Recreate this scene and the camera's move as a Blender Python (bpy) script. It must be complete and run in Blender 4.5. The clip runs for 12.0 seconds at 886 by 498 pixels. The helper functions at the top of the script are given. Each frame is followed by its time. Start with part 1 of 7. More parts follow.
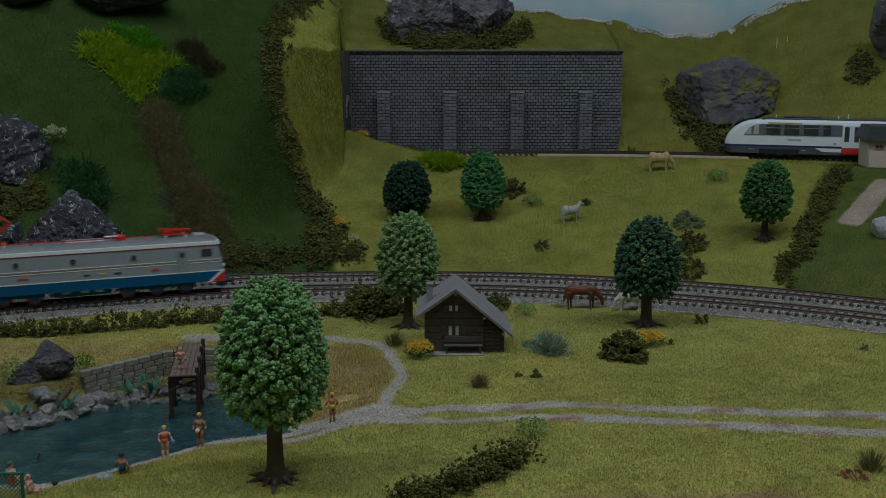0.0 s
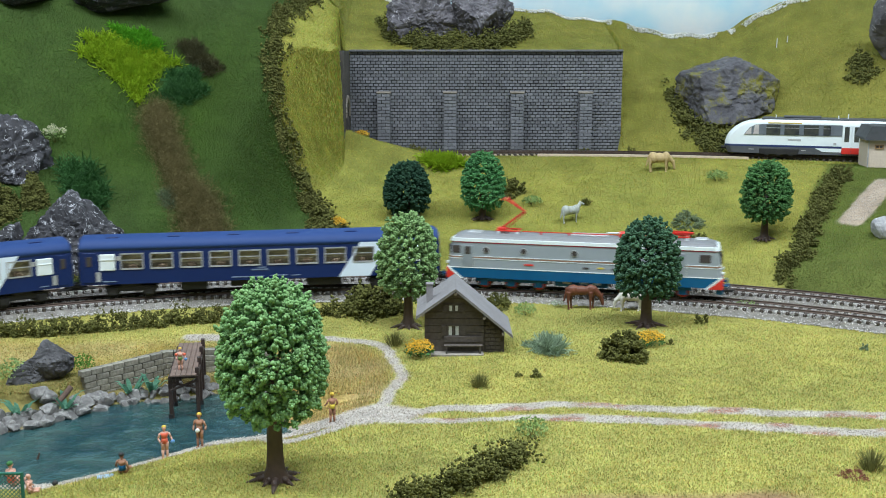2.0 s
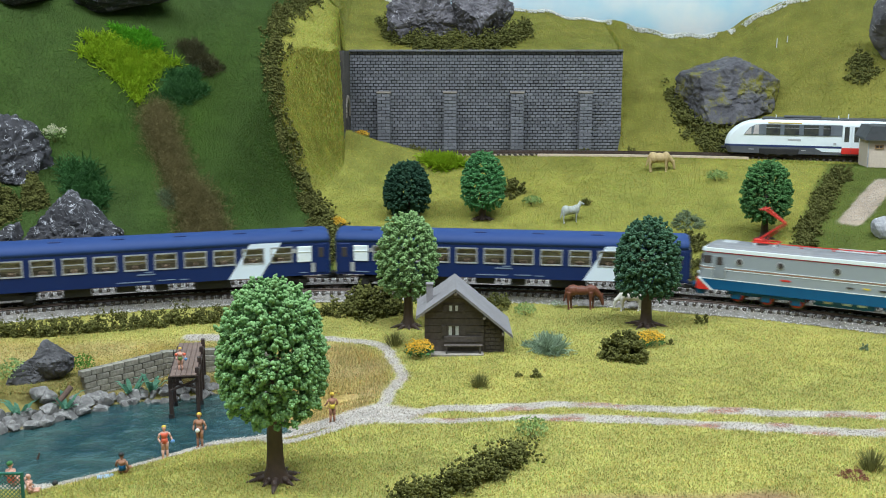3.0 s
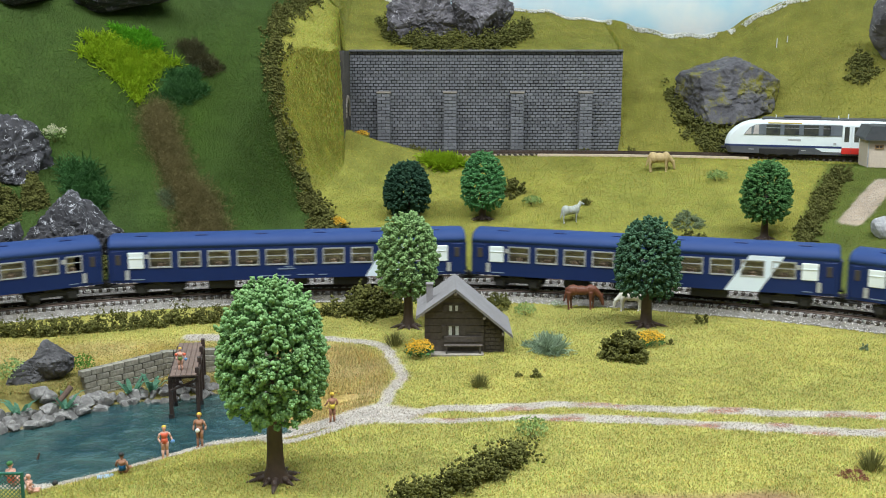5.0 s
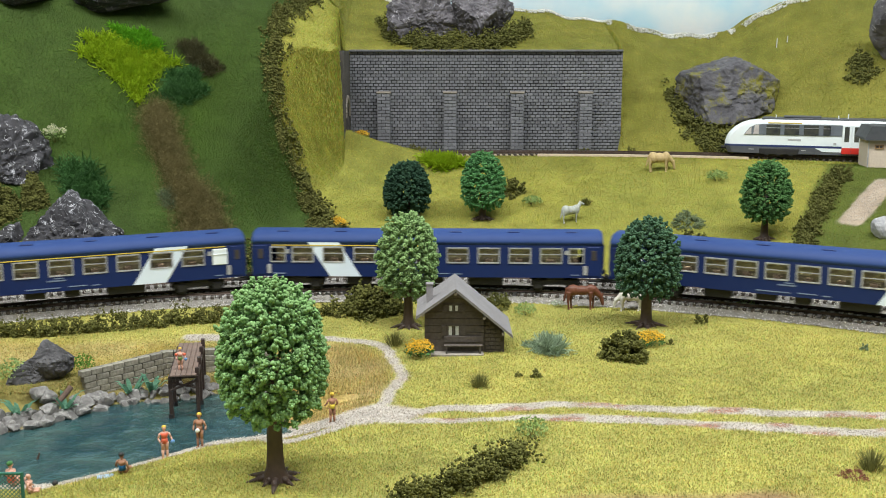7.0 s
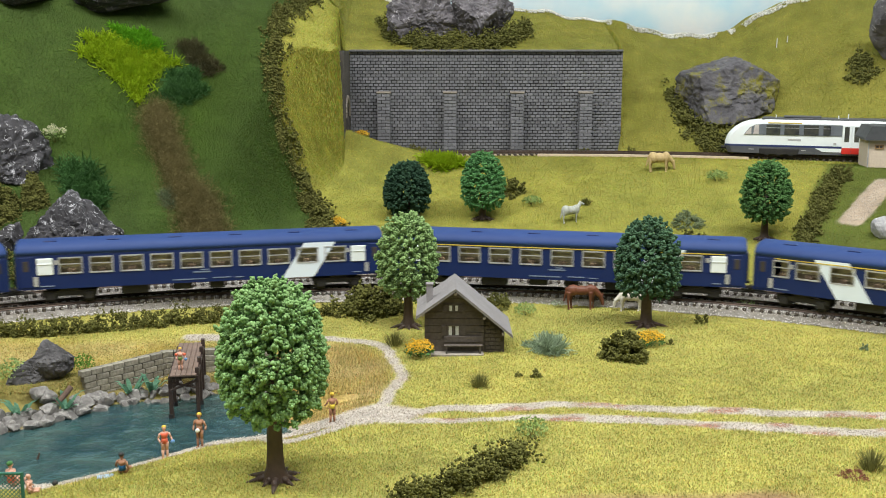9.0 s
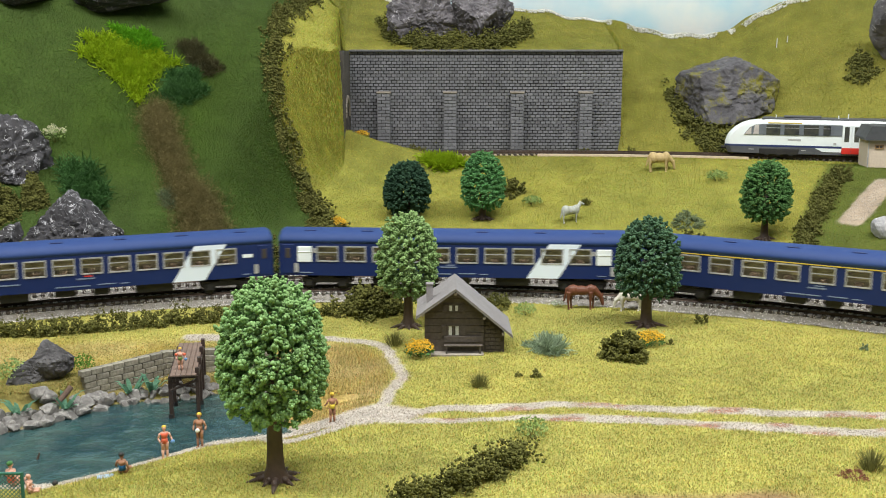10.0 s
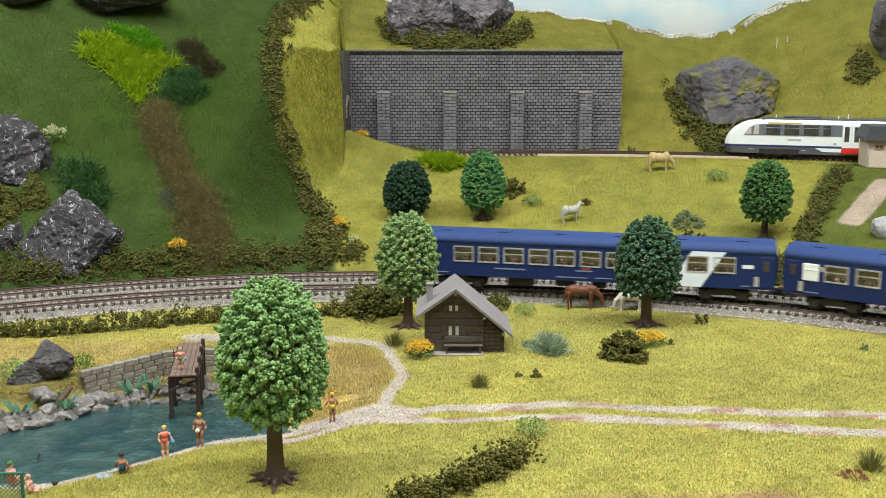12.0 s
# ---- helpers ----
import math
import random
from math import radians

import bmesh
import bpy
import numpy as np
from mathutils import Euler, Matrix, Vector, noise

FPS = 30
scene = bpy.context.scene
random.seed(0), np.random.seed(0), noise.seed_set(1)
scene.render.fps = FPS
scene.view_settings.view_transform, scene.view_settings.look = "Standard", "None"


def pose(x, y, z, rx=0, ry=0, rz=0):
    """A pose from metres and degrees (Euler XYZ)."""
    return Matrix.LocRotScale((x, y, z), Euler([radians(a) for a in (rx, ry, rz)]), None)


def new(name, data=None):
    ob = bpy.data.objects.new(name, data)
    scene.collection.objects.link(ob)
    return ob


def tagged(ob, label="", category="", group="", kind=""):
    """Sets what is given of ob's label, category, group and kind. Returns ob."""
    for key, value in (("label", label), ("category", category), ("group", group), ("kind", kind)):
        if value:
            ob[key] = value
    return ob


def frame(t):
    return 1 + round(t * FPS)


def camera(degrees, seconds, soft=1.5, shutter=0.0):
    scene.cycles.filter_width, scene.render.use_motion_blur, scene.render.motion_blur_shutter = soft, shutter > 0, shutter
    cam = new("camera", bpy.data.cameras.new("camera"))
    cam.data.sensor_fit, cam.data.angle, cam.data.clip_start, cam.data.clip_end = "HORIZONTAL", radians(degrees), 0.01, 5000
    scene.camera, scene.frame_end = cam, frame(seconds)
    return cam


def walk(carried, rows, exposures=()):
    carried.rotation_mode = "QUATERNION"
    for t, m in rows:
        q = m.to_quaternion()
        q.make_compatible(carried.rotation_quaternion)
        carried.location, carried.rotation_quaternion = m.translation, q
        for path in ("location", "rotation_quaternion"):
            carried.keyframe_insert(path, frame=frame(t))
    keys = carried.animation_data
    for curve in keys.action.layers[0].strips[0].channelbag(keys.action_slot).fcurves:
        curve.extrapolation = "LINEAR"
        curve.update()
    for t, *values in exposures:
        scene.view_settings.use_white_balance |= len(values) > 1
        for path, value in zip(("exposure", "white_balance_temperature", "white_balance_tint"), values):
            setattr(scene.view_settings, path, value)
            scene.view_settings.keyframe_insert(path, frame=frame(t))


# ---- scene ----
cam = camera(45.03, 12.0, soft=1.0, shutter=0.45)
CAM = pose(0, 0, 0.1993, 90 - 10.388, 0, 0)
walk(cam, [(0.0, CAM), (12.0, CAM)],
     exposures=[(0.0, -2.1, 5450, 4), (0.25, -1.6, 5450, 4), (0.5, -1.0, 5450, 4), (0.75, -0.48, 5450, 4), (1.0, -0.16, 5480, 4), (3.0, -0.14, 5520, 4), (6.0, -0.03, 6000, 6), (9.0, 0.0, 6350, 8), (12.0, 0.0, 6400, 8)])

# ---- light: a bright hobby room with long ceiling lamps ----
world = bpy.data.worlds.new("room_world")
scene.world = world
world.use_nodes = True
world.node_tree.nodes["Background"].inputs["Color"].default_value = (0.9, 0.95, 1.0, 1)
world.node_tree.nodes["Background"].inputs["Strength"].default_value = 0.3
for lx, ly, power in ((-0.75, 0.30, 36), (0.75, 0.30, 36), (0.0, -0.7, 14)):
    lamp = bpy.data.lights.new("ceiling_lamp_light", "AREA")
    lamp.shape, lamp.size, lamp.size_y = "RECTANGLE", 1.3, 0.30
    lamp.energy, lamp.color = power, (1.0, 0.97, 0.92)
    ob = new("ceiling_lamp_light", lamp)
    ob.matrix_world = pose(lx, ly, 1.555)


# ---- small building helpers ----
def nodes_of(m):
    m.use_nodes = True
    nt = m.node_tree
    return nt, nt.nodes, nt.links, nt.nodes["Principled BSDF"]


def material(name, c1, c2=None, scale=300.0, rough=0.6, metal=0.0, bump=0.15, coarse=0.12, spec=0.4, island=0.0, speck=None):
    """Two-scale noise between c1 and c2, with a fine bump; speck adds a third colour in small flecks."""
    m = bpy.data.materials.new(name)
    nt, nodes, links, bsdf = nodes_of(m)
    c2 = c2 or tuple(v * 0.72 for v in c1)
    tc = nodes.new("ShaderNodeTexCoord")
    fine = nodes.new("ShaderNodeTexNoise")
    fine.inputs["Scale"].default_value, fine.inputs["Detail"].default_value = scale, 6
    wide = nodes.new("ShaderNodeTexNoise")
    wide.inputs["Scale"].default_value, wide.inputs["Detail"].default_value = scale * coarse, 3
    links.new(tc.outputs["Object"], fine.inputs["Vector"])
    links.new(tc.outputs["Object"], wide.inputs["Vector"])
    add = nodes.new("ShaderNodeMath")
    add.operation = "ADD"
    links.new(fine.outputs["Fac"], add.inputs[0])
    links.new(wide.outputs["Fac"], add.inputs[1])
    ramp = nodes.new("ShaderNodeMapRange")
    ramp.inputs["From Min"].default_value, ramp.inputs["From Max"].default_value = 0.72, 1.28
    links.new(add.outputs[0], ramp.inputs["Value"])
    mix = nodes.new("ShaderNodeMix")
    mix.data_type = "RGBA"
    mix.inputs[6].default_value, mix.inputs[7].default_value = (*c2, 1), (*c1, 1)
    links.new(ramp.outputs[0], mix.inputs[0])
    out = mix.outputs[2]
    if speck:
        sp = nodes.new("ShaderNodeTexNoise")
        sp.inputs["Scale"].default_value, sp.inputs["Detail"].default_value = scale * 0.55, 8
        sp.inputs["Roughness"].default_value = 0.75
        links.new(tc.outputs["Object"], sp.inputs["Vector"])
        rr = nodes.new("ShaderNodeMapRange")
        rr.inputs["From Min"].default_value, rr.inputs["From Max"].default_value = speck[3], speck[3] + 0.1
        links.new(sp.outputs["Fac"], rr.inputs["Value"])
        mx = nodes.new("ShaderNodeMix")
        mx.data_type = "RGBA"
        mx.inputs[7].default_value = (*speck[:3], 1)
        links.new(rr.outputs[0], mx.inputs[0])
        links.new(out, mx.inputs[6])
        out = mx.outputs[2]
    if island:
        geo = nodes.new("ShaderNodeNewGeometry")
        hsv = nodes.new("ShaderNodeHueSaturation")
        vr = nodes.new("ShaderNodeMapRange")
        vr.inputs["To Min"].default_value, vr.inputs["To Max"].default_value = 1 - island, 1 + island
        links.new(geo.outputs["Random Per Island"], vr.inputs["Value"])
        links.new(vr.outputs[0], hsv.inputs["Value"])
        links.new(out, hsv.inputs["Color"])
        out = hsv.outputs["Color"]
    links.new(out, bsdf.inputs["Base Color"])
    bsdf.inputs["Roughness"].default_value, bsdf.inputs["Metallic"].default_value = rough, metal
    bsdf.inputs["Specular IOR Level"].default_value = spec
    if bump:
        b = nodes.new("ShaderNodeBump")
        b.inputs["Strength"].default_value, b.inputs["Distance"].default_value = bump, 0.4 / scale
        links.new(fine.outputs["Fac"], b.inputs["Height"])
        links.new(b.outputs["Normal"], bsdf.inputs["Normal"])
    return m


def streaked(m, scale, width, colour):
    """Thin broken streaks of light paint dragged over a cast rock."""
    nt, nodes, links, bsdf = nodes_of(m)
    src = bsdf.inputs["Base Color"].links[0].from_socket
    tc, k, g, mix = nodes.new("ShaderNodeTexCoord"), nodes.new("ShaderNodeTexNoise"), nodes.new("ShaderNodeTexNoise"), nodes.new("ShaderNodeMix")
    k.inputs["Scale"].default_value, k.inputs["Detail"].default_value, k.inputs["Distortion"].default_value = scale, 5, 1.2
    g.inputs["Scale"].default_value, g.inputs["Detail"].default_value = scale * 1.7, 4
    sub, ab, mr, mk, mul = [nodes.new("ShaderNodeMath"), nodes.new("ShaderNodeMath"), nodes.new("ShaderNodeMapRange"), nodes.new("ShaderNodeMapRange"), nodes.new("ShaderNodeMath")]
    for q in (k, g):
        links.new(tc.outputs["Object"], q.inputs["Vector"])
    sub.operation, ab.operation, mul.operation = "SUBTRACT", "ABSOLUTE", "MULTIPLY"
    sub.inputs[1].default_value = 0.5
    links.new(k.outputs["Fac"], sub.inputs[0])
    links.new(sub.outputs[0], ab.inputs[0])
    links.new(ab.outputs[0], mr.inputs["Value"])
    mr.inputs["From Min"].default_value, mr.inputs["From Max"].default_value = width, width * 0.25
    links.new(g.outputs["Fac"], mk.inputs["Value"])
    mk.inputs["From Min"].default_value, mk.inputs["From Max"].default_value = 0.46, 0.60
    links.new(mr.outputs[0], mul.inputs[0])
    links.new(mk.outputs[0], mul.inputs[1])
    mix.data_type = "RGBA"
    links.new(mul.outputs[0], mix.inputs[0])
    links.new(src, mix.inputs[6])
    mix.inputs[7].default_value = (*colour, 1)
    links.new(mix.outputs[2], bsdf.inputs["Base Color"])
    return m


def drybrushed(m, scale, low, high, colour):
    """Light paint caught on the sharp ridges of a cast rock, broken up by noise."""
    nt, nodes, links, bsdf = nodes_of(m)
    src = bsdf.inputs["Base Color"].links[0].from_socket
    geo, tc, k = nodes.new("ShaderNodeNewGeometry"), nodes.new("ShaderNodeTexCoord"), nodes.new("ShaderNodeTexNoise")
    k.inputs["Scale"].default_value, k.inputs["Detail"].default_value = scale, 6
    links.new(tc.outputs["Object"], k.inputs["Vector"])
    mr, mk, mul, mix = nodes.new("ShaderNodeMapRange"), nodes.new("ShaderNodeMapRange"), nodes.new("ShaderNodeMath"), nodes.new("ShaderNodeMix")
    links.new(geo.outputs["Pointiness"], mr.inputs["Value"])
    mr.inputs["From Min"].default_value, mr.inputs["From Max"].default_value = low, high
    links.new(k.outputs["Fac"], mk.inputs["Value"])
    mk.inputs["From Min"].default_value, mk.inputs["From Max"].default_value = 0.40, 0.56
    mul.operation = "MULTIPLY"
    links.new(mr.outputs[0], mul.inputs[0])
    links.new(mk.outputs[0], mul.inputs[1])
    mix.data_type = "RGBA"
    links.new(mul.outputs[0], mix.inputs[0])
    links.new(src, mix.inputs[6])
    mix.inputs[7].default_value = (*colour, 1)
    links.new(mix.outputs[2], bsdf.inputs["Base Color"])
    return m


def see_through(m, share=0.45):
    """Thin fibres: some of the light passes through them."""
    nt, nodes, links, bsdf = nodes_of(m)
    tr, mix, out = nodes.new("ShaderNodeBsdfTranslucent"), nodes.new("ShaderNodeMixShader"), nodes["Material Output"]
    links.new(bsdf.inputs["Base Color"].links[0].from_socket, tr.inputs["Color"])
    mix.inputs[0].default_value = share
    links.new(bsdf.outputs[0], mix.inputs[1])
    links.new(tr.outputs[0], mix.inputs[2])
    links.new(mix.outputs[0], out.inputs["Surface"])
    return m


def attr_material(name, scale, rough, vary=0.25, bump=0.3):
    """Colour from the mesh attribute 'tint' (which ground cover lies there), broken up by fine noise."""
    m = bpy.data.materials.new(name)
    nt, nodes, links, bsdf = nodes_of(m)
    at = nodes.new("ShaderNodeAttribute")
    at.attribute_name = "tint"
    tc = nodes.new("ShaderNodeTexCoord")
    n = nodes.new("ShaderNodeTexNoise")
    n.inputs["Scale"].default_value, n.inputs["Detail"].default_value = scale, 5
    links.new(tc.outputs["Object"], n.inputs["Vector"])
    r = nodes.new("ShaderNodeMapRange")
    r.inputs["From Min"].default_value, r.inputs["From Max"].default_value = 0.3, 0.7
    r.inputs["To Min"].default_value, r.inputs["To Max"].default_value = 1 - vary, 1 + vary
    wide = nodes.new("ShaderNodeTexNoise")
    wide.inputs["Scale"].default_value, wide.inputs["Detail"].default_value = 45, 4
    links.new(tc.outputs["Object"], wide.inputs["Vector"])
    av = nodes.new("ShaderNodeMath")
    av.operation = "MULTIPLY_ADD"
    av.inputs[1].default_value = 0.6
    links.new(wide.outputs["Fac"], av.inputs[0])
    sc = nodes.new("ShaderNodeMath")
    sc.operation = "MULTIPLY_ADD"
    sc.inputs[1].default_value, sc.inputs[2].default_value = 0.8, -0.2
    links.new(n.outputs["Fac"], sc.inputs[0])
    links.new(sc.outputs[0], av.inputs[2])
    links.new(av.outputs[0], r.inputs["Value"])
    h = nodes.new("ShaderNodeHueSaturation")
    links.new(at.outputs["Color"], h.inputs["Color"])
    links.new(r.outputs[0], h.inputs["Value"])
    links.new(h.outputs["Color"], bsdf.inputs["Base Color"])
    bsdf.inputs["Roughness"].default_value = rough
    bsdf.inputs["Specular IOR Level"].default_value = 0.2
    b = nodes.new("ShaderNodeBump")
    b.inputs["Strength"].default_value, b.inputs["Distance"].default_value = bump, 0.001
    links.new(n.outputs["Fac"], b.inputs["Height"])
    links.new(b.outputs["Normal"], bsdf.inputs["Normal"])
    return m


def mesh_of(name, bm, mats, smooth=False):
    me = bpy.data.meshes.new(name)
    bm.normal_update()
    bm.to_mesh(me)
    bm.free()
    for m in mats if isinstance(mats, (list, tuple)) else [mats]:
        me.materials.append(m)
    if smooth:
        me.polygons.foreach_set("use_smooth", [True] * len(me.polygons))
    return me


def part(name, bm, mats, parent, label="", smooth=False, at=None):
    ob = new(name, mesh_of(name, bm, mats, smooth))
    ob.parent = parent
    if at is not None:
        ob.matrix_local = at
    return tagged(ob, label) if label else ob


def thing(name, m, label, category, group="", kind=""):
    ob = new(name)
    ob.empty_display_size = 0.01
    ob.matrix_world = m
    return tagged(ob, label, category, group, kind)


def arrays(name, verts, faces, mats, smooth=False, tint=None):
    """A mesh from numpy arrays of vertices and triangles (or quads)."""
    me = bpy.data.meshes.new(name)
    nv, nf, k = len(verts), len(faces), faces.shape[1]
    me.vertices.add(nv)
    me.vertices.foreach_set("co", np.ascontiguousarray(verts, dtype=np.float32).ravel())
    me.loops.add(nf * k)
    me.loops.foreach_set("vertex_index", np.ascontiguousarray(faces, dtype=np.int32).ravel())
    me.polygons.add(nf)
    me.polygons.foreach_set("loop_start", np.arange(0, nf * k, k, dtype=np.int32))
    me.polygons.foreach_set("loop_total", np.full(nf, k, dtype=np.int32))
    if smooth:
        me.polygons.foreach_set("use_smooth", np.ones(nf, dtype=bool))
    if tint is not None:
        a = me.attributes.new("tint", "FLOAT_COLOR", "POINT")
        a.data.foreach_set("color", np.c_[tint, np.ones(nv)].astype(np.float32).ravel())
    for m in mats if isinstance(mats, (list, tuple)) else [mats]:
        me.materials.append(m)
    me.update(calc_edges=True)
    me.validate()
    return me


def box(bm, x, y, z, sx, sy, sz, bevel=0.0, mat=0, m=None):
    """A box by its centre and sizes, with optional bevelled edges."""
    t = Matrix.Translation((x, y, z)) @ Matrix.Diagonal((sx, sy, sz, 1))
    made = bmesh.ops.create_cube(bm, size=1, matrix=(m @ t) if m else t)["verts"]
    faces = {f for v in made for f in v.link_faces}
    if bevel:
        edges = {e for v in made for e in v.link_edges}
        made = bmesh.ops.bevel(bm, geom=list(edges), offset=bevel, segments=1, affect="EDGES")["faces"]
        faces |= {f for f in made if f.is_valid}
    for f in faces:
        if f.is_valid:
            f.material_index = mat


def rod(bm, p, q, r1, r2=None, seg=8, mat=0):
    p, q = Vector(p), Vector(q)
    d = q - p
    m = Matrix.Translation((p + q) / 2) @ d.to_track_quat("Z", "Y").to_matrix().to_4x4()
    v = bmesh.ops.create_cone(bm, cap_ends=True, segments=seg, radius1=r1, radius2=r1 if r2 is None else r2, depth=d.length, matrix=m)["verts"]
    for f in {f for w in v for f in w.link_faces}:
        f.material_index = mat


def ball(bm, c, r, sub=2, mat=0, turn=None):
    r = (r, r, r) if isinstance(r, (int, float)) else r
    m = Matrix.Translation(c) @ (turn or Matrix()) @ Matrix.Diagonal((*r, 1))
    v = bmesh.ops.create_icosphere(bm, subdivisions=sub, radius=1, matrix=m)["verts"]
    for f in {f for w in v for f in w.link_faces}:
        f.material_index = mat
    return v


def prism(bm, pts, y0, y1, mat=0):
    """A polygon in x, z pushed from y0 to y1."""
    a = [bm.verts.new((x, y0, z)) for x, z in pts]
    b = [bm.verts.new((x, y1, z)) for x, z in pts]
    n = len(pts)
    fs = [bm.faces.new(a), bm.faces.new(b[::-1])]
    for i in range(n):
        fs.append(bm.faces.new((a[i], b[i], b[(i + 1) % n], a[(i + 1) % n])))
    for f in fs:
        f.material_index = mat
    bmesh.ops.recalc_face_normals(bm, faces=fs)


def sstep(a, b, x):
    t = np.clip((np.asarray(x, dtype=float) - a) / (b - a), 0, 1)
    return t * t * (3 - 2 * t)


# ---- plan of the layout (metres; rail top is z = 0) ----
XC, YC, R1, R2 = -0.0367, 0.2133, 0.6968, 0.7527   # centre and radii of the two curved tracks
ARC = 0.75                                         # half opening of the curve in radians; then an S-bend to straight
GROUND, WATER = -0.010, -0.030


def line_at(s, r):
    """Place and heading on the track of radius r, s metres from its crown (to the right positive)."""
    k, sign = abs(s), (1 if s >= 0 else -1)
    a, rb = ARC, 0.70
    if k <= a * r:
        th = k / r
        x, y, h = r * math.sin(th), r * math.cos(th), th
    else:
        x0, y0 = r * math.sin(a), r * math.cos(a)
        k -= a * r
        if k <= a * rb:
            h = a - k / rb
            x = x0 + rb * (math.sin(a) - math.sin(h))
            y = y0 - rb * (math.cos(h) - math.cos(a))
        else:
            x = x0 + rb * math.sin(a) + (k - a * rb)
            y, h = y0 - rb * (1 - math.cos(a)), 0.0
    return XC + sign * x, YC + y, -sign * h


def track_y(x, r):
    """y of the curve of radius r over x (numpy)."""
    u = np.abs(np.asarray(x, dtype=float) - XC)
    xa, ya = r * math.sin(ARC), r * math.cos(ARC)
    inner = np.sqrt(np.maximum(r * r - np.minimum(u, xa) ** 2, 1e-6))
    rb = 0.70
    v = np.clip(u - xa, 0, rb * math.sin(ARC))
    outer = ya - (np.sqrt(np.maximum(rb * rb - (rb * math.sin(ARC) - v) ** 2, 1e-6)) - rb * math.cos(ARC))
    return YC + np.where(u <= xa, inner, outer)


def upper_y(x):
    """y of the upper line on its bench."""
    u = np.clip(np.asarray(x, dtype=float) - 0.1, 0, 0.55)
    return 1.262 - 0.60 * u * u


BENCH = 0.0812
WALL_Y, WALL_X0, WALL_X1, WALL_TOP = 1.300, -0.112, 0.2155, 0.201


def bumps(x, y, size, seed=0.0):
    """Smooth pseudo-noise from sines (numpy), about -1 to 1."""
    a, b = x / size, y / size
    return (np.sin(a * 1.7 + b * 0.9 + seed) + np.sin(a * -0.8 + b * 1.9 + seed * 2.3) + np.sin(a * 2.9 - b * 2.3 + seed * 0.7) * 0.6) / 2.6


def pond_depth(x, y):
    """Positive inside the pond, roughly the distance to its shore."""
    back = np.interp(x, (-0.42, -0.264, -0.238, -0.212, -0.178, -0.151, -0.131, -0.108, -0.092), (0.60, 0.605, 0.630, 0.657, 0.668, 0.680, 0.685, 0.665, 0.610))
    front = np.interp(x, (-0.42, -0.235, -0.205, -0.181, -0.156, -0.134, -0.106, -0.092), (0.50, 0.533, 0.535, 0.555, 0.5785, 0.5985, 0.608, 0.612))
    return np.minimum(np.minimum(back - y, (y - front) * 0.9), (-0.095 - x) * 0.8)


def ridge(x):
    at = lambda q: np.interp(q, (-0.3, -0.11, -0.06, 0.11, 0.25, 0.35, 0.47, 0.62, 1.0), (0.34, 0.282, 0.262, 0.258, 0.238, 0.217, 0.272, 0.33, 0.36))
    return sum(at(x + o) for o in (-0.036, -0.024, -0.012, 0.0, 0.012, 0.024, 0.036)) / 7 + 0.0022 * np.sin(np.asarray(x) * 61) + 0.0016 * np.sin(np.asarray(x) * 137 + 1) - 0.002


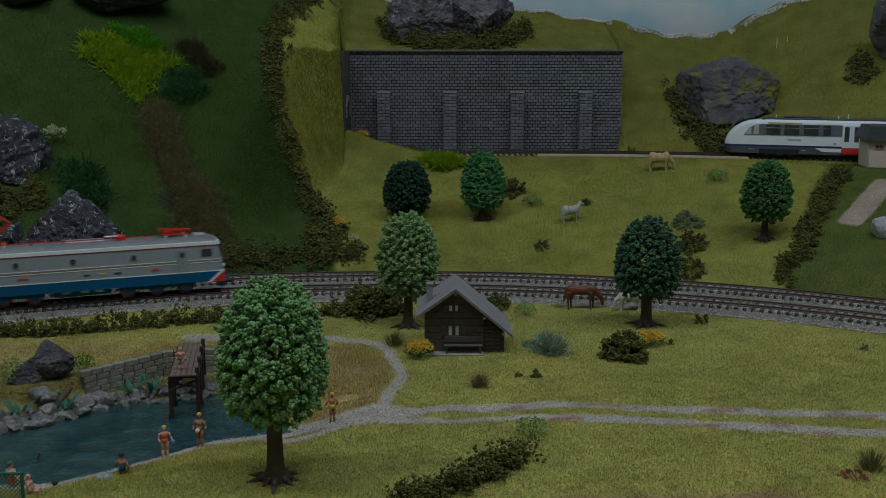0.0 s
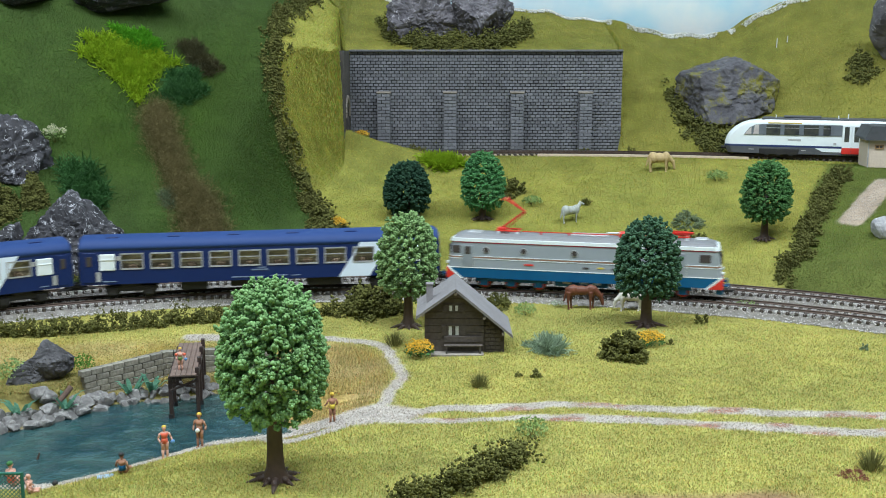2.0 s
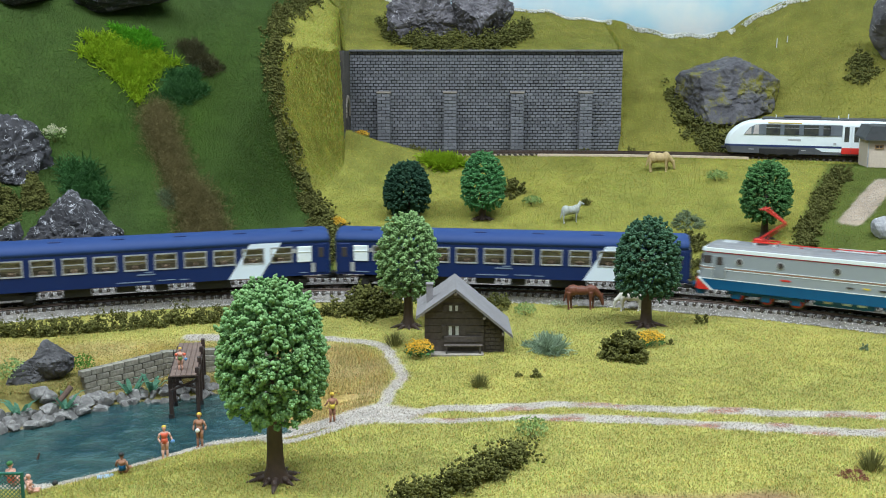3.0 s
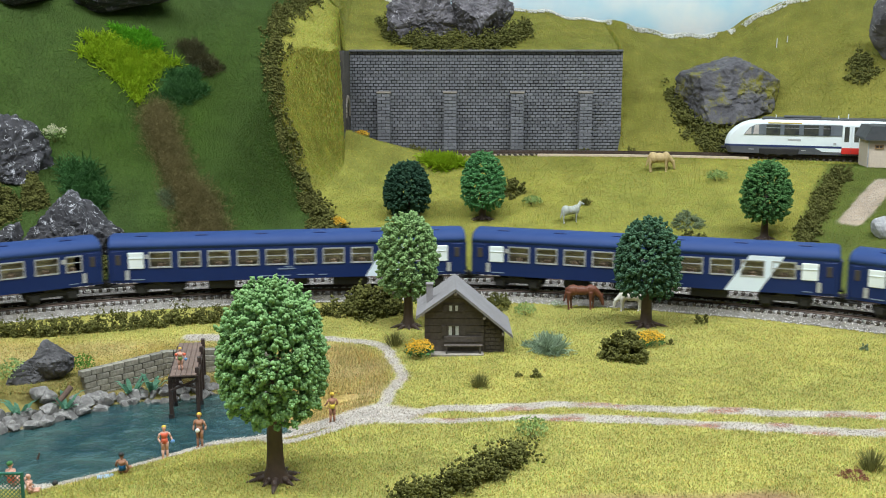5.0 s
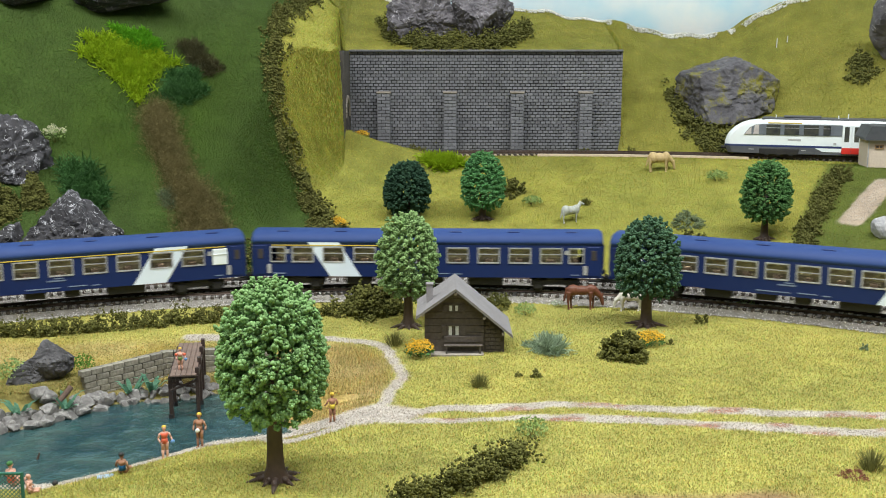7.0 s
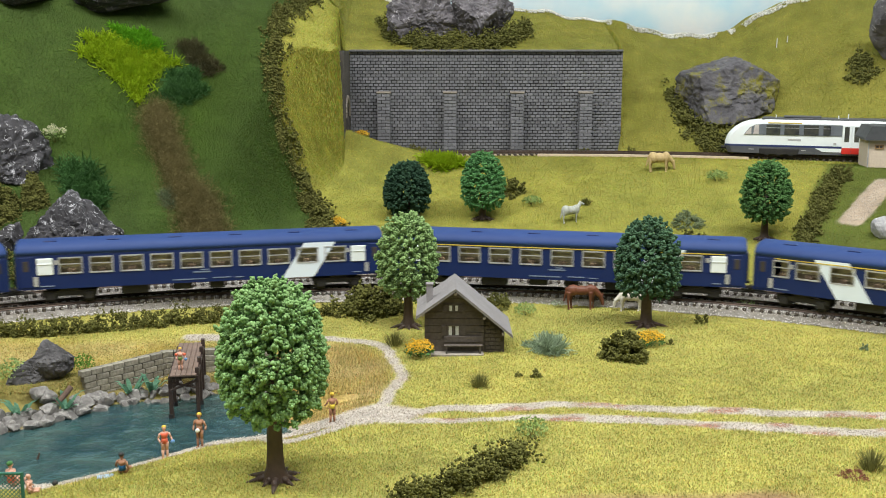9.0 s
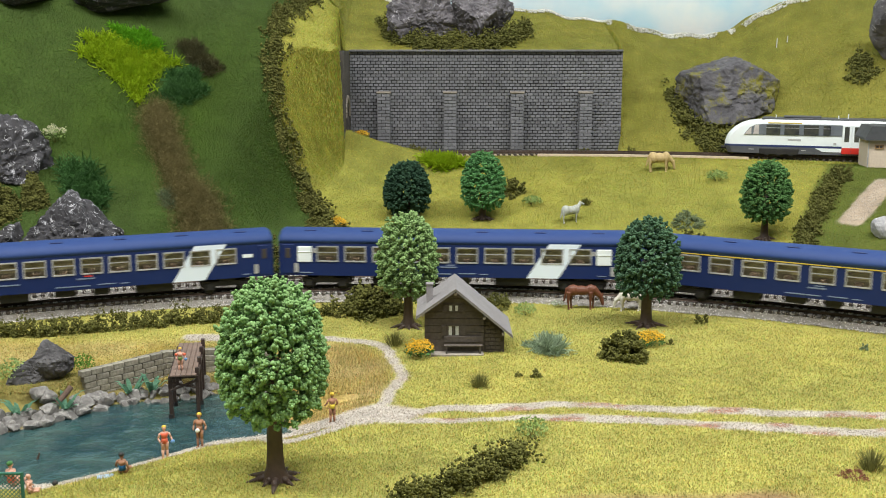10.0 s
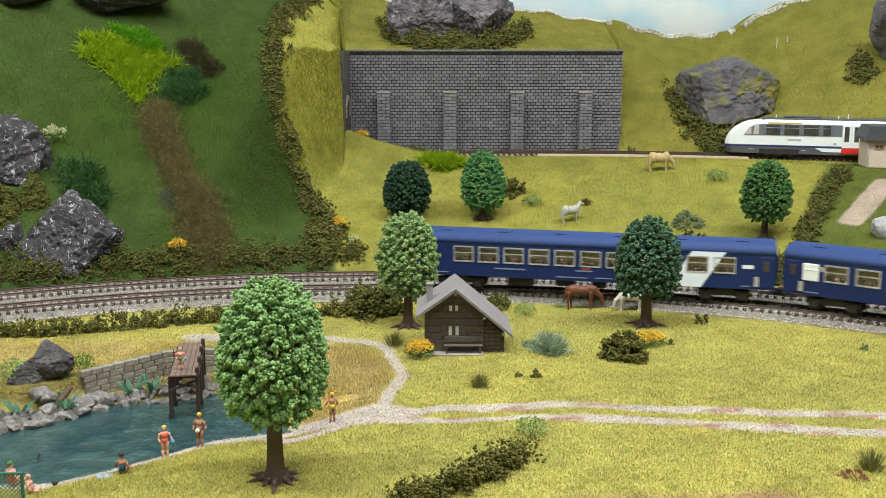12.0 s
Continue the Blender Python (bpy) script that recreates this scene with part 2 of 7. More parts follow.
def height(x, y):
    """The layout's ground."""
    x, y = np.asarray(x, dtype=float), np.asarray(y, dtype=float)
    foot = track_y(x, R2) + 0.030
    ub = upper_y(x)
    z = np.full(x.shape, GROUND) + 0.0012 * bumps(x, y, 0.05)
    # slope up to the bench of the upper line
    lip = ub - 0.022 - 0.55 * np.clip(x - 0.1, 0, 0.55) ** 2
    zc = BENCH * np.clip((y - foot) / (lip - foot), 0, 1) ** 0.92 + GROUND * (1 - sstep(0, 0.03, y - foot))
    zc = zc + 0.004 * bumps(x, y, 0.07, 2.0) * sstep(0.02, 0.08, y - foot) * sstep(0.01, 0.06, ub - 0.02 - y)
    # bank that hides the foot of the wall near the tunnel
    zc = zc + np.interp(x, (-0.13, -0.107, -0.076, -0.03, 0.0), (0.034, 0.031, 0.019, 0.007, 0.0)) * np.exp(-((y - 1.236) / 0.024) ** 2)
    # hill behind the bench
    start = np.where((x > WALL_X0 - 0.03) & (x < WALL_X1), WALL_Y + 0.004, ub + 0.024)
    base = np.where((x > WALL_X0 - 0.03) & (x < WALL_X1), WALL_TOP - 0.002, BENCH)
    k = np.clip((y - start) / (1.46 - start), 0, 1)
    zh = base + (ridge(x) - base) * k ** 0.85 + 0.006 * bumps(x, y, 0.06, 5.0) * sstep(0, 0.3, k) * sstep(1, 0.8, k)
    zc = np.where(y > start, np.maximum(zh, zc), zc)
    # steep hill over the tunnel
    zl = 1.02 * (y - foot - 0.004) - 0.35 * np.maximum(0, y - 1.22) + 0.007 * bumps(x, y, 0.06, 8.0) * sstep(0.03, 0.1, y - foot)
    zl = np.minimum(np.maximum(zl, GROUND), 0.42)
    cap = 0.207 + 1.25 * np.maximum(0, -0.126 - x) + 0.42 * np.maximum(0, y - 1.20)
    # rounded shoulder
    q = np.clip(0.5 + 0.5 * (cap - zl) / 0.045, 0, 1)
    zl = cap * (1 - q) + zl * q - 0.045 * q * (1 - q)
    edge = -0.111 - 0.057 * sstep(1.19, 1.02, y) - 0.009 * sstep(1.214, 1.224, y)
    w = sstep(edge, edge - 0.07 + 0.064 * sstep(1.165, 1.217, y), x)
    w = w * np.where(y > WALL_Y + 0.01, sstep(-0.06, -0.2, x), 1.0)
    zs = zc * (1 - w) + np.maximum(zl, zc) * w
    z = np.where(y > foot, zs, z)
    # pond hollow
    d = pond_depth(x, y)
    front = np.interp(x, (-0.42, -0.235, -0.205, -0.181, -0.156, -0.134, -0.106, -0.06), (0.50, 0.533, 0.535, 0.555, 0.5785, 0.5985, 0.608, 0.612))
    beach = np.clip(1 + (y - front) / 0.085, 0, 1) * sstep(-0.035, -0.10, x) * (y < 0.64)
    bank = np.maximum(sstep(-0.032, 0.0, d), beach * 0.97)
    wy = np.interp(x, (-0.236, -0.194, -0.130), (0.676, 0.723, 0.735))
    step = sstep(0.003, -0.003, y - wy) * sstep(-0.245, -0.235, x) * sstep(-0.115, -0.13, x) * (y > 0.6) * 0.86
    z = z - 0.0145 * np.maximum(bank, step) - 0.010 * sstep(-0.002, 0.02, d)
    return z


def ground_at(x, y):
    return float(height(np.array([x]), np.array([y]))[0])
# ---- materials ----
M_rail = material("rail_steel", (0.13, 0.095, 0.075), (0.075, 0.055, 0.045), 400, 0.45, 0.5)
M_sleeper = material("sleeper_brown", (0.10, 0.082, 0.068), (0.055, 0.045, 0.038), 600, 0.8)
M_ballast = material("ballast_grey", (0.60, 0.575, 0.565), (0.40, 0.38, 0.37), 900, 0.9, island=0.36)
M_bed = material("ballast_bed", (0.40, 0.38, 0.36), (0.23, 0.215, 0.20), 1300, 0.95, bump=0.8, speck=(0.55, 0.52, 0.5, 0.62))
M_gravel = material("path_gravel", (0.54, 0.485, 0.425), (0.33, 0.29, 0.25), 900, 0.9, island=0.38)
M_water = material("pond_resin", (0.010, 0.038, 0.050), (0.050, 0.095, 0.088), 60, 0.10, bump=0.45, coarse=0.3, spec=0.6)
M_coach = material("coach_blue", (0.009, 0.023, 0.105), (0.008, 0.020, 0.095), 90, 0.45, bump=0.0, spec=0.3)
M_roof = material("coach_roof_blue", (0.021, 0.052, 0.185), (0.018, 0.046, 0.17), 120, 0.68, bump=0.03)
M_white = material("white_paint", (0.80, 0.86, 0.88), (0.74, 0.80, 0.83), 150, 0.4, bump=0.0)
M_pale = material("pale_blue_paint", (0.73, 0.82, 0.92), (0.70, 0.79, 0.89), 150, 0.4, bump=0.0)
M_frame = material("window_frame_grey", (0.55, 0.56, 0.58), None, 300, 0.35, 0.3, bump=0.0)
M_black = material("running_gear_black", (0.014, 0.014, 0.016), (0.03, 0.028, 0.028), 500, 0.6)
M_seat = material("interior_tan", (0.56, 0.49, 0.28), (0.36, 0.30, 0.17), 90, 0.7, bump=0.0)
M_dark = material("interior_dark", (0.06, 0.05, 0.045), None, 200, 0.7, bump=0.0)
M_yellow = material("yellow_paint", (0.72, 0.56, 0.06), None, 300, 0.4, bump=0.0)
M_lgrey = material("loco_grey", (0.31, 0.345, 0.385), (0.285, 0.32, 0.355), 120, 0.4, bump=0.0)
M_lroof = material("loco_roof_grey", (0.23, 0.235, 0.245), (0.17, 0.175, 0.185), 200, 0.5)
M_lblue = material("loco_blue", (0.009, 0.095, 0.23), (0.008, 0.08, 0.20), 120, 0.4, bump=0.0)
M_red = material("signal_red", (0.62, 0.035, 0.025), (0.5, 0.03, 0.02), 200, 0.4, bump=0.0)
M_ochre = material("brown_line_paint", (0.36, 0.20, 0.13), None, 200, 0.4, bump=0.0)
M_maroon = material("dark_red_line_paint", (0.33, 0.02, 0.05), None, 200, 0.4, bump=0.0)
M_letter = material("faded_lettering", (0.22, 0.28, 0.42), None, 300, 0.5, bump=0.0)
M_trunk = material("trunk_plastic_brown", (0.085, 0.055, 0.042), (0.05, 0.033, 0.026), 260, 0.45, bump=0.3)
M_wood = material("hut_stained_wood", (0.112, 0.094, 0.082), (0.066, 0.055, 0.048), 500, 0.7, bump=0.3)
M_slate = material("hut_roof_slate_grey", (0.27, 0.26, 0.27), (0.21, 0.20, 0.21), 500, 0.7, bump=0.3)
M_stone = material("pond_wall_stone", (0.34, 0.31, 0.27), (0.20, 0.18, 0.155), 500, 0.9, bump=0.5)
M_joint = material("dark_mortar", (0.055, 0.054, 0.057), None, 500, 0.95)
M_rock = streaked(drybrushed(material("rock_grey", (0.062, 0.061, 0.070), (0.020, 0.0195, 0.023), 110, 0.75, bump=0.7), 260, 0.545, 0.64, (0.42, 0.43, 0.46)), 95, 0.022, (0.52, 0.53, 0.57))
M_rockl = streaked(drybrushed(material("rock_ledge", (0.040, 0.039, 0.045), (0.012, 0.012, 0.014), 130, 0.6, bump=0.6), 300, 0.54, 0.63, (0.40, 0.40, 0.42)), 110, 0.012, (0.40, 0.40, 0.42))
M_rockb = streaked(drybrushed(material("rock_dull", (0.170, 0.160, 0.178), (0.055, 0.052, 0.060), 75, 0.8, bump=0.8, coarse=0.3), 200, 0.54, 0.64, (0.34, 0.33, 0.36)), 62, 0.013, (0.42, 0.41, 0.44))
M_rockm = drybrushed(material("rock_mossy", (0.150, 0.147, 0.163), (0.055, 0.053, 0.061), 60, 0.8, bump=0.8, coarse=0.3, speck=(0.17, 0.16, 0.02, 0.50)), 200, 0.545, 0.65, (0.30, 0.30, 0.33))
M_silver = streaked(material("silvery_stone", (0.52, 0.52, 0.54), (0.22, 0.22, 0.24), 160, 0.6, bump=0.5), 150, 0.03, (0.75, 0.76, 0.78))
M_pebble = drybrushed(material("pebble_grey", (0.25, 0.24, 0.23), (0.105, 0.10, 0.098), 300, 0.85, bump=0.5, speck=(0.6, 0.6, 0.58, 0.63)), 500, 0.535, 0.67, (0.46, 0.45, 0.43))
M_sky = material("painted_sky", (0.95, 1.0, 1.0), (0.44, 0.80, 1.0), 13, 0.9, bump=0.0, coarse=0.35)
M_wallpaint = material("room_wall_paint", (0.72, 0.70, 0.66), (0.68, 0.66, 0.62), 20, 0.9)
M_floor = material("room_floor_grey", (0.25, 0.23, 0.21), None, 20, 0.7)
M_ground = attr_material("layout_ground_cover", 650, 0.95, 0.3, 0.5)
M_grass = see_through(attr_material("static_grass", 120, 0.7, 0.18, 0.0))
GREEN = {"bright": ((0.245, 0.395, 0.165), (0.150, 0.272, 0.098)), "light": ((0.27, 0.40, 0.17), (0.17, 0.27, 0.10)),
         "dark": ((0.098, 0.18, 0.105), (0.045, 0.092, 0.055)), "blue": ((0.052, 0.105, 0.062), (0.020, 0.045, 0.029)),
         "vivid": ((0.125, 0.30, 0.110), (0.062, 0.165, 0.057)), "mid": ((0.115, 0.24, 0.080), (0.055, 0.125, 0.042)),
         "olive": ((0.150, 0.153, 0.046), (0.076, 0.079, 0.024)), "lime": ((0.47, 0.62, 0.03), (0.28, 0.44, 0.015)),
         "ivy": ((0.085, 0.19, 0.058), (0.035, 0.09, 0.028)), "brown": ((0.31, 0.27, 0.120), (0.20, 0.172, 0.075)),
         "pale": ((0.42, 0.55, 0.22), (0.2, 0.30, 0.10)), "sage": ((0.22, 0.27, 0.15), (0.11, 0.14, 0.075)),
         "limeg": ((0.22, 0.54, 0.03), (0.12, 0.36, 0.015)), "brownd": ((0.10, 0.095, 0.045), (0.05, 0.05, 0.025)),
         "bluish": ((0.47, 0.58, 0.41), (0.27, 0.36, 0.24)), "fresh": ((0.16, 0.36, 0.06), (0.06, 0.17, 0.03)),
         "moss": ((0.24, 0.24, 0.08), (0.11, 0.11, 0.04)), "rust": ((0.34, 0.15, 0.10), (0.18, 0.08, 0.055)),
         "agave": ((0.26, 0.46, 0.33), (0.13, 0.28, 0.2)), "cream": ((0.72, 0.72, 0.50), (0.5, 0.5, 0.32)),
         "gold": ((0.86, 0.56, 0.07), (0.62, 0.36, 0.03))}
M_green = {k: material(k + "_foliage", a, b, 700, 0.9, bump=0.2, coarse=0.15, island=0.15, spec=0.04) for k, (a, b) in GREEN.items()}
for k in ("moss", "pale", "fresh", "bluish", "agave", "lime", "limeg", "brown"):
    see_through(M_green[k], 0.4)
M_rockd = drybrushed(material("rock_dark", (0.085, 0.083, 0.088), (0.035, 0.034, 0.038), 260, 0.8, bump=0.6, speck=(0.28, 0.28, 0.29, 0.64)), 260, 0.53, 0.62, (0.22, 0.22, 0.23))
M_wood2 = material("hut_wall_wood", (0.085, 0.072, 0.063), (0.052, 0.044, 0.038), 500, 0.8, bump=0.3)
M_beam = material("fresh_wood", (0.42, 0.27, 0.13), (0.30, 0.18, 0.09), 500, 0.7)
M_curtain = material("white_curtain", (0.7, 0.72, 0.72), None, 800, 0.8)
M_jetty = material("jetty_dark_wood", (0.055, 0.036, 0.03), (0.03, 0.02, 0.018), 500, 0.6, bump=0.3)
M_deck = material("jetty_deck_wood", (0.20, 0.145, 0.12), (0.12, 0.085, 0.07), 600, 0.65, bump=0.4)
M_skirt = material("railcar_skirt_grey", (0.10, 0.105, 0.12), None, 200, 0.5, bump=0.0)
M_navy = material("railcar_navy", (0.02, 0.035, 0.14), None, 200, 0.4, bump=0.0)
M_slatec = material("dark_roof_grey", (0.085, 0.09, 0.10), (0.06, 0.065, 0.072), 300, 0.6)
M_bandgrey = material("railcar_band_grey", (0.16, 0.18, 0.21), None, 200, 0.4, bump=0.0)
M_winglass = material("dark_window_glass", (0.03, 0.035, 0.04), (0.10, 0.10, 0.07), 120, 0.12, bump=0.0)
M_winpale = material("pale_cab_glass", (0.45, 0.40, 0.40), (0.6, 0.58, 0.56), 150, 0.15, bump=0.0)
M_beige = material("beige_plaster", (0.62, 0.53, 0.43), (0.56, 0.47, 0.38), 400, 0.9, bump=0.3)
M_log = material("log_bark", (0.13, 0.085, 0.06), (0.07, 0.045, 0.035), 400, 0.8, bump=0.4)
M_skin = [material("painted_figure_pink", (0.62, 0.36, 0.27), (0.56, 0.31, 0.23), 600, 0.5, bump=0.0), material("painted_figure_tan", (0.36, 0.185, 0.11), (0.31, 0.155, 0.09), 600, 0.5, bump=0.0)]
M_skin2 = material("painted_figure_trunks", (0.40, 0.20, 0.12), None, 600, 0.5, bump=0.0)
M_orange = material("orange_paint", (0.72, 0.14, 0.07), None, 600, 0.45, bump=0.0)
M_blond = material("yellow_hair_paint", (0.78, 0.55, 0.06), None, 600, 0.5, bump=0.0)
M_ballc = [material("white_ball_paint", (0.8, 0.8, 0.78), None, 500, 0.4, bump=0.0), material("blue_toy_paint", (0.12, 0.26, 0.52), None, 500, 0.4, bump=0.0)]
M_towel = material("towel_blue", (0.33, 0.45, 0.58), None, 900, 0.9)
M_bay = material("chestnut_paint", (0.17, 0.062, 0.034), (0.10, 0.035, 0.02), 220, 0.5, bump=0.1)
M_white2 = material("white_pony_paint", (0.72, 0.70, 0.64), (0.5, 0.48, 0.44), 300, 0.6)
M_greyh = material("grey_pony_paint", (0.50, 0.52, 0.46), (0.30, 0.32, 0.30), 260, 0.6)
M_tan = material("tan_pony_paint", (0.56, 0.44, 0.22), (0.40, 0.29, 0.14), 220, 0.6)
M_fgreen = material("fence_green", (0.03, 0.14, 0.10), None, 500, 0.5, bump=0.0)

# ---- room ----
def room():
    bm = bmesh.new()
    box(bm, 0, 0, -0.95, 7, 6, 0.1)
    tagged(new("floor", mesh_of("floor", bm, M_floor)), "grey room floor", "floor", kind="structure")
    bm = bmesh.new()
    box(bm, 0, 0, 1.65, 7, 6, 0.1)
    tagged(new("ceiling", mesh_of("ceiling", bm, M_wallpaint)), "plain white room ceiling", "ceiling", kind="structure")
    for n, x, y, sx, sy in (("wall_north", 0, 2.95, 7, 0.1), ("wall_south", 0, -2.95, 7, 0.1), ("wall_east", 3.45, 0, 0.1, 5.8), ("wall_west", -3.45, 0, 0.1, 5.8)):
        bm = bmesh.new()
        box(bm, x, y, 0.35, sx, sy, 2.5)
        tagged(new(n, mesh_of(n, bm, M_wallpaint)), "plain off-white room wall", "wall", kind="structure")
    # painted sky board, gently curved behind the layout
    bm = bmesh.new()
    xs = [(-2.7 + 5.4 * i / 60) for i in range(61)]
    rows = []
    for x in xs:
        y = 1.53 - 0.012 * x * x
        rows.append([bm.verts.new((x, yy, zz)) for yy, zz in ((y, -0.05), (y, 0.75), (y + 0.012, 0.75), (y + 0.012, -0.05))])
    for a, b in zip(rows, rows[1:]):
        for i in range(4):
            bm.faces.new((a[i], a[(i + 1) % 4], b[(i + 1) % 4], b[i]))
    bm.faces.new(rows[0]), bm.faces.new(rows[-1][::-1])
    bmesh.ops.recalc_face_normals(bm, faces=bm.faces[:])
    tagged(new("backdrop", mesh_of("backdrop", bm, M_sky, True)), "painted pale blue sky board with white clouds", "backdrop", kind="structure")
    # table under the layout
    bm = bmesh.new()
    box(bm, 0, 0.92, -0.085, 5.4, 1.26, 0.05)
    box(bm, 0, 0.295, -0.06, 5.4, 0.012, 0.12)
    for x in (-2.5, 0.0, 2.5):
        for y in (0.36, 1.45):
            box(bm, x, y, -0.505, 0.07, 0.07, 0.79)
    tagged(new("layout_table", mesh_of("layout_table", bm, material("table_wood", (0.3, 0.2, 0.11), None, 60, 0.6))), "wooden table under the model railway", "table", kind="structure")


room()

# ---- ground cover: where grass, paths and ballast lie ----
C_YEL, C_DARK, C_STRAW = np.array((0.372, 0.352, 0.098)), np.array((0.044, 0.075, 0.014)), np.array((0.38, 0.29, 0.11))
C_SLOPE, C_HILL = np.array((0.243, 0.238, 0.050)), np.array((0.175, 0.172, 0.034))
C_GRAV, C_BAL, C_MUD = np.array((0.38, 0.35, 0.31)), np.array((0.30, 0.285, 0.265)), np.array((0.27, 0.24, 0.20))


def hedge_line_x(y):
    """x of the hedge that parts the dark hillside from the light one."""
    return np.interp(y, (0.98, 1.034, 1.076, 1.116, 1.128, 1.134, 1.140, 1.166, 1.183, 1.206, 1.243, 1.30, 1.40), (-0.100, -0.104, -0.123, -0.140, -0.149, -0.165, -0.178, -0.1816, -0.183, -0.1805, -0.168, -0.155, -0.150))


def right_line_x(y):
    return np.interp(y, (0.88, 0.93, 1.0, 1.08, 1.14), (0.295, 0.305, 0.335, 0.377, 0.41))


def path_masks(x, y):
    """Weights of gravel: the two-rut cart way, the beach path and its loop, the sandy ramp."""
    g = np.zeros(x.shape)
    wob = 0.0011 * np.sin(x * 83 + 1) + 0.0007 * np.sin(x * 217)
    one = np.interp(x, (-0.03, -0.0165, -0.004, 0.0656, 0.139, 0.229, 0.50), (0.604, 0.6073, 0.6134, 0.6185, 0.6093, 0.6012, 0.579)) + wob
    two = np.interp(x, (-0.03, 0.0, 0.045, 0.088, 0.134, 0.186, 0.249, 0.50), (0.588, 0.594, 0.5951, 0.5931, 0.5854, 0.5788, 0.5722, 0.547)) - wob
    w1 = 0.0068 + 0.0010 * np.sin(x * 51)
    w2 = np.interp(x, (-0.02, 0.03, 0.075, 0.5), (0.0032, 0.0045, 0.0070, 0.0078)) + 0.0010 * np.sin(x * 63 + 2)
    g = np.maximum(g, np.exp(-((y - one) / w1) ** 4) * sstep(-0.035, -0.02, x))
    g = np.maximum(g, np.exp(-((y - two) / w2) ** 4) * sstep(-0.035, -0.02, x))
    # loop round the dry grass
    a, b = (x + 0.082) / 0.054, (y - 0.676) / 0.098
    rr = np.sqrt(a * a + b * b)
    loop = np.exp(-((rr - 1 + 0.03 * np.sin(y * 90) + 0.02 * np.sin(x * 160)) / 0.085) ** 4) * sstep(-0.135, -0.09, x)
    g = np.maximum(g, loop)
    # beach along the pond front
    front = np.interp(x, (-0.42, -0.235, -0.205, -0.181, -0.156, -0.134, -0.106, -0.06, -0.02), (0.50, 0.533, 0.535, 0.555, 0.5785, 0.5985, 0.608, 0.612, 0.61))
    beach = np.exp(-((y - front + 0.006) / 0.0135) ** 4) * sstep(-0.02, -0.05, x) * sstep(-0.30, -0.25, x)
    g = np.maximum(g, beach)
    fan = np.exp(-(((x + 0.045) / 0.035) ** 2 + ((y - 0.603) / 0.02) ** 2) ** 2)
    g = np.maximum(g, fan)
    walk_back = np.exp(-((y - 0.772) / 0.010) ** 4) * sstep(-0.20, -0.185, x) * sstep(-0.08, -0.10, x)
    g = np.maximum(g, walk_back)
    d, s = (x - 0.383) * 0.757 - (y - 0.997) * 0.653, (x - 0.383) * 0.653 + (y - 0.997) * 0.757
    ramp = np.exp(-(d / 0.0125) ** 4) * sstep(-0.002, 0.004, s) * sstep(0.11, 0.09, s)
    return np.maximum(g, ramp)


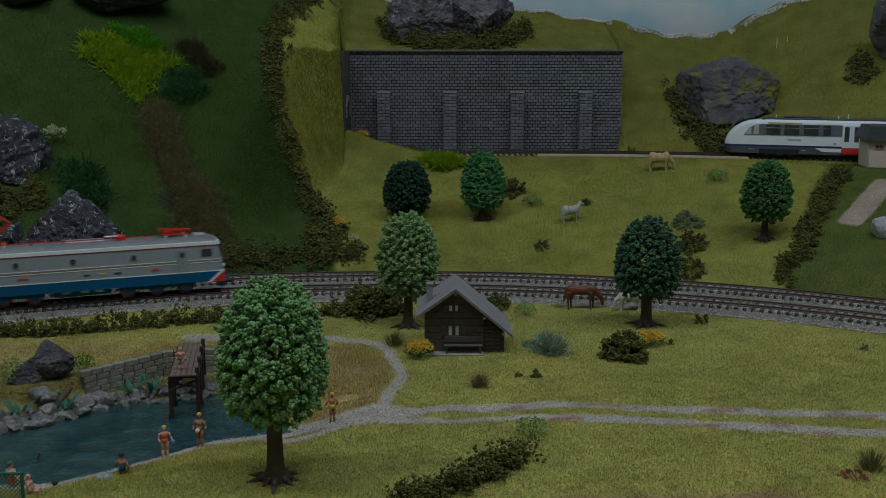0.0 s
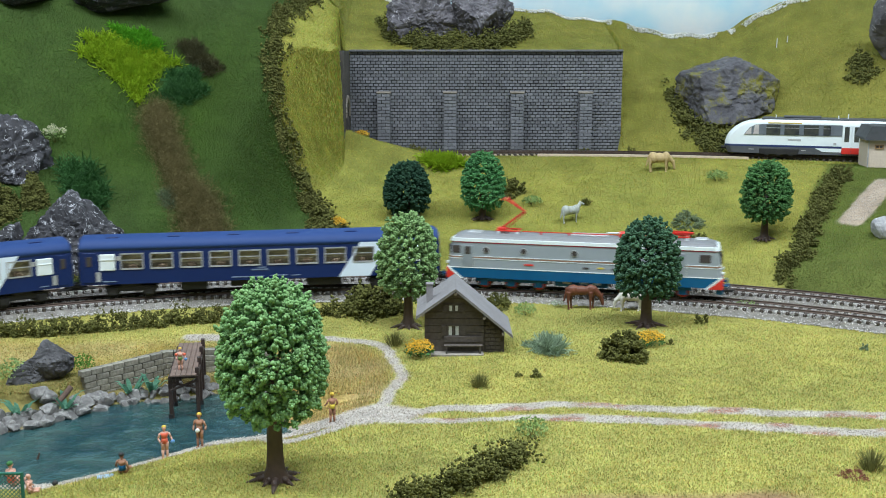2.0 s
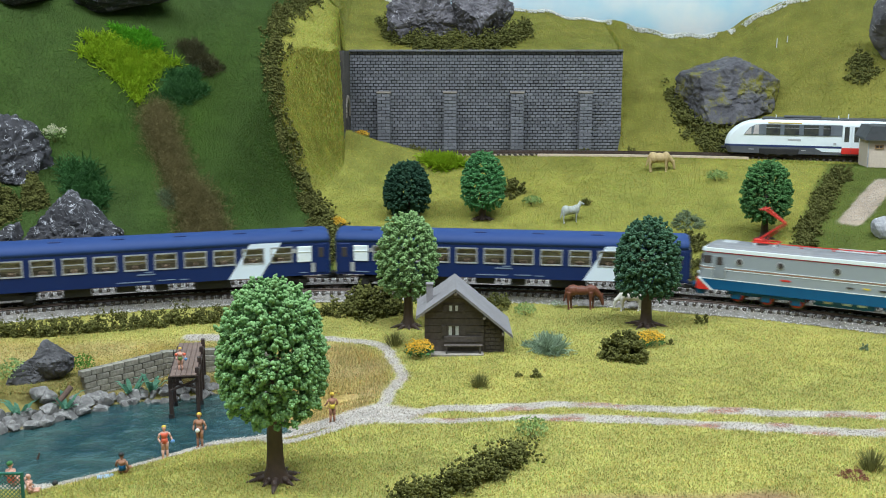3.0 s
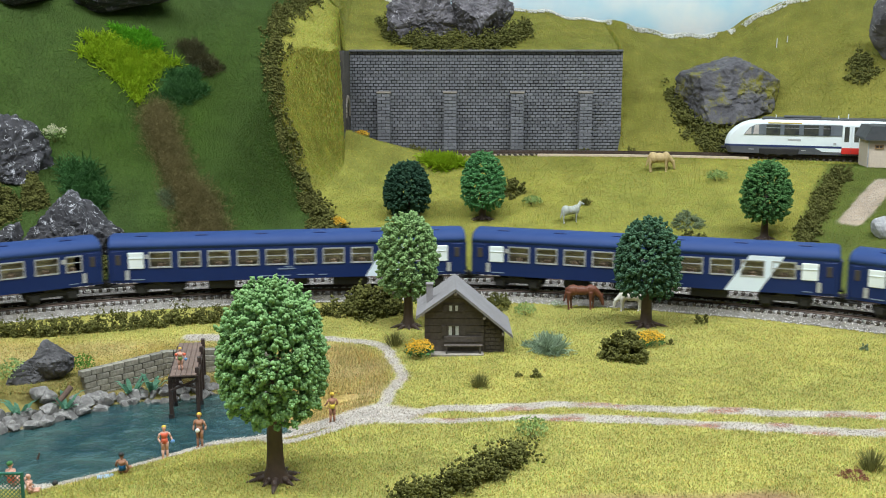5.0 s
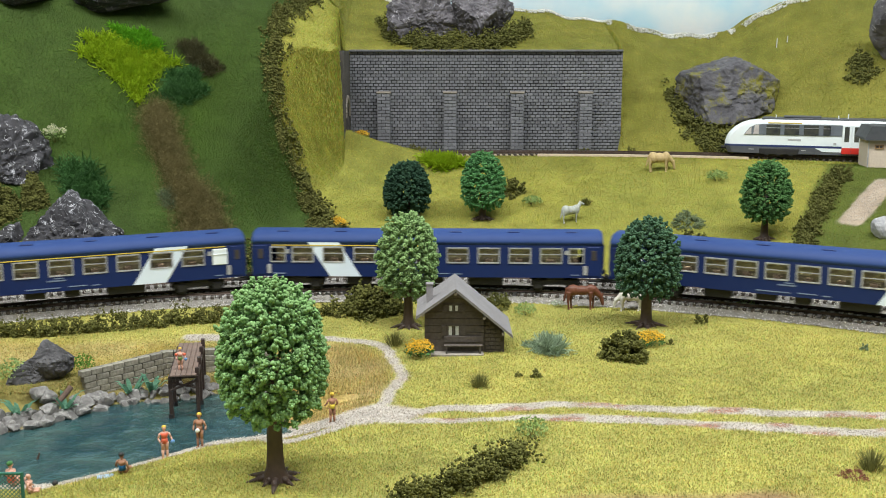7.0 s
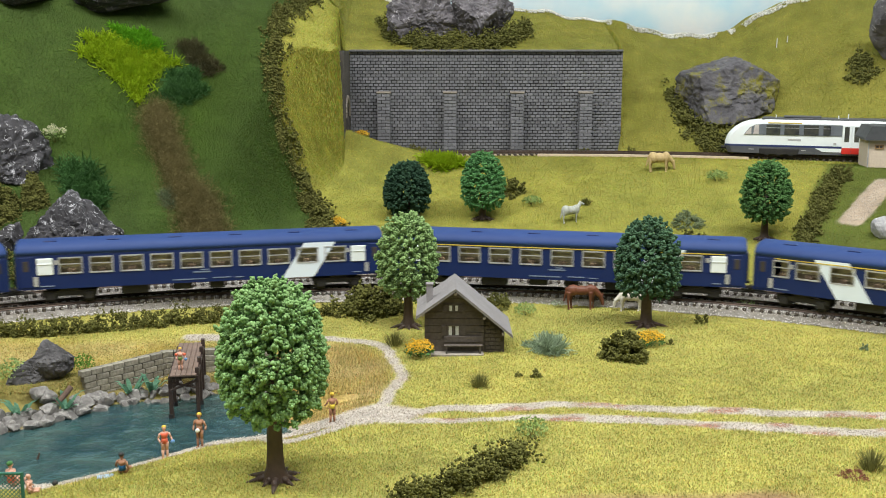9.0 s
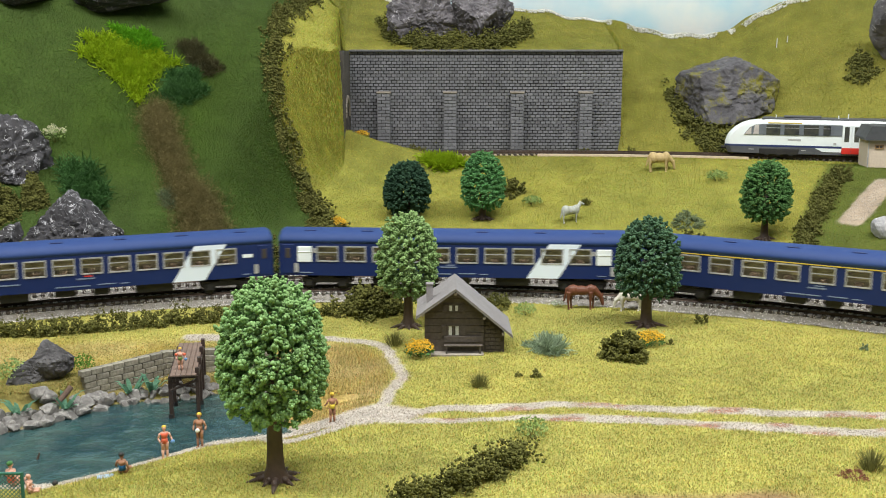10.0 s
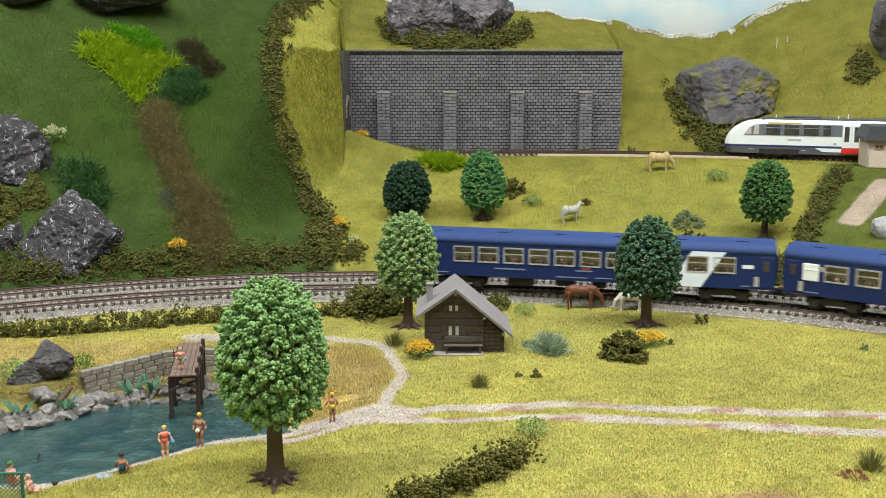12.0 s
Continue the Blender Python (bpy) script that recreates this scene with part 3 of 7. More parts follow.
def covers(x, y):
    """Colour of the ground, and how much grass grows there."""
    n1, n2 = bumps(x, y, 0.02, 1.0), bumps(x, y, 0.07, 4.0)
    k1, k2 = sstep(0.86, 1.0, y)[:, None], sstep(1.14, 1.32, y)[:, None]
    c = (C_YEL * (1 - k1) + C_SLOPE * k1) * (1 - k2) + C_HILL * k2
    k3 = sstep(-0.09, -0.125, x)[:, None] * sstep(1.08, 1.15, y)[:, None] * sstep(1.36, 1.30, y)[:, None]
    c = c * (1 - k3) + C_SLOPE * 1.12 * k3
    c = c + 0.026 * n2[:, None] * np.array((0.9, 0.6, 0.1)) + 0.016 * n1[:, None] * np.array((1.0, 0.8, 0.3))
    foot = track_y(x, R2) + 0.03
    dark = sstep(0.004, -0.004, x - hedge_line_x(y) + 0.004 * n1) * (y > foot - 0.05)
    c = c * (1 - dark[:, None]) + (C_DARK + 0.008 * n2[:, None]) * dark[:, None]
    rdark = sstep(-0.006, 0.006, x - right_line_x(y) + 0.004 * n1) * (y > foot - 0.03) * (y < 1.15) * 0.75
    c = c * (1 - rdark[:, None]) + C_DARK * rdark[:, None]
    a, b = (x + 0.082) / 0.054, (y - 0.676) / 0.098
    straw = sstep(1.0, 0.75, np.sqrt(a * a + b * b))
    straw = np.maximum(straw, sstep(-0.06, -0.02, -np.abs(y - 0.725)) * sstep(-0.14, -0.17, x) * 0.7)
    c = c * (1 - straw[:, None]) + (C_STRAW + 0.05 * n1[:, None]) * straw[:, None]
    g = path_masks(x, y)
    w = sstep(0.35, 0.7, g + 0.16 * n1 + 0.10 * bumps(x, y, 0.006, 3.0))
    c = c * (1 - w[:, None]) + C_GRAV * w[:, None]
    grass = 1 - sstep(0.30, 0.75, g + 0.14 * n1 + 0.12 * bumps(x, y, 0.006, 3.0))
    # reddish soil showing on the cart way
    red = w * sstep(0.22, 0.55, bumps(x, y * 2.2, 0.016, 9.0)) * sstep(-0.04, 0.0, x) * (y < 0.7)
    c = c * (1 - red[:, None]) + np.array((0.27, 0.14, 0.10)) * red[:, None]
    tan = w * (y > 0.95)
    c = c * (1 - tan[:, None]) + np.array((0.36, 0.29, 0.22)) * tan[:, None]
    # dull soil and moss on the bank behind the pond
    dp = pond_depth(x, y)
    soil = sstep(-0.075, -0.045, dp) * sstep(-0.11, -0.13, x) * (y > 0.60) * sstep(0.735, 0.70, y) * (0.75 + 0.25 * n1)
    c = c * (1 - soil[:, None]) + (np.array((0.19, 0.155, 0.06)) + 0.03 * n2[:, None]) * soil[:, None]
    # ballast bed
    d = np.minimum(np.abs(y - track_y(x, R1)), np.abs(y - track_y(x, R2)))
    near = np.cos(np.clip(np.arcsin(np.clip((x - XC) / R1, -0.9, 0.9)), -1, 1))
    bal = sstep(0.0155, 0.0140, d * near + 0.0015 * n1 + 0.003 * sstep(-0.05, 0.12, x) * (y < track_y(x, min(R1, R2))))
    c = c * (1 - bal[:, None]) + C_BAL * bal[:, None]
    up = sstep(0.017, 0.013, np.abs(y - upper_y(x))) * (x > WALL_X0)
    c = c * (1 - up[:, None]) + np.array((0.45, 0.38, 0.28)) * up[:, None]
    grass = grass * (1 - bal) * (1 - up)
    inside = sstep(-0.006, 0.004, pond_depth(x, y))
    c = c * (1 - inside[:, None]) + C_MUD * inside[:, None]
    grass = grass * (1 - inside)
    bare = sstep(0.492, 0.478, y + 0.004 * n1) * sstep(0.04, 0.06, x) * sstep(0.19, 0.16, x)
    c = c * (1 - bare[:, None]) + np.array((0.27, 0.18, 0.09)) * bare[:, None]
    grass = grass * (1 - 0.8 * bare)
    wall = (np.abs(y - WALL_Y) < 0.014) & (x > WALL_X0 - 0.005) & (x < WALL_X1)
    grass = grass * ~wall
    return np.clip(c, 0.01, 1), grass


def ground():
    xs = np.unique(np.concatenate([np.linspace(-2.65, -0.72, 60), np.linspace(-0.72, 0.72, 361), np.linspace(0.72, 2.65, 60)]))
    ys = np.concatenate([np.linspace(0.30, 0.44, 20), np.linspace(0.443, 1.47, 310), np.linspace(1.475, 1.50, 6)])
    X, Y = np.meshgrid(xs, ys)
    x, y = X.ravel(), Y.ravel()
    z = height(x, y)
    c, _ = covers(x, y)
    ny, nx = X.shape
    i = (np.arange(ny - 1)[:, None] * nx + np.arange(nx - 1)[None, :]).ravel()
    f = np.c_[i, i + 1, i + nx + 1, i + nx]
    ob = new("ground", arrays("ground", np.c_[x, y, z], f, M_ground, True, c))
    tagged(ob, "model landscape with meadows, paths and steep grassy hills", "ground", kind="structure")


ground()


def grass():
    rng = np.random.default_rng(4)
    n = 1450000
    # denser towards the front
    y = 0.45 + 1.02 * rng.random(n) ** 0.92
    x = (rng.random(n) * 2 - 1) * (0.47 * y + 0.02)
    # the steep flanks of the tunnel hill get a second sowing
    m = 620000
    x = np.r_[x, -0.27 + 0.17 * rng.random(m)]
    y = np.r_[y, 1.0 + 0.34 * rng.random(m)]
    extra = np.arange(n + m) >= n
    n += m
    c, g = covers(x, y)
    e = 0.0015
    hx, hy = (height(x + e, y) - height(x - e, y)) / (2 * e), (height(x, y + e) - height(x, y - e)) / (2 * e)
    steep = np.sqrt(1 + hx * hx + hy * hy)
    p = np.where(extra, np.clip((steep - 1.35) * 0.33, 0, 1), np.clip(0.30 + 0.42 * steep + 0.35 * sstep(0.85, 0.55, y), 0, 1))
    keep = rng.random(n) < g * p
    x, y, c, hx, hy, steep = x[keep], y[keep], c[keep], hx[keep], hy[keep], steep[keep]
    z = height(x, y)
    n = len(x)
    L = (0.0008 + 0.0010 * rng.random(n))
    a = rng.random(n) * 2 * np.pi
    lean = 0.3 + 1.1 * rng.random(n)
    w = 0.00019 + 0.00012 * rng.random(n) + 0.00004 * sstep(0.9, 1.2, y)
    px, py = np.cos(a + 1.57) * w, np.sin(a + 1.57) * w
    # fibres stand off the slope
    up = np.c_[-hx, -hy, np.ones(n)] / steep[:, None]
    root = np.c_[x, y, z] - up * 0.0003
    off = np.c_[px, py, hx * px + hy * py]
    tip = root + (up + np.c_[np.cos(a), np.sin(a), hx * np.cos(a) + hy * np.sin(a)] * (lean / steep)[:, None]) * L[:, None]
    v = np.stack([root - off, root + off, tip], 1).reshape(-1, 3)
    # most fibres alike, some straw-coloured, some deep green
    kind = rng.random((n, 1))
    hue = np.where(kind < 0.16, np.array((1.22, 0.98, 0.85)), np.where(kind > 0.80, np.array((0.72, 0.98, 0.80)), np.array((1.0, 1.0, 1.0))))
    patch = 1 + 0.13 * bumps(x, y, 0.0032, 7.0) + 0.08 * bumps(x, y, 0.0085, 11.0)
    # fibres past the far track get a lighter colour, offsetting their own shading
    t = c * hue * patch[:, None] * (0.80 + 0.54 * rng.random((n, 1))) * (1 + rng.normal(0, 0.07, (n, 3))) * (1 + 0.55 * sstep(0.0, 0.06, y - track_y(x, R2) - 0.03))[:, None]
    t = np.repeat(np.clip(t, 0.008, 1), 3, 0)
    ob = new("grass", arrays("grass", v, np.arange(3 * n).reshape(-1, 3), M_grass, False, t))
    tagged(ob, "short yellow-green static grass on the meadows and hillsides", "grass", kind="stuff")


grass()


def pond():
    bm = bmesh.new()
    n = 90
    top = [[bm.verts.new((-0.40 + 0.36 * i / n, 0.46 + 0.26 * j / 60, WATER + 0.006 + 0.0003 * math.sin(i * 0.9 + j * 0.5) * math.sin(j * 0.7))) for i in range(n + 1)] for j in range(61)]
    for j in range(60):
        for i in range(n):
            bm.faces.new((top[j][i], top[j][i + 1], top[j + 1][i + 1], top[j + 1][i]))
    tagged(new("water", mesh_of("water", bm, M_water, True)), "dark blue-green glossy pond water with faint ripples", "water", kind="structure")


pond()


# ---- railway ----
def sweep_rail(name, r, off, parent):
    """One rail with head, web and foot, along the line."""
    prof = [(-0.0011, -0.0022), (0.0011, -0.0022), (0.0011, -0.0018), (0.0004, -0.0014), (0.0004, -0.0007), (0.0006, -0.0005), (0.0006, 0.0),
            (-0.0006, 0.0), (-0.0006, -0.0005), (-0.0004, -0.0007), (-0.0004, -0.0014), (-0.0011, -0.0018)]
    v, f, k = [], [], len(prof)
    ss = np.linspace(-2.2, 2.2, 361)
    for s in ss:
        x, y, h = line_at(s, r)
        for a, z in prof:
            v.append((x - math.sin(h) * (off + a), y + math.cos(h) * (off + a), z))
    for i in range(len(ss) - 1):
        for j in range(k):
            f.append((i * k + j, (i + 1) * k + j, (i + 1) * k + (j + 1) % k, i * k + (j + 1) % k))
    ob = new(name, arrays(name, np.array(v), np.array(f), M_rail))
    ob.parent = parent
    return ob


def stones(name, pts, size, mat, rng, label, category):
    """Many small broken stones in one mesh."""
    base = np.array([(1, 0, 0), (-1, 0, 0), (0, 1, 0), (0, -1, 0), (0, 0, 1), (0, 0, -1)], dtype=float)
    tri = np.array([(0, 2, 4), (2, 1, 4), (1, 3, 4), (3, 0, 4), (2, 0, 5), (1, 2, 5), (3, 1, 5), (0, 3, 5)])
    n = len(pts)
    v = base[None] * (size * (0.6 + 0.8 * rng.random((n, 6, 1)))) + rng.normal(0, size * 0.25, (n, 6, 3))
    a = rng.random(n) * 6.28
    ca, sa = np.cos(a)[:, None], np.sin(a)[:, None]
    v = np.stack([v[..., 0] * ca - v[..., 1] * sa, v[..., 0] * sa + v[..., 1] * ca, v[..., 2]], -1) + pts[:, None]
    f = (tri[None] + 6 * np.arange(n)[:, None, None]).reshape(-1, 3)
    return tagged(new(name, arrays(name, v.reshape(-1, 3), f, mat)), label, category, kind="stuff")


def tracks():
    rng = np.random.default_rng(7)
    bms = bmesh.new()
    box(bms, 0, 0, -0.0034, 0.0030, 0.030, 0.0024, 0.0003)
    for o in (-0.00825, 0.00825):
        box(bms, 0, o, -0.0020, 0.0024, 0.0042, 0.0006)
    sl = mesh_of("sleeper", bms, M_sleeper)
    bal = []
    for r, name in ((R1, "near"), (R2, "far")):
        t = thing("railway_track", Matrix(), "curved model railway track with brown sleepers and rails", "railway track", "double track line")
        sweep_rail("rail", r, -0.00825, t)
        sweep_rail("rail", r, 0.00825, t)
        n = 150
        for i in range(-n // 2, n // 2 + 1):
            x, y, h = line_at(i * 0.0068 + 0.001, r)
            o = new("sleeper", sl)
            o.parent = t
            o.matrix_local = pose(x, y, 0, 0, 0, math.degrees(h))
        v, f = [], []
        bm = bmesh.new()
        for i in list(range(-330, -n // 2)) + list(range(n // 2 + 1, 331)):
            x, y, h = line_at(i * 0.0068 + 0.001, r)
            box(bm, 0, 0, -0.0034, 0.0030, 0.030, 0.0024, m=pose(x, y, 0, 0, 0, math.degrees(h)))
        o = part("outer_sleepers", bm, M_sleeper, t)
        o["kind"] = "stuff"
        m = 34000
        s = (rng.random(m) * 2 - 1) * 0.62
        off = -0.0230 + 0.0430 * rng.random(m)
        th = s / r
        p = np.c_[XC + (r + off) * np.sin(th), YC + (r + off) * np.cos(th), np.maximum(-0.0096, -0.0034 - np.where(off < 0, np.maximum(0, -off - 0.0146) * 2.5, np.maximum(0, off - 0.0155) * 0.9)) + rng.random(m) * 0.0010]
        keep = (np.abs(p[:, 0]) < 0.48) & (off > -0.0215 + 0.0020 * sstep(-0.05, 0.12, p[:, 0]) + 0.0015 * bumps(p[:, 0], p[:, 1], 0.008, 6.0))
        bal.append(p[keep])
    stones("ballast", np.concatenate(bal), 0.00062, M_ballast, rng, "light grey ballast stones in the track beds", "ballast")
    # ballast bed body
    bm = bmesh.new()
    for r in (R1, R2):
        prof = [(-0.0168, -0.0104), (-0.0146, -0.0046), (0.0155, -0.0046), (0.0205, -0.0104)]
        prev = None
        for s in np.linspace(-2.2, 2.2, 241):
            x, y, h = line_at(s, r)
            row = [bm.verts.new((x - math.sin(h) * a, y + math.cos(h) * a, z)) for a, z in prof]
            if prev:
                for j in range(3):
                    bm.faces.new((prev[j], row[j], row[j + 1], prev[j + 1]))
            prev = row
    bmesh.ops.recalc_face_normals(bm, faces=bm.faces[:])
    tagged(new("track_bed", mesh_of("track_bed", bm, M_bed)), "grey ballast bed under the double track", "track bed", kind="structure")
    # upper line
    t = thing("railway_track", Matrix(), "single railway track on the hillside bench", "railway track")
    for off in (-0.00825, 0.00825):
        bm = bmesh.new()
        prev = None
        for x in np.linspace(-0.20, 0.62, 83):
            y = float(upper_y(x)) + off
            row = [bm.verts.new((x, y + a, BENCH + z)) for a, z in ((-0.0007, 0.002), (-0.0007, 0.0045), (0.0007, 0.0045), (0.0007, 0.002))]
            if prev:
                for j in range(3):
                    bm.faces.new((prev[j], row[j], row[j + 1], prev[j + 1]))
            prev = row
        bmesh.ops.recalc_face_normals(bm, faces=bm.faces[:])
        part("rail", bm, M_rail, t)
    for i in range(110):
        x = -0.12 + i * 0.0066
        o = new("sleeper", sl)
        o.parent = t
        h = math.degrees(math.atan2(float(upper_y(x + 0.005) - upper_y(x - 0.005)), 0.01))
        o.matrix_local = pose(x, float(upper_y(x)), BENCH + 0.0045, 0, 0, h)


tracks()


# ---- foliage ----
ICO_V = np.array([(1, 0, 0), (-1, 0, 0), (0, 1, 0), (0, -1, 0), (0, 0, 1), (0, 0, -1)], dtype=float)
ICO_F = np.array([(0, 2, 4), (2, 1, 4), (1, 3, 4), (3, 0, 4), (2, 0, 5), (1, 2, 5), (3, 1, 5), (0, 3, 5)])


def blobs(pts, radii, rng, squash=0.6):
    """Crumbly little shards, one at each point: arrays of vertices and triangles."""
    n, k = len(pts), len(ICO_V)
    v = ICO_V[None] * (1 + squash * (rng.random((n, k, 1)) * 2 - 1)) * radii[:, None, None]
    q = rng.normal(0, 1, (n, 4))
    q /= np.linalg.norm(q, axis=1)[:, None]
    a, b, c, d = q.T
    m = np.stack([1 - 2 * (c * c + d * d), 2 * (b * c - d * a), 2 * (b * d + c * a), 2 * (b * c + d * a), 1 - 2 * (b * b + d * d), 2 * (c * d - b * a), 2 * (b * d - c * a), 2 * (c * d + b * a), 1 - 2 * (b * b + c * c)], 1).reshape(n, 3, 3)
    v = np.einsum("nij,nkj->nki", m, v * (0.7 + 0.6 * rng.random((n, 1, 3)))) + pts[:, None]
    f = (ICO_F[None] + k * np.arange(n)[:, None, None]).reshape(-1, 3)
    return v.reshape(-1, 3), f


def sphere_points(n):
    i = np.arange(n) + 0.5
    ph, th = np.arccos(1 - 2 * i / n), np.pi * (1 + 5 ** 0.5) * i
    return np.c_[np.cos(th) * np.sin(ph), np.sin(th) * np.sin(ph), np.cos(ph)]


PHI = (1 + 5 ** 0.5) / 2
KNOB_V = np.array([(-1, PHI, 0), (1, PHI, 0), (-1, -PHI, 0), (1, -PHI, 0), (0, -1, PHI), (0, 1, PHI), (0, -1, -PHI), (0, 1, -PHI), (PHI, 0, -1), (PHI, 0, 1), (-PHI, 0, -1), (-PHI, 0, 1)]) / math.hypot(1, PHI)
KNOB_F = np.array([(0, 11, 5), (0, 5, 1), (0, 1, 7), (0, 7, 10), (0, 10, 11), (1, 5, 9), (5, 11, 4), (11, 10, 2), (10, 7, 6), (7, 1, 8), (3, 9, 4), (3, 4, 2), (3, 2, 6), (3, 6, 8), (3, 8, 9), (4, 9, 5), (2, 4, 11), (6, 2, 10), (8, 6, 7), (9, 8, 1)])


def knobs(pts, radii, rng, uneven=0.28):
    """Small rounded crumbs of foam, one at each point."""
    n = len(pts)
    v = KNOB_V[None] * (1 + uneven * (rng.random((n, 12, 1)) * 2 - 1)) * radii[:, None, None]
    a = rng.random(n) * 6.283
    ca, sa = np.cos(a)[:, None], np.sin(a)[:, None]
    v = np.stack([v[..., 0] * ca - v[..., 1] * sa, v[..., 0] * sa + v[..., 1] * ca, v[..., 2]], -1) + pts[:, None]
    return v.reshape(-1, 3), (KNOB_F[None] + 12 * np.arange(n)[:, None, None]).reshape(-1, 3)


def crown_mesh(w, h, seed, mat, florets=430):
    """An egg-shaped crown, w wide and h high, its base at z = 0, of puffy foam florets with dark gaps between."""
    rng = np.random.default_rng(seed)
    d = sphere_points(florets) + rng.normal(0, 0.050, (florets, 3))
    d /= np.linalg.norm(d, axis=1)[:, None]
    up = d[:, 2]
    flat = np.sqrt(np.maximum(1 - np.abs(up) ** np.where(up > 0, 2.9, 4.6), 0)) ** 0.85 * (1 - 0.16 * np.maximum(up, 0))
    ang = np.arctan2(d[:, 1], d[:, 0])
    rough = 1 + rng.normal(0, 0.038, florets) + 0.03 * np.sin(ang * 3 + seed)
    rad = w / 2 * 0.97 * flat * rough
    p = np.c_[np.cos(ang) * rad, np.sin(ang) * rad, h * (0.5 + 0.5 * np.sign(up) * np.abs(up) ** 1.15 * rough)]
    size = w * (0.030 + 0.012 * rng.random(florets))
    out = np.c_[np.cos(ang) * flat, np.sin(ang) * flat, up * 0.7]
    out /= np.linalg.norm(out, axis=1)[:, None] + 1e-9
    pts, rr = [], []
    for j in range(15):
        k = rng.normal(0, 1, (florets, 3))
        k /= np.linalg.norm(k, axis=1)[:, None]
        k += out * (0.35 if j < 9 else -0.5)
        pts.append(p + k * size[:, None] * (0.50 + 0.40 * rng.random((florets, 1))))
        rr.append(size * (0.36 + 0.22 * rng.random(florets)))
    v, f = knobs(np.concatenate(pts), np.concatenate(rr), rng)
    # stalks and shaded foam behind the florets
    pts, rr = [], []
    for j in range(6):
        pts.append(np.c_[p[:, 0] * 0.82, p[:, 1] * 0.82, h * 0.5 + (p[:, 2] - h * 0.5) * 0.84] + rng.normal(0, 1, (florets, 3)) * w * 0.025)
        rr.append(w * (0.022 + 0.012 * rng.random(florets)))
    v2, f2 = blobs(np.concatenate(pts), np.concatenate(rr), rng)
    return arrays("crown", np.concatenate([v, v2]), np.concatenate([f, f2 + len(v)]), mat)


def trunk_bm(h, r, roots=True):
    bm = bmesh.new()
    n, rings = 14, 9
    prev = None
    for i in range(rings + 1):
        t = i / rings
        rr = r * (0.72 + 0.28 * (1 - t)) + r * 0.75 * max(0, 1 - t * 6) ** 2
        row = [bm.verts.new((math.cos(a) * rr * (1 + 0.09 * math.sin(a * 5 + i * 0.3)), math.sin(a) * rr * (1 + 0.09 * math.sin(a * 5 + i * 0.3)), h * t)) for a in [2 * math.pi * j / n for j in range(n)]]
        if prev:
            for j in range(n):
                bm.faces.new((prev[j], prev[(j + 1) % n], row[(j + 1) % n], row[j]))
        prev = row
    bm.faces.new(prev)
    if roots:
        for j in range(9):
            a = j * 0.698 + 0.25 * math.sin(j * 3.1)
            c, s, L = math.cos(a), math.sin(a), r * (3.3 + 0.9 * math.sin(j * 2.3))
            rod(bm, (c * r * 0.8, s * r * 0.8, r * 0.55), (c * L * 0.62, s * L * 0.62, r * 0.22), r * 0.48, r * 0.38, 7)
            rod(bm, (c * L * 0.6, s * L * 0.6, r * 0.24), (c * L, s * L, -r * 0.05), r * 0.38, r * 0.14, 7)
    return bm


def tree(x, y, crown_w, crown_h, crown_z, trunk_r, colour, seed, label, roots=True, florets=430):
    z = ground_at(x, y)
    t = thing("tree", pose(x, y, z, 0, 0, seed * 37), label, "tree", "model trees")
    part("trunk", trunk_bm(crown_z + crown_h * 0.45, trunk_r, roots), M_trunk, t, smooth=True)
    c = new("crown", crown_mesh(crown_w, crown_h, seed, M_green[colour], florets))
    c.parent = t
    c.location = (0, 0, crown_z)
    return t


def bush(x, y, w, h, colour, seed, label, n=60, z=None, name="bush", depth=None, size=0.07):
    """A low lump of foam flock."""
    rng = np.random.default_rng(seed)
    depth = depth or w
    d = sphere_points(n * 2)
    d = d[d[:, 2] > -0.25]
    m = len(d)
    lobes = 1 + 0.22 * np.sin(np.arctan2(d[:, 1], d[:, 0]) * 3 + seed) + rng.normal(0, 0.09, m)
    p = np.c_[d[:, 0] * w / 2 * lobes, d[:, 1] * depth / 2 * lobes, np.maximum(d[:, 2], -0.1) * h * lobes]
    # foam clumps: sprays gathered round fewer centres, with hollows between
    m2 = max(8, m // 3)
    own = p[rng.permutation(m)[:m2]]
    near = own[np.argmin(((p[:, None] - own[None]) ** 2).sum(-1), 1)]
    q = p * 0.45 + near * 0.55 * (1 + 0.10 * rng.random((m, 1)))
    pts = np.concatenate([q * (1 - 0.06 * (j // 2)) + rng.normal(0, min(w, h) * 0.065, (m, 3)) for j in range(12)])
    zz = ground_at(x, y) if z is None else z
    base = np.array([height(x + pts[:, 0], y + pts[:, 1]) - zz]).T if z is None else 0
    pts[:, 2:] += np.clip(base, -0.05, 0.05)
    v, f = blobs(pts, min(w, h * 1.3) * size * (0.45 + 0.6 * rng.random(len(pts))), rng)
    ob = new(name, arrays(name, v, f, M_green[colour]))
    ob.matrix_world = pose(x, y, zz)
    return tagged(ob, label, "bush")


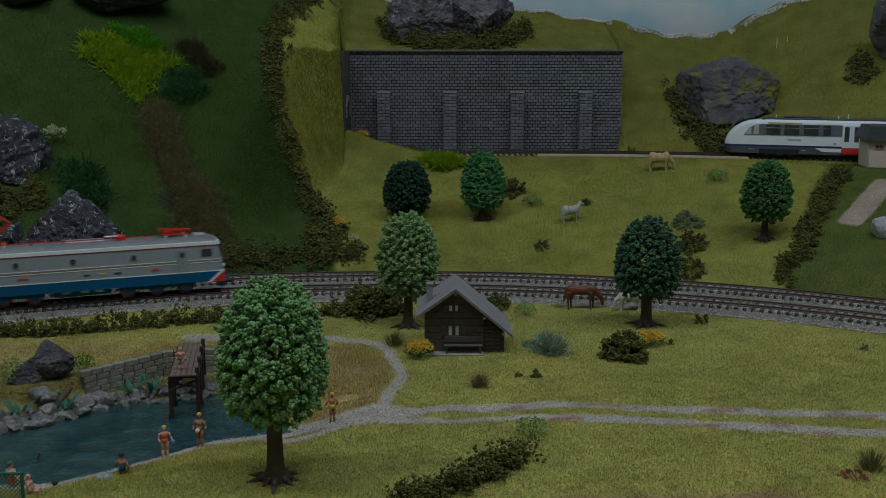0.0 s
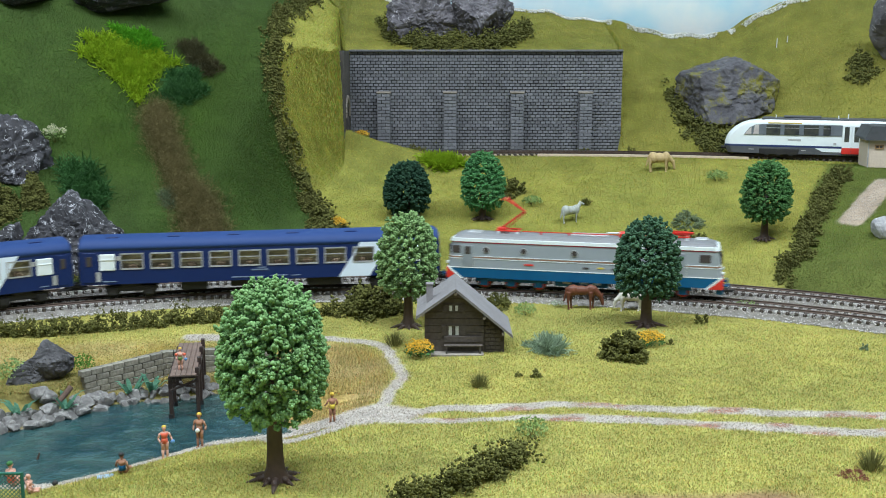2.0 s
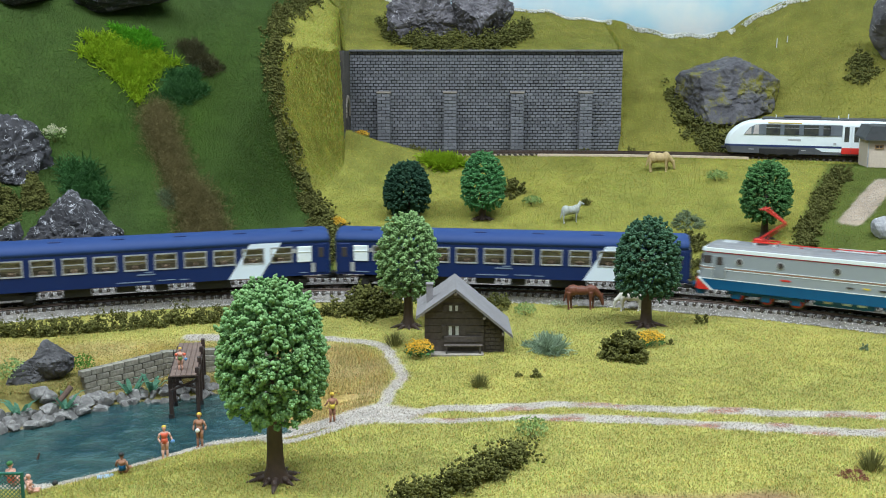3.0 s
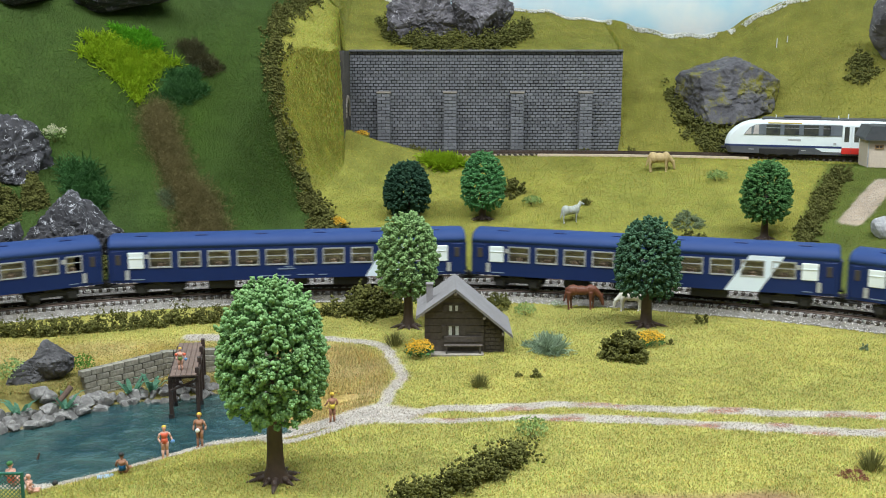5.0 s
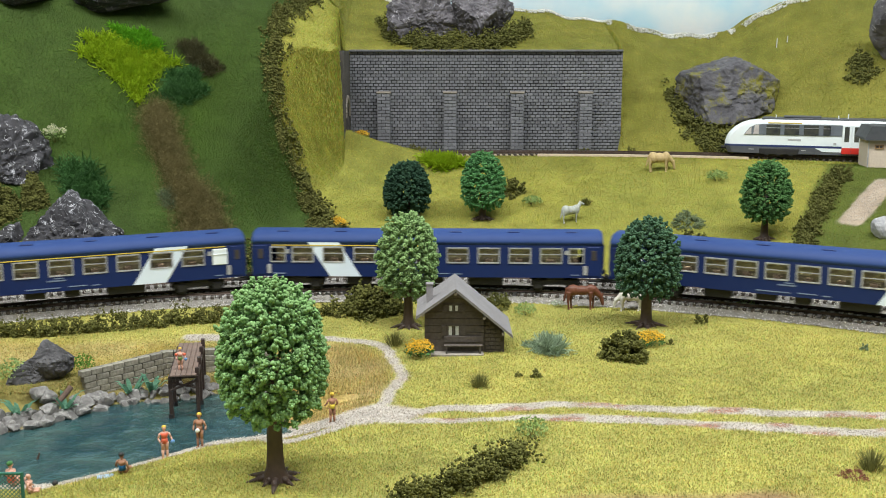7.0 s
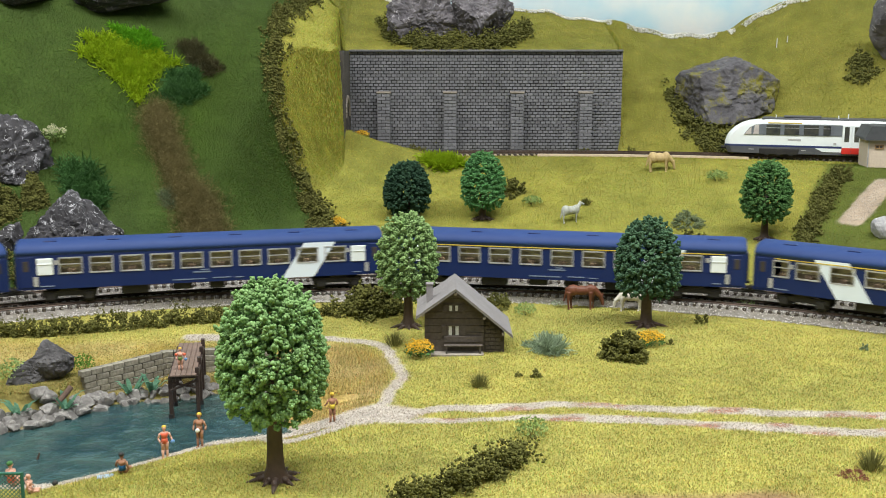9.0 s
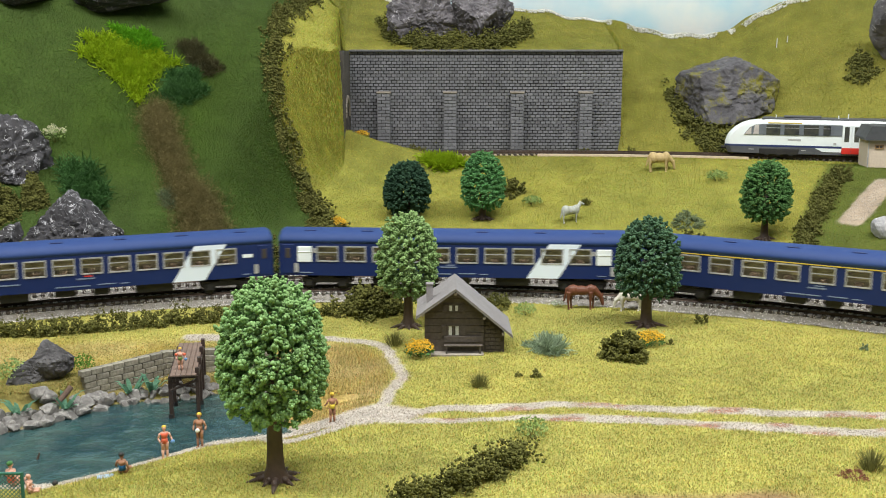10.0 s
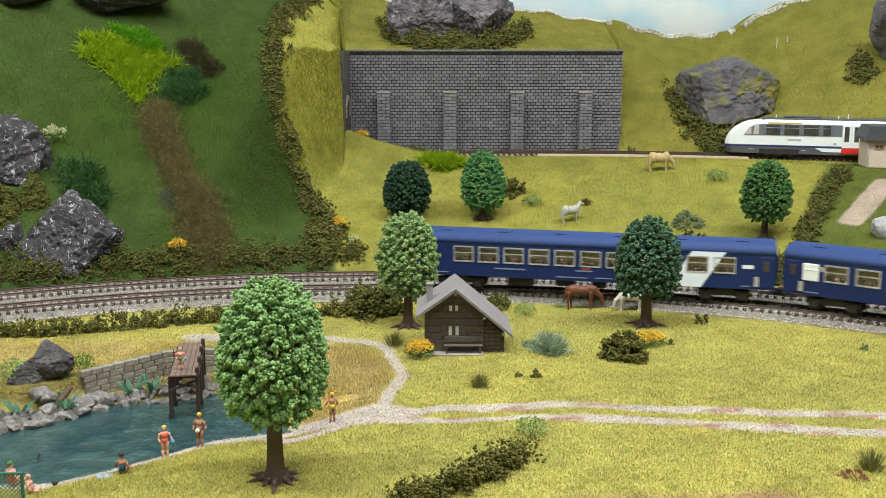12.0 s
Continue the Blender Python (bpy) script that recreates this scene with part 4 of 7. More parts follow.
def hedge(pts, w, h, colour, seed, label, step=0.006):
    """A lumpy row of foam bushes along a line of x, y points."""
    rng = np.random.default_rng(seed)
    pts = np.array(pts, dtype=float)
    seg = np.r_[0, np.cumsum(np.linalg.norm(np.diff(pts, axis=0), axis=1))]
    ss = np.arange(0, seg[-1], step)
    cx, cy = np.interp(ss, seg, pts[:, 0]), np.interp(ss, seg, pts[:, 1])
    P, Rr = [], []
    for i, (a, b) in enumerate(zip(cx, cy)):
        k, clumps = 132, 11
        d = rng.normal(0, 1, (clumps, 3)) + np.array((0, -0.25, 0.3))
        d /= np.linalg.norm(d, axis=1)[:, None]
        d = np.repeat(d * (0.75 + 0.4 * rng.random((clumps, 1))), k // clumps, 0) + rng.normal(0, 0.17, (k, 3))
        size = (0.8 + 0.25 * math.sin(i * 1.3 + seed) + 0.2 * rng.random())
        o = rng.normal(0, w * 0.10, 2)
        d *= 0.86 + 0.16 * rng.random((k, 1))
        q = np.c_[a + o[0] + d[:, 0] * w / 2 * size, b + o[1] + d[:, 1] * w / 2 * size, np.abs(d[:, 2]) * h * size]
        q[:, 2] += height(q[:, 0], q[:, 1])
        P.append(q)
        Rr.append(w * (0.028 + 0.042 * rng.random(k)))
    c = np.array((pts[0, 0], pts[0, 1], ground_at(*pts[0])))
    t = thing("hedge", pose(*c), label, "hedge", "hedges")
    for i in range(0, len(P), 4):
        v, f = blobs(np.concatenate(P[i:i + 4]), np.concatenate(Rr[i:i + 4]), rng, 0.5)
        ob = new("foam_clump", arrays("foam_clump", v - c, f, M_green[colour]))
        ob.parent = t
        ob["kind"] = "stuff"
    return t


def rock(x, y, z, sx, sy, sz, seed, mat, label, turn=0.0, sub=5, name="rock", rough=0.28, taper=0.0, cuts=None):
    """A broken stone: flat facets cut by random planes, roughened by fine ridges."""
    rng = random.Random(seed)
    planes = []
    for _ in range(10):
        n = Vector((rng.gauss(0, 1), rng.gauss(0, 1), rng.gauss(0, 1))).normalized()
        planes.append((n, rng.uniform(0.56, 0.95)))
    if cuts:
        planes = [(Vector(c[:3]).normalized(), c[3]) for c in cuts]
    bm = bmesh.new()
    vs = bmesh.ops.create_icosphere(bm, subdivisions=sub, radius=1)["verts"]
    o = Vector((seed * 7.3, seed * 3.1, seed * 1.7))
    for v in vs:
        p = v.co.copy()
        k = min([1.2] + [h / max(p.dot(n), 0.05) for n, h in planes if p.dot(n) > 0.05])
        k *= 1 + rough * 0.38 * noise.turbulence(p * 2.3 + o, 4, True) - rough * 0.2
        k += rough * 0.16 * (0.35 - abs(noise.noise(p * 3.4 + o))) + rough * 0.10 * noise.noise(p * 9 + o) + rough * 0.10 * (0.5 - abs(noise.noise(p * 5 + o))) + rough * 0.07 * (0.5 - abs(noise.noise(p * 13 + o)))
        f = 1 - taper * (p.z * 0.5 + 0.5)
        v.co = Vector((p.x * sx * f, p.y * sy * f, p.z * sz)) * k * 1.22
    ob = new(name, mesh_of(name, bm, mat, False))
    ob.matrix_world = pose(x, y, z, 0, 0, turn)
    return tagged(ob, label, "rock")


tree(-0.083, 0.503, 0.0512, 0.0690, 0.0312, 0.0042, "bright", 1, "tall green model tree with foam foliage and brown trunk", florets=480)
tree(-0.027, 0.807, 0.0460, 0.064, 0.0245, 0.0038, "light", 2, "light green model tree beside the hut")
tree(0.158, 0.809, 0.0485, 0.061, 0.0225, 0.0042, "dark", 3, "dark green model tree behind the shrub")
tree(-0.037, 1.085, 0.0465, 0.052, 0.004, 0.004, "blue", 4, "very dark green model tree on the slope")
tree(0.0405, 1.085, 0.0430, 0.058, 0.010, 0.0035, "vivid", 5, "fresh green model tree on the slope")
tree(0.3035, 0.995, 0.0440, 0.057, 0.017, 0.0035, "mid", 6, "green model tree on the upper meadow")


# ---- train ----
WHEELS = []   # wheelset, its place along its vehicle, its radius


def coach(first, white_ends, label):
    """A long-distance coach, its length along x, rail top at z = 0, camera side at -y."""
    L, Wd = 0.296, 0.0325
    zb, zt, zr = 0.0130, 0.0408, 0.0518
    t = thing("passenger_coach", Matrix(), label, "railway coach", "train coaches")
    if first == "large":
        wins = [(-125.8, 13.2)] + [(-104.8 + 26.2 * i, 18.8) for i in range(9)] + [(125.8, 13.2)]
    elif first == "small":
        wins = [(-104.0 + 26.0 * i, 18.8) for i in range(9)]
    elif white_ends:
        wins = [(-106.6 + 23.7 * i, 18.4) for i in range(10)]
    else:
        wins = [(-106.0 + 21.45 * i, 17.2) for i in range(11)]
    wins = [(x * 0.001, w * 0.001) for x, w in wins]
    wz0, wz1 = 0.0250, 0.0386
    # side walls with window openings, built of panels round the openings
    for side, yy in (("side_wall", -Wd / 2), ("side_wall", Wd / 2)):
        bm = bmesh.new()
        th = 0.0012
        yc = yy + (th / 2 if yy < 0 else -th / 2)
        box(bm, 0, yc, (zb + wz0) / 2, L, th, wz0 - zb)
        box(bm, 0, yc, (wz1 + zt) / 2, L, th, zt - wz1)
        xs = [-L / 2] + [e for x, w in wins for e in (x - w / 2, x + w / 2)] + [L / 2]
        for a, b in zip(xs[::2], xs[1::2]):
            box(bm, (a + b) / 2, yc, (wz0 + wz1) / 2, b - a, th, wz1 - wz0)
        part(side, bm, M_coach, t)
    # end walls and floor
    for e in (-1, 1):
        bm = bmesh.new()
        box(bm, e * (L / 2 - 0.0006), 0, (zb + zt) / 2, 0.0012, Wd - 0.0025, zt - zb)
        box(bm, e * (L / 2 + 0.0012), 0, 0.0275, 0.0024, 0.011, 0.024, 0.0006)
        part("end_wall", bm, M_coach, t)
    bm = bmesh.new()
    box(bm, 0, 0, zb + 0.001, L - 0.003, Wd - 0.0026, 0.002)
    part("floor_pan", bm, M_black, t)
    # roof
    bm = bmesh.new()
    prof = []
    for i in range(15):
        a = math.pi * i / 14
        prof.append((-math.cos(a) * Wd / 2 * 1.005, zt + (zr - zt) * max(0, math.sin(a)) ** 0.75))
    rows = []
    for x, k in ((-L / 2, 0.86), (-L / 2 + 0.0022, 1.0), (L / 2 - 0.0022, 1.0), (L / 2, 0.86)):
        rows.append([bm.verts.new((x, py, zt + (pz - zt) * k)) for py, pz in prof])
    for a, b in zip(rows, rows[1:]):
        for i in range(14):
            bm.faces.new((a[i], b[i], b[i + 1], a[i + 1]))
        bm.faces.new((a[0], a[14], b[14], b[0]))
    bm.faces.new(rows[0]), bm.faces.new(rows[-1][::-1])
    bmesh.ops.recalc_face_normals(bm, faces=bm.faces[:])
    roof = part("roof", bm, M_roof, t)
    for p in roof.data.polygons:
        p.use_smooth = len(p.vertices) == 4 and p.normal.z > 0.05
    for i in range(6):
        bm = bmesh.new()
        box(bm, -0.122 + i * 0.0488, -0.0085, zr - 0.0014, 0.010, 0.0022, 0.0012, 0.0003, m=None)
        part("roof_vent", bm, M_coach, roof)
    # windows: frame, bars, glass and the seats seen behind
    for x, w in wins:
        wx = x
        bm = bmesh.new()
        d = 0.0010
        yo = -Wd / 2 - 0.0001
        box(bm, wx, yo, wz1 - d / 2, w, 0.0009, d)
        box(bm, wx, yo, wz0 + d / 2, w, 0.0009, d)
        for s in (-1, 1):
            box(bm, wx + s * (w / 2 - d / 2), yo, (wz0 + wz1) / 2, d, 0.0009, wz1 - wz0 - 2 * d)
        box(bm, wx, yo, wz0 + (wz1 - wz0) * 0.58, w - 2 * d, 0.0008, 0.0006)
        fr = part("window_frame", bm, M_frame, t)
        bm = bmesh.new()
        box(bm, wx, -Wd / 2 + 0.0006, (wz0 + wz1) / 2, w - 0.0004, 0.0003, wz1 - wz0 - 0.0004)
        g = part("pane", bm, M_glass, fr)
        g.visible_shadow = False
        bm = bmesh.new()
        box(bm, wx, -0.0115, zb + 0.0085, w * 0.34, 0.004, 0.0140, 0.001)
        part("seat", bm, M_brownseat, t)
    bm = bmesh.new()
    box(bm, 0, -0.0085, 0.0335, L - 0.04, 0.0008, 0.009)
    part("partition", bm, M_seat, t)
    bm = bmesh.new()
    box(bm, 0, -0.0085, 0.0224, L - 0.04, 0.0008, 0.0130)
    part("seat_row", bm, M_seatlow, t)
    # slanted band
    u = {"large": -0.0780, "small": 0.0775}.get(first, 0.0845 if white_ends else 0.0865)
    k = 1 if u > 0 else -1
    bm = bmesh.new()
    win = min(wins, key=lambda q: abs(q[0] - u))
    lo, hi = win[0] - win[1] / 2 - 0.0001, win[0] + win[1] / 2 + 0.0001
    z0, z1 = zb + 0.0001, zt + 0.0014

    def edge(z, s):
        f = (z - z0) / (z1 - z0)
        return u + k * (f - 0.5) * 0.0185 + s * 0.0132

    for za, zc, cut in ((z0, wz0, 0), (wz0, wz1, 1), (wz1, z1, 0)):
        spans = [((edge(za, -1), edge(zc, -1)), (edge(za, 1), edge(zc, 1)))]
        if cut:
            spans = [((edge(za, -1), edge(zc, -1)), (max(lo, edge(za, -1)), max(lo, edge(zc, -1)))), ((min(hi, edge(za, 1)), min(hi, edge(zc, 1))), (edge(za, 1), edge(zc, 1)))]
        for (a0, a1), (b0, b1) in spans:
            if b0 - a0 < 1e-5 and b1 - a1 < 1e-5:
                continue
            q = [bm.verts.new((xx, -Wd / 2 - dy, zz)) for dy in (0.00025, -0.0003) for xx, zz in ((a0, za), (b0, za), (b1, zc), (a1, zc))]
            for ids in ((0, 1, 2, 3), (4, 7, 6, 5), (0, 4, 5, 1), (1, 5, 6, 2), (2, 6, 7, 3), (3, 7, 4, 0)):
                bm.faces.new([q[i] for i in ids])
    bmesh.ops.recalc_face_normals(bm, faces=bm.faces[:])
    part("slanted_band", bm, M_pale, t, "pale blue slanted band over the side")
    # toilet windows, doors, steps, lettering bars
    for e in (-1, 1):
        if white_ends:
            bm = bmesh.new()
            box(bm, e * 0.1262, -Wd / 2 - 0.0002, 0.0314, 0.0124, 0.0010, 0.0136, 0.0004)
            box(bm, e * 0.1262, -Wd / 2 - 0.0008, 0.0335, 0.0116, 0.0006, 0.0004)
            part("frosted_window", bm, M_white, t, "white frosted lavatory window")
        bm = bmesh.new()
        box(bm, e * 0.1405, -Wd / 2 - 0.0001, 0.0270, 0.0098, 0.0008, 0.0250, 0.0003)
        dr = part("door", bm, M_coach, t)
        bm = bmesh.new()
        box(bm, e * 0.1405, -Wd / 2 - 0.0004, 0.0322, 0.0044, 0.0008, 0.0085, 0.0004)
        part("door_window", bm, M_dark, dr)
        bm = bmesh.new()
        box(bm, e * 0.1335, -Wd / 2 - 0.0003, 0.0195, 0.0034, 0.0008, 0.0078)
        part("door_panel", bm, M_frame, t)
        bm = bmesh.new()
        box(bm, e * 0.141, -Wd / 2 + 0.001, 0.0105, 0.010, 0.004, 0.0012)
        box(bm, e * 0.141, -Wd / 2 + 0.002, 0.0135, 0.010, 0.003, 0.0010)
        part("step", bm, M_black, t)
        for yy in (-0.010, 0.010):
            bm = bmesh.new()
            rod(bm, (e * L / 2, yy, 0.0125), (e * (L / 2 + 0.0045), yy, 0.0125), 0.0010)
            rod(bm, (e * (L / 2 + 0.0045), yy, 0.0125), (e * (L / 2 + 0.0054), yy, 0.0125), 0.0026)
            part("buffer", bm, M_black, t)
        bm = bmesh.new()
        box(bm, e * (L / 2 + 0.003), 0, 0.0075, 0.012, 0.004, 0.003, 0.0005)
        part("coupling", bm, M_black, t)
        # bogie
        bx = e * 0.109
        bm = bmesh.new()
        for yy in (-0.0115, 0.0115):
            box(bm, bx, yy, 0.0085, 0.042, 0.002, 0.0048, 0.0005)
            box(bm, bx, yy, 0.0118, 0.014, 0.003, 0.004, 0.0005)
            for ax in (-0.0145, 0.0145):
                box(bm, bx + ax, yy * 1.06, 0.0062, 0.007, 0.003, 0.006, 0.0006)
        box(bm, bx, 0, 0.009, 0.010, 0.022, 0.003)
        bg = part("bogie", bm, M_black, t)
        for ax in (-0.0145, 0.0145):
            bm = bmesh.new()
            for yy in (-0.0083, 0.0083):
                rod(bm, (0, yy - 0.0013, 0), (0, yy + 0.0013, 0), 0.0055, seg=20)
            rod(bm, (0, -0.008, 0), (0, 0.008, 0), 0.001)
            WHEELS.append((part("wheelset", bm, M_black, bg, at=pose(bx + ax, 0, 0.0055)), bx + ax, 0.0055))
    bars = [(-0.066, 0.0205, 0.026, 0.0010, M_letter), (-0.004, 0.0216, 0.014, 0.0011, M_letter), (-0.002, 0.0234, 0.007, 0.0008, M_letter), (-0.014, 0.0158, 0.026, 0.0008, M_letter), (0.012, 0.0162, 0.014, 0.0007, M_letter), (0.026, 0.0158, 0.007, 0.0007, M_letter), (-0.125, 0.0155, 0.011, 0.0008, M_letter), (0.125, 0.0155, 0.007, 0.0007, M_letter)]
    for x, z, w, h, mm in bars[1 if first or white_ends else 0:]:
        bm = bmesh.new()
        box(bm, x, -Wd / 2 - 0.0001, z, w, 0.0005, h)
        part("lettering_bar", bm, mm, t)
    if not white_ends and first != "large":
        bm = bmesh.new()
        box(bm, 0.1265, -Wd / 2 - 0.0001, 0.0312, 0.0085, 0.0006, 0.0028)
        part("destination_plate", bm, M_white, t)
        bm = bmesh.new()
        box(bm, -0.002, -Wd / 2 - 0.0002, 0.0236, 0.0065, 0.0005, 0.0009)
        part("crest", bm, M_red, t)
    # small class plates between the end windows
    for x in ((-0.1176, 0.1176) if first or white_ends else ()):
        bm = bmesh.new()
        box(bm, x, -Wd / 2 - 0.0001, 0.0345, 0.0030, 0.0006, 0.0036)
        part("class_plate", bm, M_frame, t)
    if first:
        a, b = (-0.131, 0.0) if first == "large" else (-0.118, 0.131)
        bm = bmesh.new()
        box(bm, (a + b) / 2, -Wd / 2 - 0.0003, zt - 0.0011, b - a, 0.0006, 0.0007)
        part("class_stripe", bm, M_yellow, t, "thin yellow stripe over the windows")
    # boxes under the floor
    for x, w, h in ((-0.058, 0.022, 0.0075), (-0.02, 0.016, 0.006), (0.008, 0.012, 0.0065), (0.05, 0.03, 0.0075)):
        bm = bmesh.new()
        box(bm, x, -0.006, zb - h / 2, w, 0.012, h, 0.0006)
        part("underfloor_box", bm, M_black, t)
    return t


def locomotive():
    """A six-axle electric engine; front at +x."""
    L, Wd = 0.229, 0.0345
    zb, zg, zt = 0.0108, 0.0192, 0.0417
    t = thing("electric_locomotive", Matrix(), "grey and blue electric locomotive with red pantographs", "locomotive")

    def shell(z0, z1, in0, in1, bm, dy=0.0):
        rows = []
        for z, ins in ((z0, in0), (z1, in1)):
            h, w = L / 2 - ins, Wd / 2 + dy
            rows.append([bm.verts.new(q) for q in ((-h - dy, -w + 0.004, z), (-h + 0.003, -w, z), (h - 0.003, -w, z), (h + dy, -w + 0.004, z), (h + dy, w - 0.004, z), (h - 0.003, w, z), (-h + 0.003, w, z), (-h - dy, w - 0.004, z))])
        a, b = rows
        for i in range(8):
            bm.faces.new((a[i], a[(i + 1) % 8], b[(i + 1) % 8], b[i]))
        bm.faces.new(a[::-1]), bm.faces.new(b)

    bm = bmesh.new()
    shell(zb, zg, 0.001, 0.0, bm)
    part("lower_body", bm, M_lblue, t, "blue lower body band")
    bm = bmesh.new()
    shell(zg, zt, 0.0, 0.0035, bm)
    part("upper_body", bm, M_lgrey, t, "light grey body side")
    for z0, z1, mm, n in ((zg - 0.0001, zg + 0.0006, M_white, "white_line"), (0.0270, 0.0276, M_white, "white_line"), (0.0280, 0.0288, M_ochre, "brown_line"), (0.0292, 0.0297, M_white, "white_line"), (zt - 0.0008, zt + 0.0001, M_maroon, "dark_red_line")):
        f0 = max(0, (z0 - zg) / (zt - zg)) * 0.0035
        bm = bmesh.new()
        shell(z0, z1, f0, f0, bm, 0.00025)
        part(n, bm, mm, t)
    bm = bmesh.new()
    shell(zt + 0.0001, zt + 0.0028, 0.0028, 0.0040, bm, 0.0005)
    part("gutter", bm, M_white, t, "white roof edge")
    bm = bmesh.new()
    prof = [(-0.0155, zt + 0.0025), (-0.013, zt + 0.0050), (-0.007, zt + 0.0062), (0.007, zt + 0.0062), (0.013, zt + 0.0050), (0.0155, zt + 0.0025)]
    v = [[bm.verts.new((x, a, zt + 0.0025 + (b - zt - 0.0025) * k)) for a, b in prof] for x, k in ((-0.109, 0.5), (-0.104, 1), (0.104, 1), (0.109, 0.5))]
    for a, b in zip(v, v[1:]):
        for i in range(5):
            bm.faces.new((a[i], b[i], b[i + 1], a[i + 1]))
    bm.faces.new(v[0]), bm.faces.new(v[-1][::-1])
    bmesh.ops.recalc_face_normals(bm, faces=bm.faces[:])
    part("roof", bm, M_lroof, t)
    # portholes
    for x in (-0.0806, -0.0485, -0.0060, 0.0410):
        bm = bmesh.new()
        y = -Wd / 2
        rod(bm, (x, y + 0.0005, 0.0352), (x, y - 0.0005, 0.0352), 0.0029, seg=20)
        p = part("porthole", bm, M_frame, t)
        bm = bmesh.new()
        rod(bm, (x, y, 0.0352), (x, y - 0.0007, 0.0352), 0.0023, seg=20)
        part("porthole_glass", bm, M_dark, p)
    # cab windows, cab doors
    for e in (-1, 1):
        bm = bmesh.new()
        cw = 0.1000 if e > 0 else 0.1065
        dx = 0.080 if e > 0 else 0.0965
        box(bm, e * cw, -Wd / 2, 0.0352, 0.0088 if e > 0 else 0.0070, 0.0009, 0.0066, 0.0004)
        part("cab_window", bm, M_dark, t)
        bm = bmesh.new()
        box(bm, e * dx, -Wd / 2, 0.0295, 0.0092, 0.0007, 0.0185, 0.0002)
        d = part("cab_door", bm, M_lgrey2, t)
        bm = bmesh.new()
        if e < 0:
            box(bm, e * dx, -Wd / 2 - 0.0004, 0.0345, 0.0046, 0.0006, 0.0066, 0.0003)
        else:
            rod(bm, (e * dx, -Wd / 2, 0.0345), (e * dx, -Wd / 2 - 0.0006, 0.0345), 0.0022, seg=18)
        part("door_window", bm, M_dark, d)
        for sx in (-0.0055, 0.0055):
            bm = bmesh.new()
            rod(bm, (e * dx + sx, -Wd / 2 - 0.0009, 0.0205), (e * dx + sx, -Wd / 2 - 0.0009, 0.032), 0.00025, seg=6)
            part("handrail", bm, M_frame, t)
        bm = bmesh.new()
        for yy in (-0.0075, 0.0075):
            box(bm, e * (L / 2 - 0.0016), yy, 0.0345, 0.0016, 0.011, 0.0078, 0.0004)
        part("windscreen", bm, M_dark, t)
        # red chevrons
        bm = bmesh.new()
        pts = [(e * (L / 2 + 0.0003), zg), (e * (L / 2 - 0.0115), zb - 0.0008), (e * (L / 2 + 0.0003), zb - 0.0008)]
        prism(bm, pts, -Wd / 2 - 0.0004, -Wd / 2 + 0.004)
        part("chevron", bm, M_red, t, "red triangular warning panel")
        bm = bmesh.new()
        pts = [(e * (L / 2 - 0.0005), zg), (e * (L / 2 - 0.0115), zb - 0.0008), (e * (L / 2 - 0.0140), zb - 0.0008), (e * (L / 2 - 0.0030), zg)]
        prism(bm, pts, -Wd / 2 - 0.00035, -Wd / 2 + 0.004)
        part("chevron_edge", bm, M_white, t)
        bm = bmesh.new()
        box(bm, e * (L / 2 + 0.0002), 0, (zb + zg) / 2, 0.0012, Wd - 0.009, zg - zb)
        part("front_panel", bm, M_red, t)
        bm = bmesh.new()
        box(bm, e * (L / 2 - 0.002), 0, zb - 0.003, 0.006, 0.030, 0.005, 0.0008)
        part("buffer_beam", bm, M_lblue, t)
        for yy in (-0.010, 0.010):
            bm = bmesh.new()
            rod(bm, (e * L / 2, yy, 0.0122), (e * (L / 2 + 0.004), yy, 0.0122), 0.0011)
            rod(bm, (e * (L / 2 + 0.004), yy, 0.0122), (e * (L / 2 + 0.005), yy, 0.0122), 0.0027)
            part("buffer", bm, M_lblue, t)
            bm = bmesh.new()
            rod(bm, (e * (L / 2 - 0.001), yy * 1.1, 0.0225), (e * (L / 2 + 0.0012), yy * 1.1, 0.0225), 0.0014, seg=12)
            part("headlight", bm, M_white, t)
        bm = bmesh.new()
        box(bm, e * (L / 2 + 0.003), 0, 0.0065, 0.014, 0.0035, 0.0025, 0.0005)
        part("coupling", bm, M_black, t)
        # three-axle bogie
        bx = e * 0.0595
        bm = bmesh.new()
        for yy in (-0.0122, 0.0122):
            box(bm, bx, yy, 0.0092, 0.062, 0.0022, 0.0040, 0.0006)
            for ax in (-0.0235, 0.0, 0.0235):
                box(bm, bx + ax, yy * 1.08, 0.0070, 0.0075, 0.0026, 0.0066, 0.0006)
            for ax in (-0.0118, 0.0118):
                rod(bm, (bx + ax, yy * 1.1, 0.0075), (bx + ax, yy * 1.1, 0.0135), 0.0015, seg=8)
        box(bm, bx, 0, 0.0095, 0.05, 0.024, 0.004)
        bg = part("bogie", bm, M_lblue, t)
        for ax in (-0.0235, 0.0, 0.0235):
            bm = bmesh.new()
            for yy in (-0.0083, 0.0083):
                rod(bm, (0, yy - 0.0012, 0), (0, yy + 0.0012, 0), 0.0065, seg=22, mat=1)
                rod(bm, (0, yy - 0.0016, 0), (0, yy + 0.0016, 0), 0.0052, seg=22, mat=0)
            WHEELS.append((part("wheelset", bm, [M_red, M_rail], bg, "red wheels with steel tyres", at=pose(bx + ax, 0, 0.0065)), bx + ax, 0.0065))
    bm = bmesh.new()
    box(bm, 0, 0, 0.0095, 0.045, 0.026, 0.0075, 0.001)
    part("underfloor_tank", bm, M_lblue, t)
